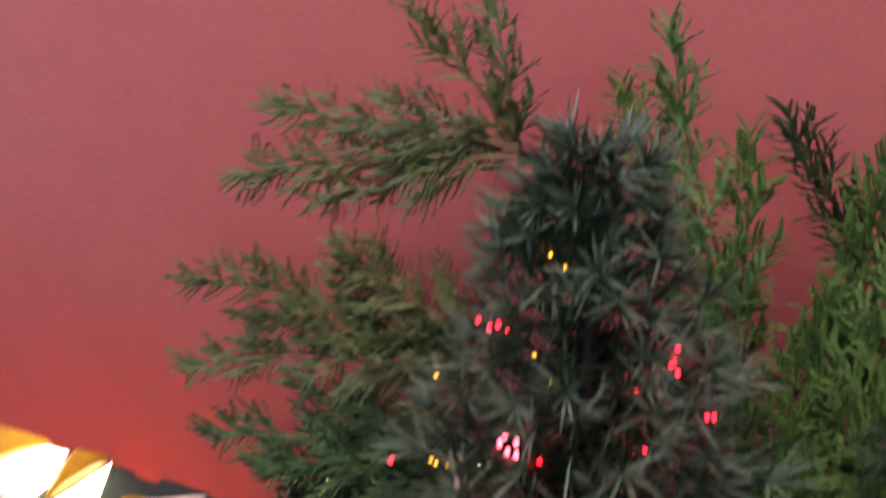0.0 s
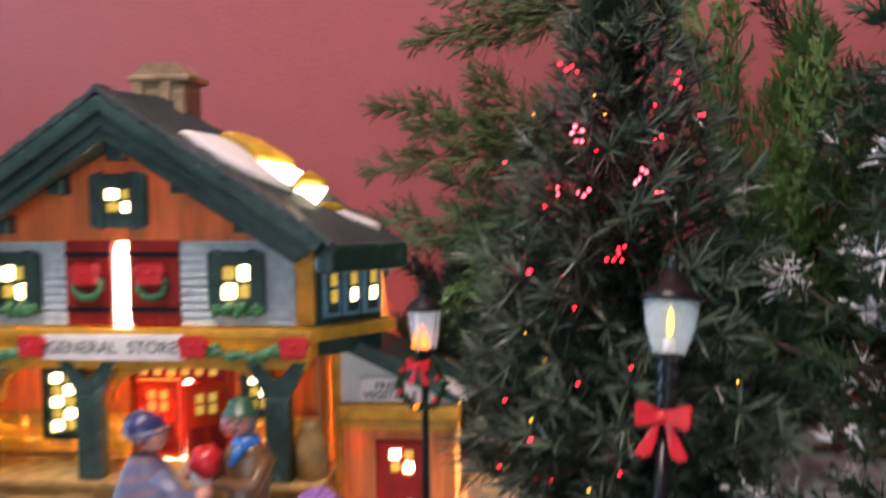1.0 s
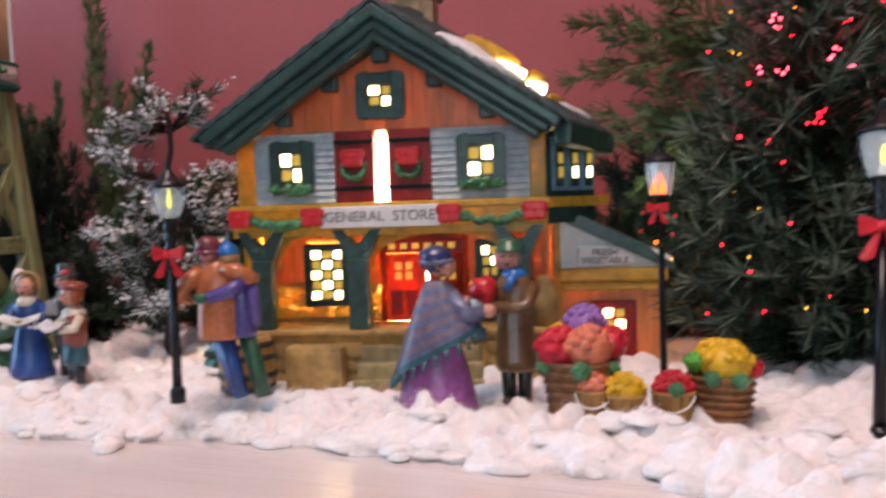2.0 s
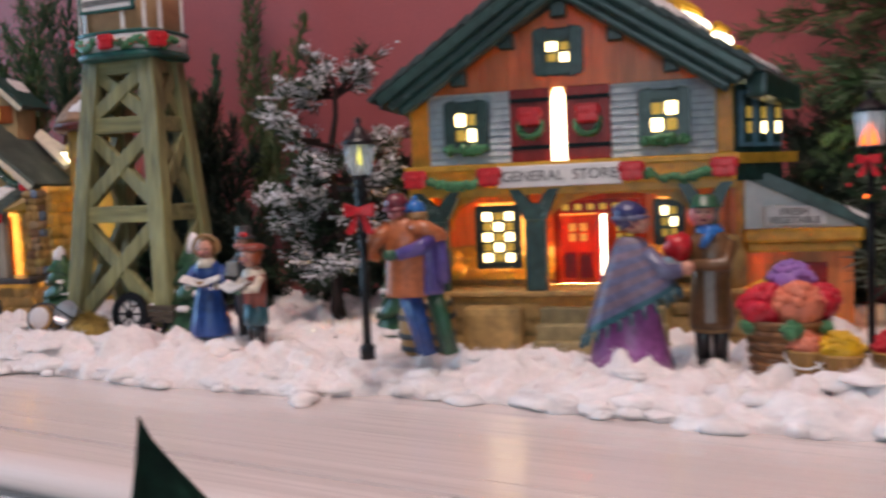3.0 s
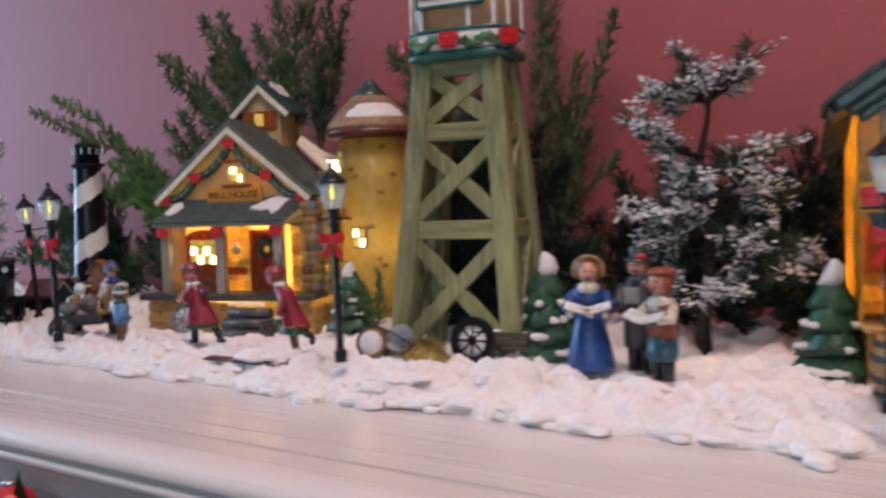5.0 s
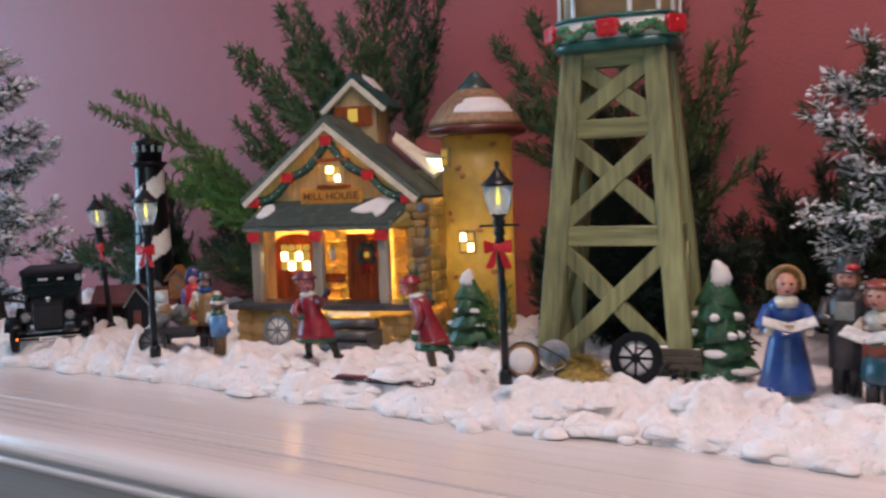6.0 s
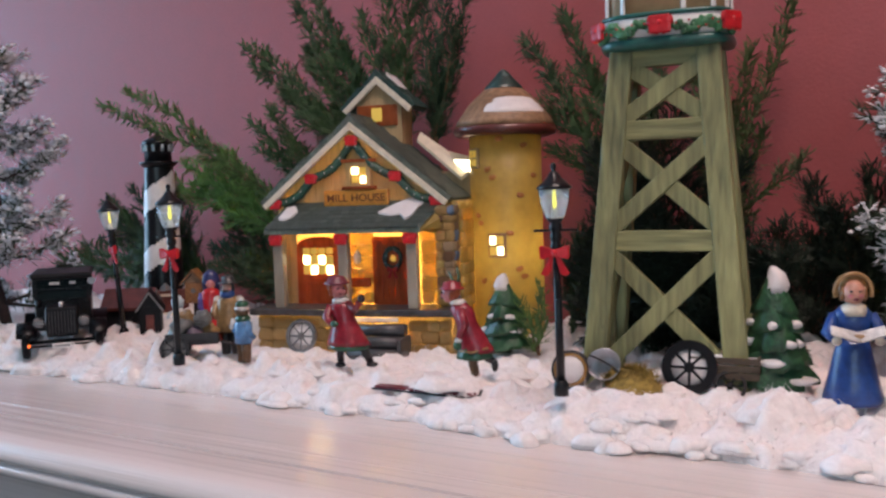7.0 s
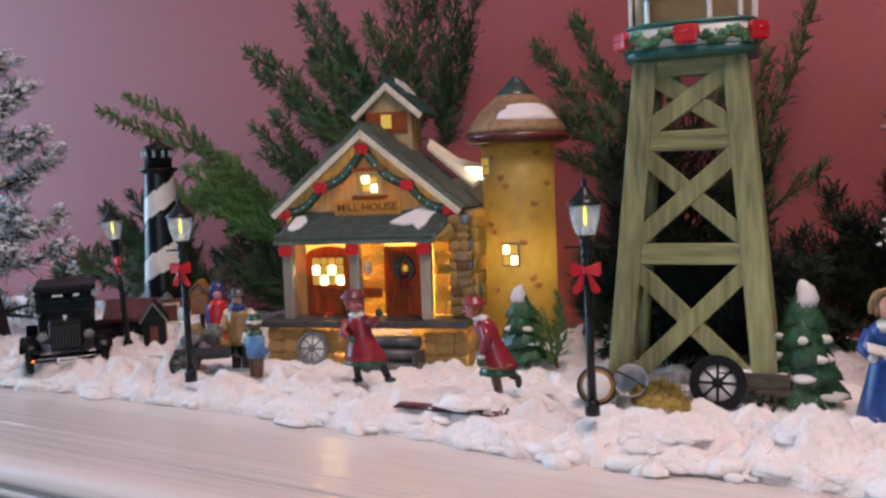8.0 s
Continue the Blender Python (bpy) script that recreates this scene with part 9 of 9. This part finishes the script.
def water_pump(place):
    p = thing("water_pump", place, "small blue and white hand pump behind the cart", "pump")
    part("stand", lathe(mesh(), [(0.0040, 0), (0.0040, 0.010), (0.0030, 0.0105), (0.0030, 0.022)], 12), M["white"], p)
    part("head", lathe(mesh(), [(0.0034, 0.0220), (0.0040, 0.0260), (0.0020, 0.0290)], 12), M["gs_blue"], p)
    part("spout", tube(mesh(), [(0, -0.003, 0.020), (0, -0.007, 0.019), (0, -0.008, 0.016)], 0.0009, 6), M["gs_blue"], p)


water_pump(pose(-0.7880, 0.2120, 0.0095) @ Matrix.Scale(1.15, 4))


def bobsled(place):
    s = thing("sled", place, "long dark red sled lying in the cotton snow", "sled")
    part("seat", box(mesh(), -0.0270, 0.0270, -0.0030, 0.0030, 0.0010, 0.0026, 0, 0.0006), FIG_MATS[SHADE_KEYS.index("wine")], s)
    for k in (-1, 1):
        part("runner", tube(mesh(), [(-0.0280, k * 0.0036, 0.0012), (0.0260, k * 0.0036, 0.0006), (0.0300, k * 0.0036, 0.0024), (0.0310, k * 0.0036, 0.0050)], 0.0006, 6), M["soft_black"], s)


bobsled(pose(-0.5480, 0.1520, 0.0097, 0, 1, 8))


# ---- lighthouse and its sheds ----
def lighthouse(place):
    lh = thing("lighthouse", place, "black and white spiral lighthouse with brick base", "lighthouse")
    bm = mesh()
    n, rows = 36, 60
    rings = []
    for j in range(rows + 1):
        z = 0.030 + 0.112 * j / rows
        r = 0.0172 - 0.0052 * j / rows
        rings.append([bm.verts.new((r * math.cos(2 * math.pi * k / n), r * math.sin(2 * math.pi * k / n), z)) for k in range(n)])
    for j in range(rows):
        for k in range(n):
            f = bm.faces.new((rings[j][k], rings[j][(k + 1) % n], rings[j + 1][(k + 1) % n], rings[j + 1][k]))
            f.smooth = True
            ph = ((0.112 * j / rows) / 0.051 - k / n + 0.25) % 1.0
            f.material_index = 1 if ph < 0.38 else 0
    bm.faces.new(rings[0][::-1]), bm.faces.new(rings[-1])
    part("tower", bm, [M["black"], M["white"]], lh, "black and white spiral striped tower")
    part("gallery", lathe(mesh(), [(0.0120, 0.1370), (0.0150, 0.1395), (0.0158, 0.1405), (0.0158, 0.1420), (0.0110, 0.1425)], 28), M["black"], lh)
    part("lantern_room", lathe(mesh(), [(0.0112, 0.1420), (0.0112, 0.1500), (0.0118, 0.1510)], 16), M["soft_black"], lh)
    for i in range(10):
        a = 2 * math.pi * i / 10
        part("pane", tube(mesh(), [(0.0116 * math.cos(a), 0.0116 * math.sin(a), 0.1508), (0.0120 * math.cos(a), 0.0120 * math.sin(a), 0.1570)], 0.0014, 5), M["gs_blue"], lh, "pale blue lantern glass")
    part("dome", lathe(mesh(), [(0.0125, 0.1560), (0.0135, 0.1572), (0.0120, 0.1600), (0.0060, 0.1630), (0.0016, 0.1650), (0.0014, 0.1680), (0.0003, 0.1690)], 22), M["black"], lh, "black lantern dome")
    part("lantern_core", lathe(mesh(), [(0.0108, 0.1500), (0.0110, 0.1565)], 16), M["soft_black"], lh)
    bs = part("base_house", box(mesh(), -0.0190, 0.0190, -0.0190, 0.0190, 0.004, 0.0320, 0, 0.0016), M["m_maroon"], lh, "dark red brick base")
    part("window_frame", mesh_ring(-0.0120, 0.0100, 0.0110, 0.0290, 0.0022, -0.0205, -0.0190), M["m_trim"], bs)
    part("base_roof", lathe(mesh(), [(0.0215, 0.0318), (0.0205, 0.0345), (0.0175, 0.0380)], 4, smooth=False), M["grey"], lh, "grey snowy base roof")


lighthouse(pose(-0.9220, 0.3180, 0.0, 0, 0, 50))


def shed(place, w, d, h, wall, roof, label, snow=True):
    s = thing("shed", place, label, "model house")
    part("wall", box(mesh(), -w / 2, w / 2, -d / 2, d / 2, 0, h, 0, 0.0008), M[wall], s)
    for k in (-1, 1):
        bm = mesh()
        pts = [(0, h * 1.6), (k * w * 0.62, h * 0.92), (k * w * 0.62, h * 0.80), (0, h * 1.46)]
        prism(bm, pts, -d * 0.58, d * 0.58)
        part("roof_slope", bm, M[roof], s)
        bm = mesh()
        beam(bm, (0, -d * 0.59, h * 1.52), (k * w * 0.62, -d * 0.59, h * 0.84), 0.0013, 0.0012)
        part("barge_board", bm, M["snow"] if snow else M["grey"], s, "snowy barge board")
    part("gable", prism(mesh(), [(-w * 0.48, h), (w * 0.48, h), (0, h * 1.48)], -d * 0.5, d * 0.5), M[wall], s)
    part("door", box(mesh(), -w * 0.18, w * 0.18, -d / 2 - 0.0012, -d / 2, 0.001, h * 0.7, 0, 0.0004), M["m_maroon"], s)
    return s


shed(pose(-0.8900, 0.2560, 0.008, 0, 0, 125), 0.026, 0.034, 0.020, "soft_black", "m_maroon", "dark shed with maroon roof behind the car", False)
shed(pose(-0.8560, 0.2460, 0.008, 0, 0, 45), 0.016, 0.020, 0.021, "soft_black", "soft_black", "small dark shed with grey gable boards", False)


def birdhouse(place):
    b = thing("birdhouse", place, "brown wooden birdhouse on a post", "birdhouse")
    part("post", tube(mesh(), [(0, 0, 0), (0, 0, 0.030)], 0.0018, 7), M["bark"], b)
    part("box", box(mesh(), -0.0062, 0.0062, -0.005, 0.005, 0.029, 0.044, 0, 0.0008), M["basket"], b)
    for k in (-1, 1):
        part("roof_slope", prism(mesh(), [(0, 0.0535), (k * 0.0092, 0.0435), (k * 0.0092, 0.0420), (0, 0.0515)], -0.007, 0.007), M["basket"], b)
    part("gable", prism(mesh(), [(-0.0062, 0.044), (0.0062, 0.044), (0, 0.051)], -0.005, 0.005), M["m_brown"], b)
    part("hole", lathe(mesh(), [(0.0018, -0.0004), (0.0018, 0.0004)], 12), M["dark"], b).matrix_local = pose(0, -0.0052, 0.038, 90)


birdhouse(pose(-0.7980, 0.2380, 0.0055, 0, 0, 30))


# ---- the black car ----
def motor_car(place):
    car = thing("vintage_car", place, "black vintage model car with upright windscreen in the snow", "car")
    K, B = M["black"], M["soft_black"]
    part("cab", box(mesh(), -0.0195, 0.0195, 0.030, 0.086, 0.0160, 0.0400, 0, 0.0022), K, car)
    bm = mesh()
    box(bm, -0.0212, 0.0212, 0.0250, 0.0900, 0.0545, 0.0590, 0, 0.0018)
    part("roof", bm, B, car, "black soft top")
    for s in (-1, 1):
        for y in (0.0300, 0.0580, 0.0850):
            part("roof_pillar", box(mesh(), s * 0.0190 - 0.0012, s * 0.0190 + 0.0012, y - 0.0012, y + 0.0012, 0.0400, 0.0548, 0, 0.0003), K, car)
    part("rear_panel", box(mesh(), -0.0195, 0.0195, 0.0850, 0.0868, 0.0400, 0.0548), B, car)
    ws = part("windscreen_frame", mesh_ring(-0.0185, 0.0185, 0.0385, 0.0548, 0.0012, 0.0286, 0.0300), K, car)
    part("windscreen_bar", box(mesh(), -0.0175, 0.0175, 0.0282, 0.0290, 0.0462, 0.0474), K, ws)
    gl = part("windscreen_glass", box(mesh(), -0.0173, 0.0173, 0.0292, 0.0296, 0.0397, 0.0536), glass("car_glass", (0.05, 0.08, 0.09), 0.05), ws, "greenish windscreen glass")
    gl.visible_shadow = False
    for i in range(2):
        part("text_bar", box(mesh(), -0.0085 + 0.014 * i, -0.0015 + 0.014 * i - 0.003 * i, 0.0276, 0.0281, 0.0505, 0.0522), M["white"], ws, "unreadable white lettering")
    part("bonnet", box(mesh(), -0.0110, 0.0110, 0.0020, 0.0305, 0.0170, 0.0372, 0, 0.0030), K, car)
    part("radiator", box(mesh(), -0.0104, 0.0104, 0.0000, 0.0030, 0.0150, 0.0365, 0, 0.0016), B, car)
    for i in range(9):
        part("grille_bar", box(mesh(), -0.0084 + 0.0021 * i - 0.0004, -0.0084 + 0.0021 * i + 0.0004, -0.0008, 0.0001, 0.0175, 0.0335), M["iron"], car)
    part("radiator_cap", lathe(mesh(), [(0.0012, 0.0365), (0.0012, 0.0385), (0.0018, 0.0390), (0.0010, 0.0402)], 10, (0, 0.0015, 0)), M["white"], car, "pale radiator cap")
    for s in (-1, 1):
        h = part("headlight", lathe(mesh(), [(0.0008, -0.0040), (0.0038, -0.0010), (0.0043, 0.0012), (0.0043, 0.0020)], 16), K, car)
        h.matrix_local = pose(s * 0.0150, -0.0008, 0.0262, 90)
        part("lens", lathe(mesh(), [(0.0039, 0.0018), (0.0030, 0.0030), (0.0002, 0.0034)], 16), M["glass"], h)
        part("cowl_lamp", lathe(mesh(), [(0.0012, 0.0), (0.0019, 0.0015), (0.0019, 0.0042), (0.0008, 0.0055)], 10, (s * 0.0165, 0.026, 0.0345)), K, car)
        fd = mesh()
        pts = [(math.cos(a), math.sin(a)) for a in [math.pi * (1.02 - 0.95 * i / 12) for i in range(13)]]
        r0 = [[fd.verts.new((x, 0.0080 - 0.0135 * c, 0.0125 + 0.0125 * sn + lift)) for c, sn in pts] for x, lift in ((s * 0.0300, 0.0), (s * 0.0295, 0.0010), (s * 0.0185, 0.0010), (s * 0.0180, 0.0))]
        for a, b in zip(r0, r0[1:]):
            for k in range(12):
                f = fd.faces.new((a[k], a[k + 1], b[k + 1], b[k]))
                f.smooth = True
        bmesh.ops.solidify(fd, geom=fd.faces[:], thickness=0.0009)
        part("fender", fd, K, car, "curved black front fender")
        part("running_board", box(mesh(), s * 0.0240 - 0.0050, s * 0.0240 + 0.0050, 0.0210, 0.0640, 0.0095, 0.0112, 0, 0.0004), B, car)
        fd = mesh()
        r0 = [[fd.verts.new((x, 0.0780 - 0.0135 * c, 0.0125 + 0.0125 * sn)) for c, sn in pts] for x in (s * 0.0300, s * 0.0185)]
        for k in range(12):
            fd.faces.new((r0[0][k], r0[0][k + 1], r0[1][k + 1], r0[1][k])).smooth = True
        bmesh.ops.solidify(fd, geom=fd.faces[:], thickness=0.0009)
        part("fender", fd, K, car)
        for y in (0.0080, 0.0780):
            w = part("wheel", lathe(mesh(), [(0.0070, -0.0026), (0.0106, -0.0022), (0.0113, 0.0), (0.0106, 0.0022), (0.0070, 0.0026)], 24), B, car)
            w.matrix_local = pose(s * 0.0245, y, 0.0110, 0, 90, 0)
            part("rim", lathe(mesh(), [(0.0060, -0.0018), (0.0072, -0.0020), (0.0072, 0.0020), (0.0060, 0.0018)], 20, closed=False), M["iron"], w)
            part("hub", lathe(mesh(), [(0.0010, -0.003), (0.0020, -0.0024), (0.0020, 0.0024), (0.0010, 0.003)], 12), M["iron"], w)
            for i in range(8):
                a = 2 * math.pi * i / 8
                part("spoke", tube(mesh(), [(0.0015 * math.cos(a), 0.0015 * math.sin(a), 0), (0.0066 * math.cos(a), 0.0066 * math.sin(a), 0)], 0.0005, 5), M["iron"], w)
    part("front_axle", tube(mesh(), [(-0.0230, 0.0080, 0.0110), (0.0230, 0.0080, 0.0110)], 0.0014, 6), B, car)
    part("bumper", tube(mesh(), [(-0.0240, -0.0050, 0.0100), (0, -0.0060, 0.0100), (0.0240, -0.0050, 0.0100)], 0.0008, 6), K, car)
    pl = part("number_plate", box(mesh(), -0.0066, 0.0066, -0.0078, -0.0070, 0.0082, 0.0118, 0, 0.0003), M["white"], car, "white plate with unreadable bar")
    part("text_bar", box(mesh(), -0.0050, 0.0050, -0.0081, -0.0078, 0.0095, 0.0105), M["grey"], pl)
    part("marker_lamp", ball(mesh(), (-0.0215, -0.0066, 0.0108), 0.0010), M["flame2"], car, "small orange marker lamp")
    part("mirror", lathe(mesh(), [(0.0026, -0.0004), (0.0026, 0.0004)], 14), M["tin"], car, "round pale mirror").matrix_local = pose(0.0205, 0.0255, 0.0520, 90)


motor_car(pose(-0.8370, 0.1560, 0.0062, 0, 0, 52) @ Matrix.Scale(0.93, 4))


# ---- garland leaves and ribbon along the mantel's front ----
def garland_leaf(place, L, w, seed):
    n = 10
    bm = mesh()
    rows = []
    for i in range(n + 1):
        t = i / n
        half = w * math.sin(math.pi * min(1, 0.12 + 0.88 * t) ** 0.8) * (1 - t) ** 0.35 if t < 1 else 0.0
        zz = 0.10 * L * math.sin(math.pi * t)
        rows.append([bm.verts.new(((x + 0.75) * half + 0.01 * L * math.sin(t * 4 + seed), zz * (1 - 0.4 * abs(x)) + (abs(x) * half * 0.25), L * t)) for x in (-1, -0.5, 0, 0.5, 1)])
    for a, b in zip(rows, rows[1:]):
        for k in range(4):
            bm.faces.new((a[k], a[k + 1], b[k + 1], b[k])).smooth = True
    bmesh.ops.solidify(bm, geom=bm.faces[:], thickness=0.0007)
    ob = part("garland_leaf", bm, M["garland_leaf"], None)
    ob.matrix_world = place
    return tagged(ob, "dark green fabric leaf standing up over the mantel edge", "leaf", "garland leaves on the mantel front")


garland_leaf(pose(-0.2180, 0.0050, -0.0480, -17, 2, 16), 0.075, 0.0290, 1)
garland_leaf(pose(-0.1180, 0.0120, -0.0540, -24, 4, 10), 0.068, 0.0170, 2)
garland_leaf(pose(-0.3010, 0.0080, -0.0560, -20, -10, 10), 0.052, 0.0110, 3)
garland_leaf(pose(-0.5600, 0.0060, -0.0560, -10, 14, 10), 0.046, 0.0120, 4)


def ribbon():
    bm = mesh()
    rows = []
    for i in range(12):
        t = i / 11
        a = math.pi * (0.1 + 0.9 * t)
        rows.append([bm.verts.new((x + 0.001 * math.sin(t * 6), 0.0100 - 0.0080 * math.cos(a), -0.040 + 0.030 * math.sin(a))) for x in (-0.0040, 0.0, 0.0040)])
    for a, b in zip(rows, rows[1:]):
        for k in range(2):
            bm.faces.new((a[k], a[k + 1], b[k + 1], b[k])).smooth = True
    bmesh.ops.solidify(bm, geom=bm.faces[:], thickness=0.0006)
    ob = part("ribbon_loop", bm, M["aqua"], None)
    ob.matrix_world = pose(-0.3390, 0.0080, 0.0060, 0, 0, 15)
    tagged(ob, "aqua ribbon loop on the mantel front edge", "ribbon")


ribbon()


def bauble(place):
    b = thing("bauble", place, "glossy red bauble hung against the mantel front", "ornament")
    part("ball", ball(mesh(), (0, 0, 0), 0.0120, 0, 24, 16), M["red"], b)
    part("cap", lathe(mesh(), [(0.0030, 0.0112), (0.0030, 0.0135), (0.0012, 0.0140)], 12), M["tin"], b)
    return b


bauble(pose(-0.5620, 0.0180, -0.0345))
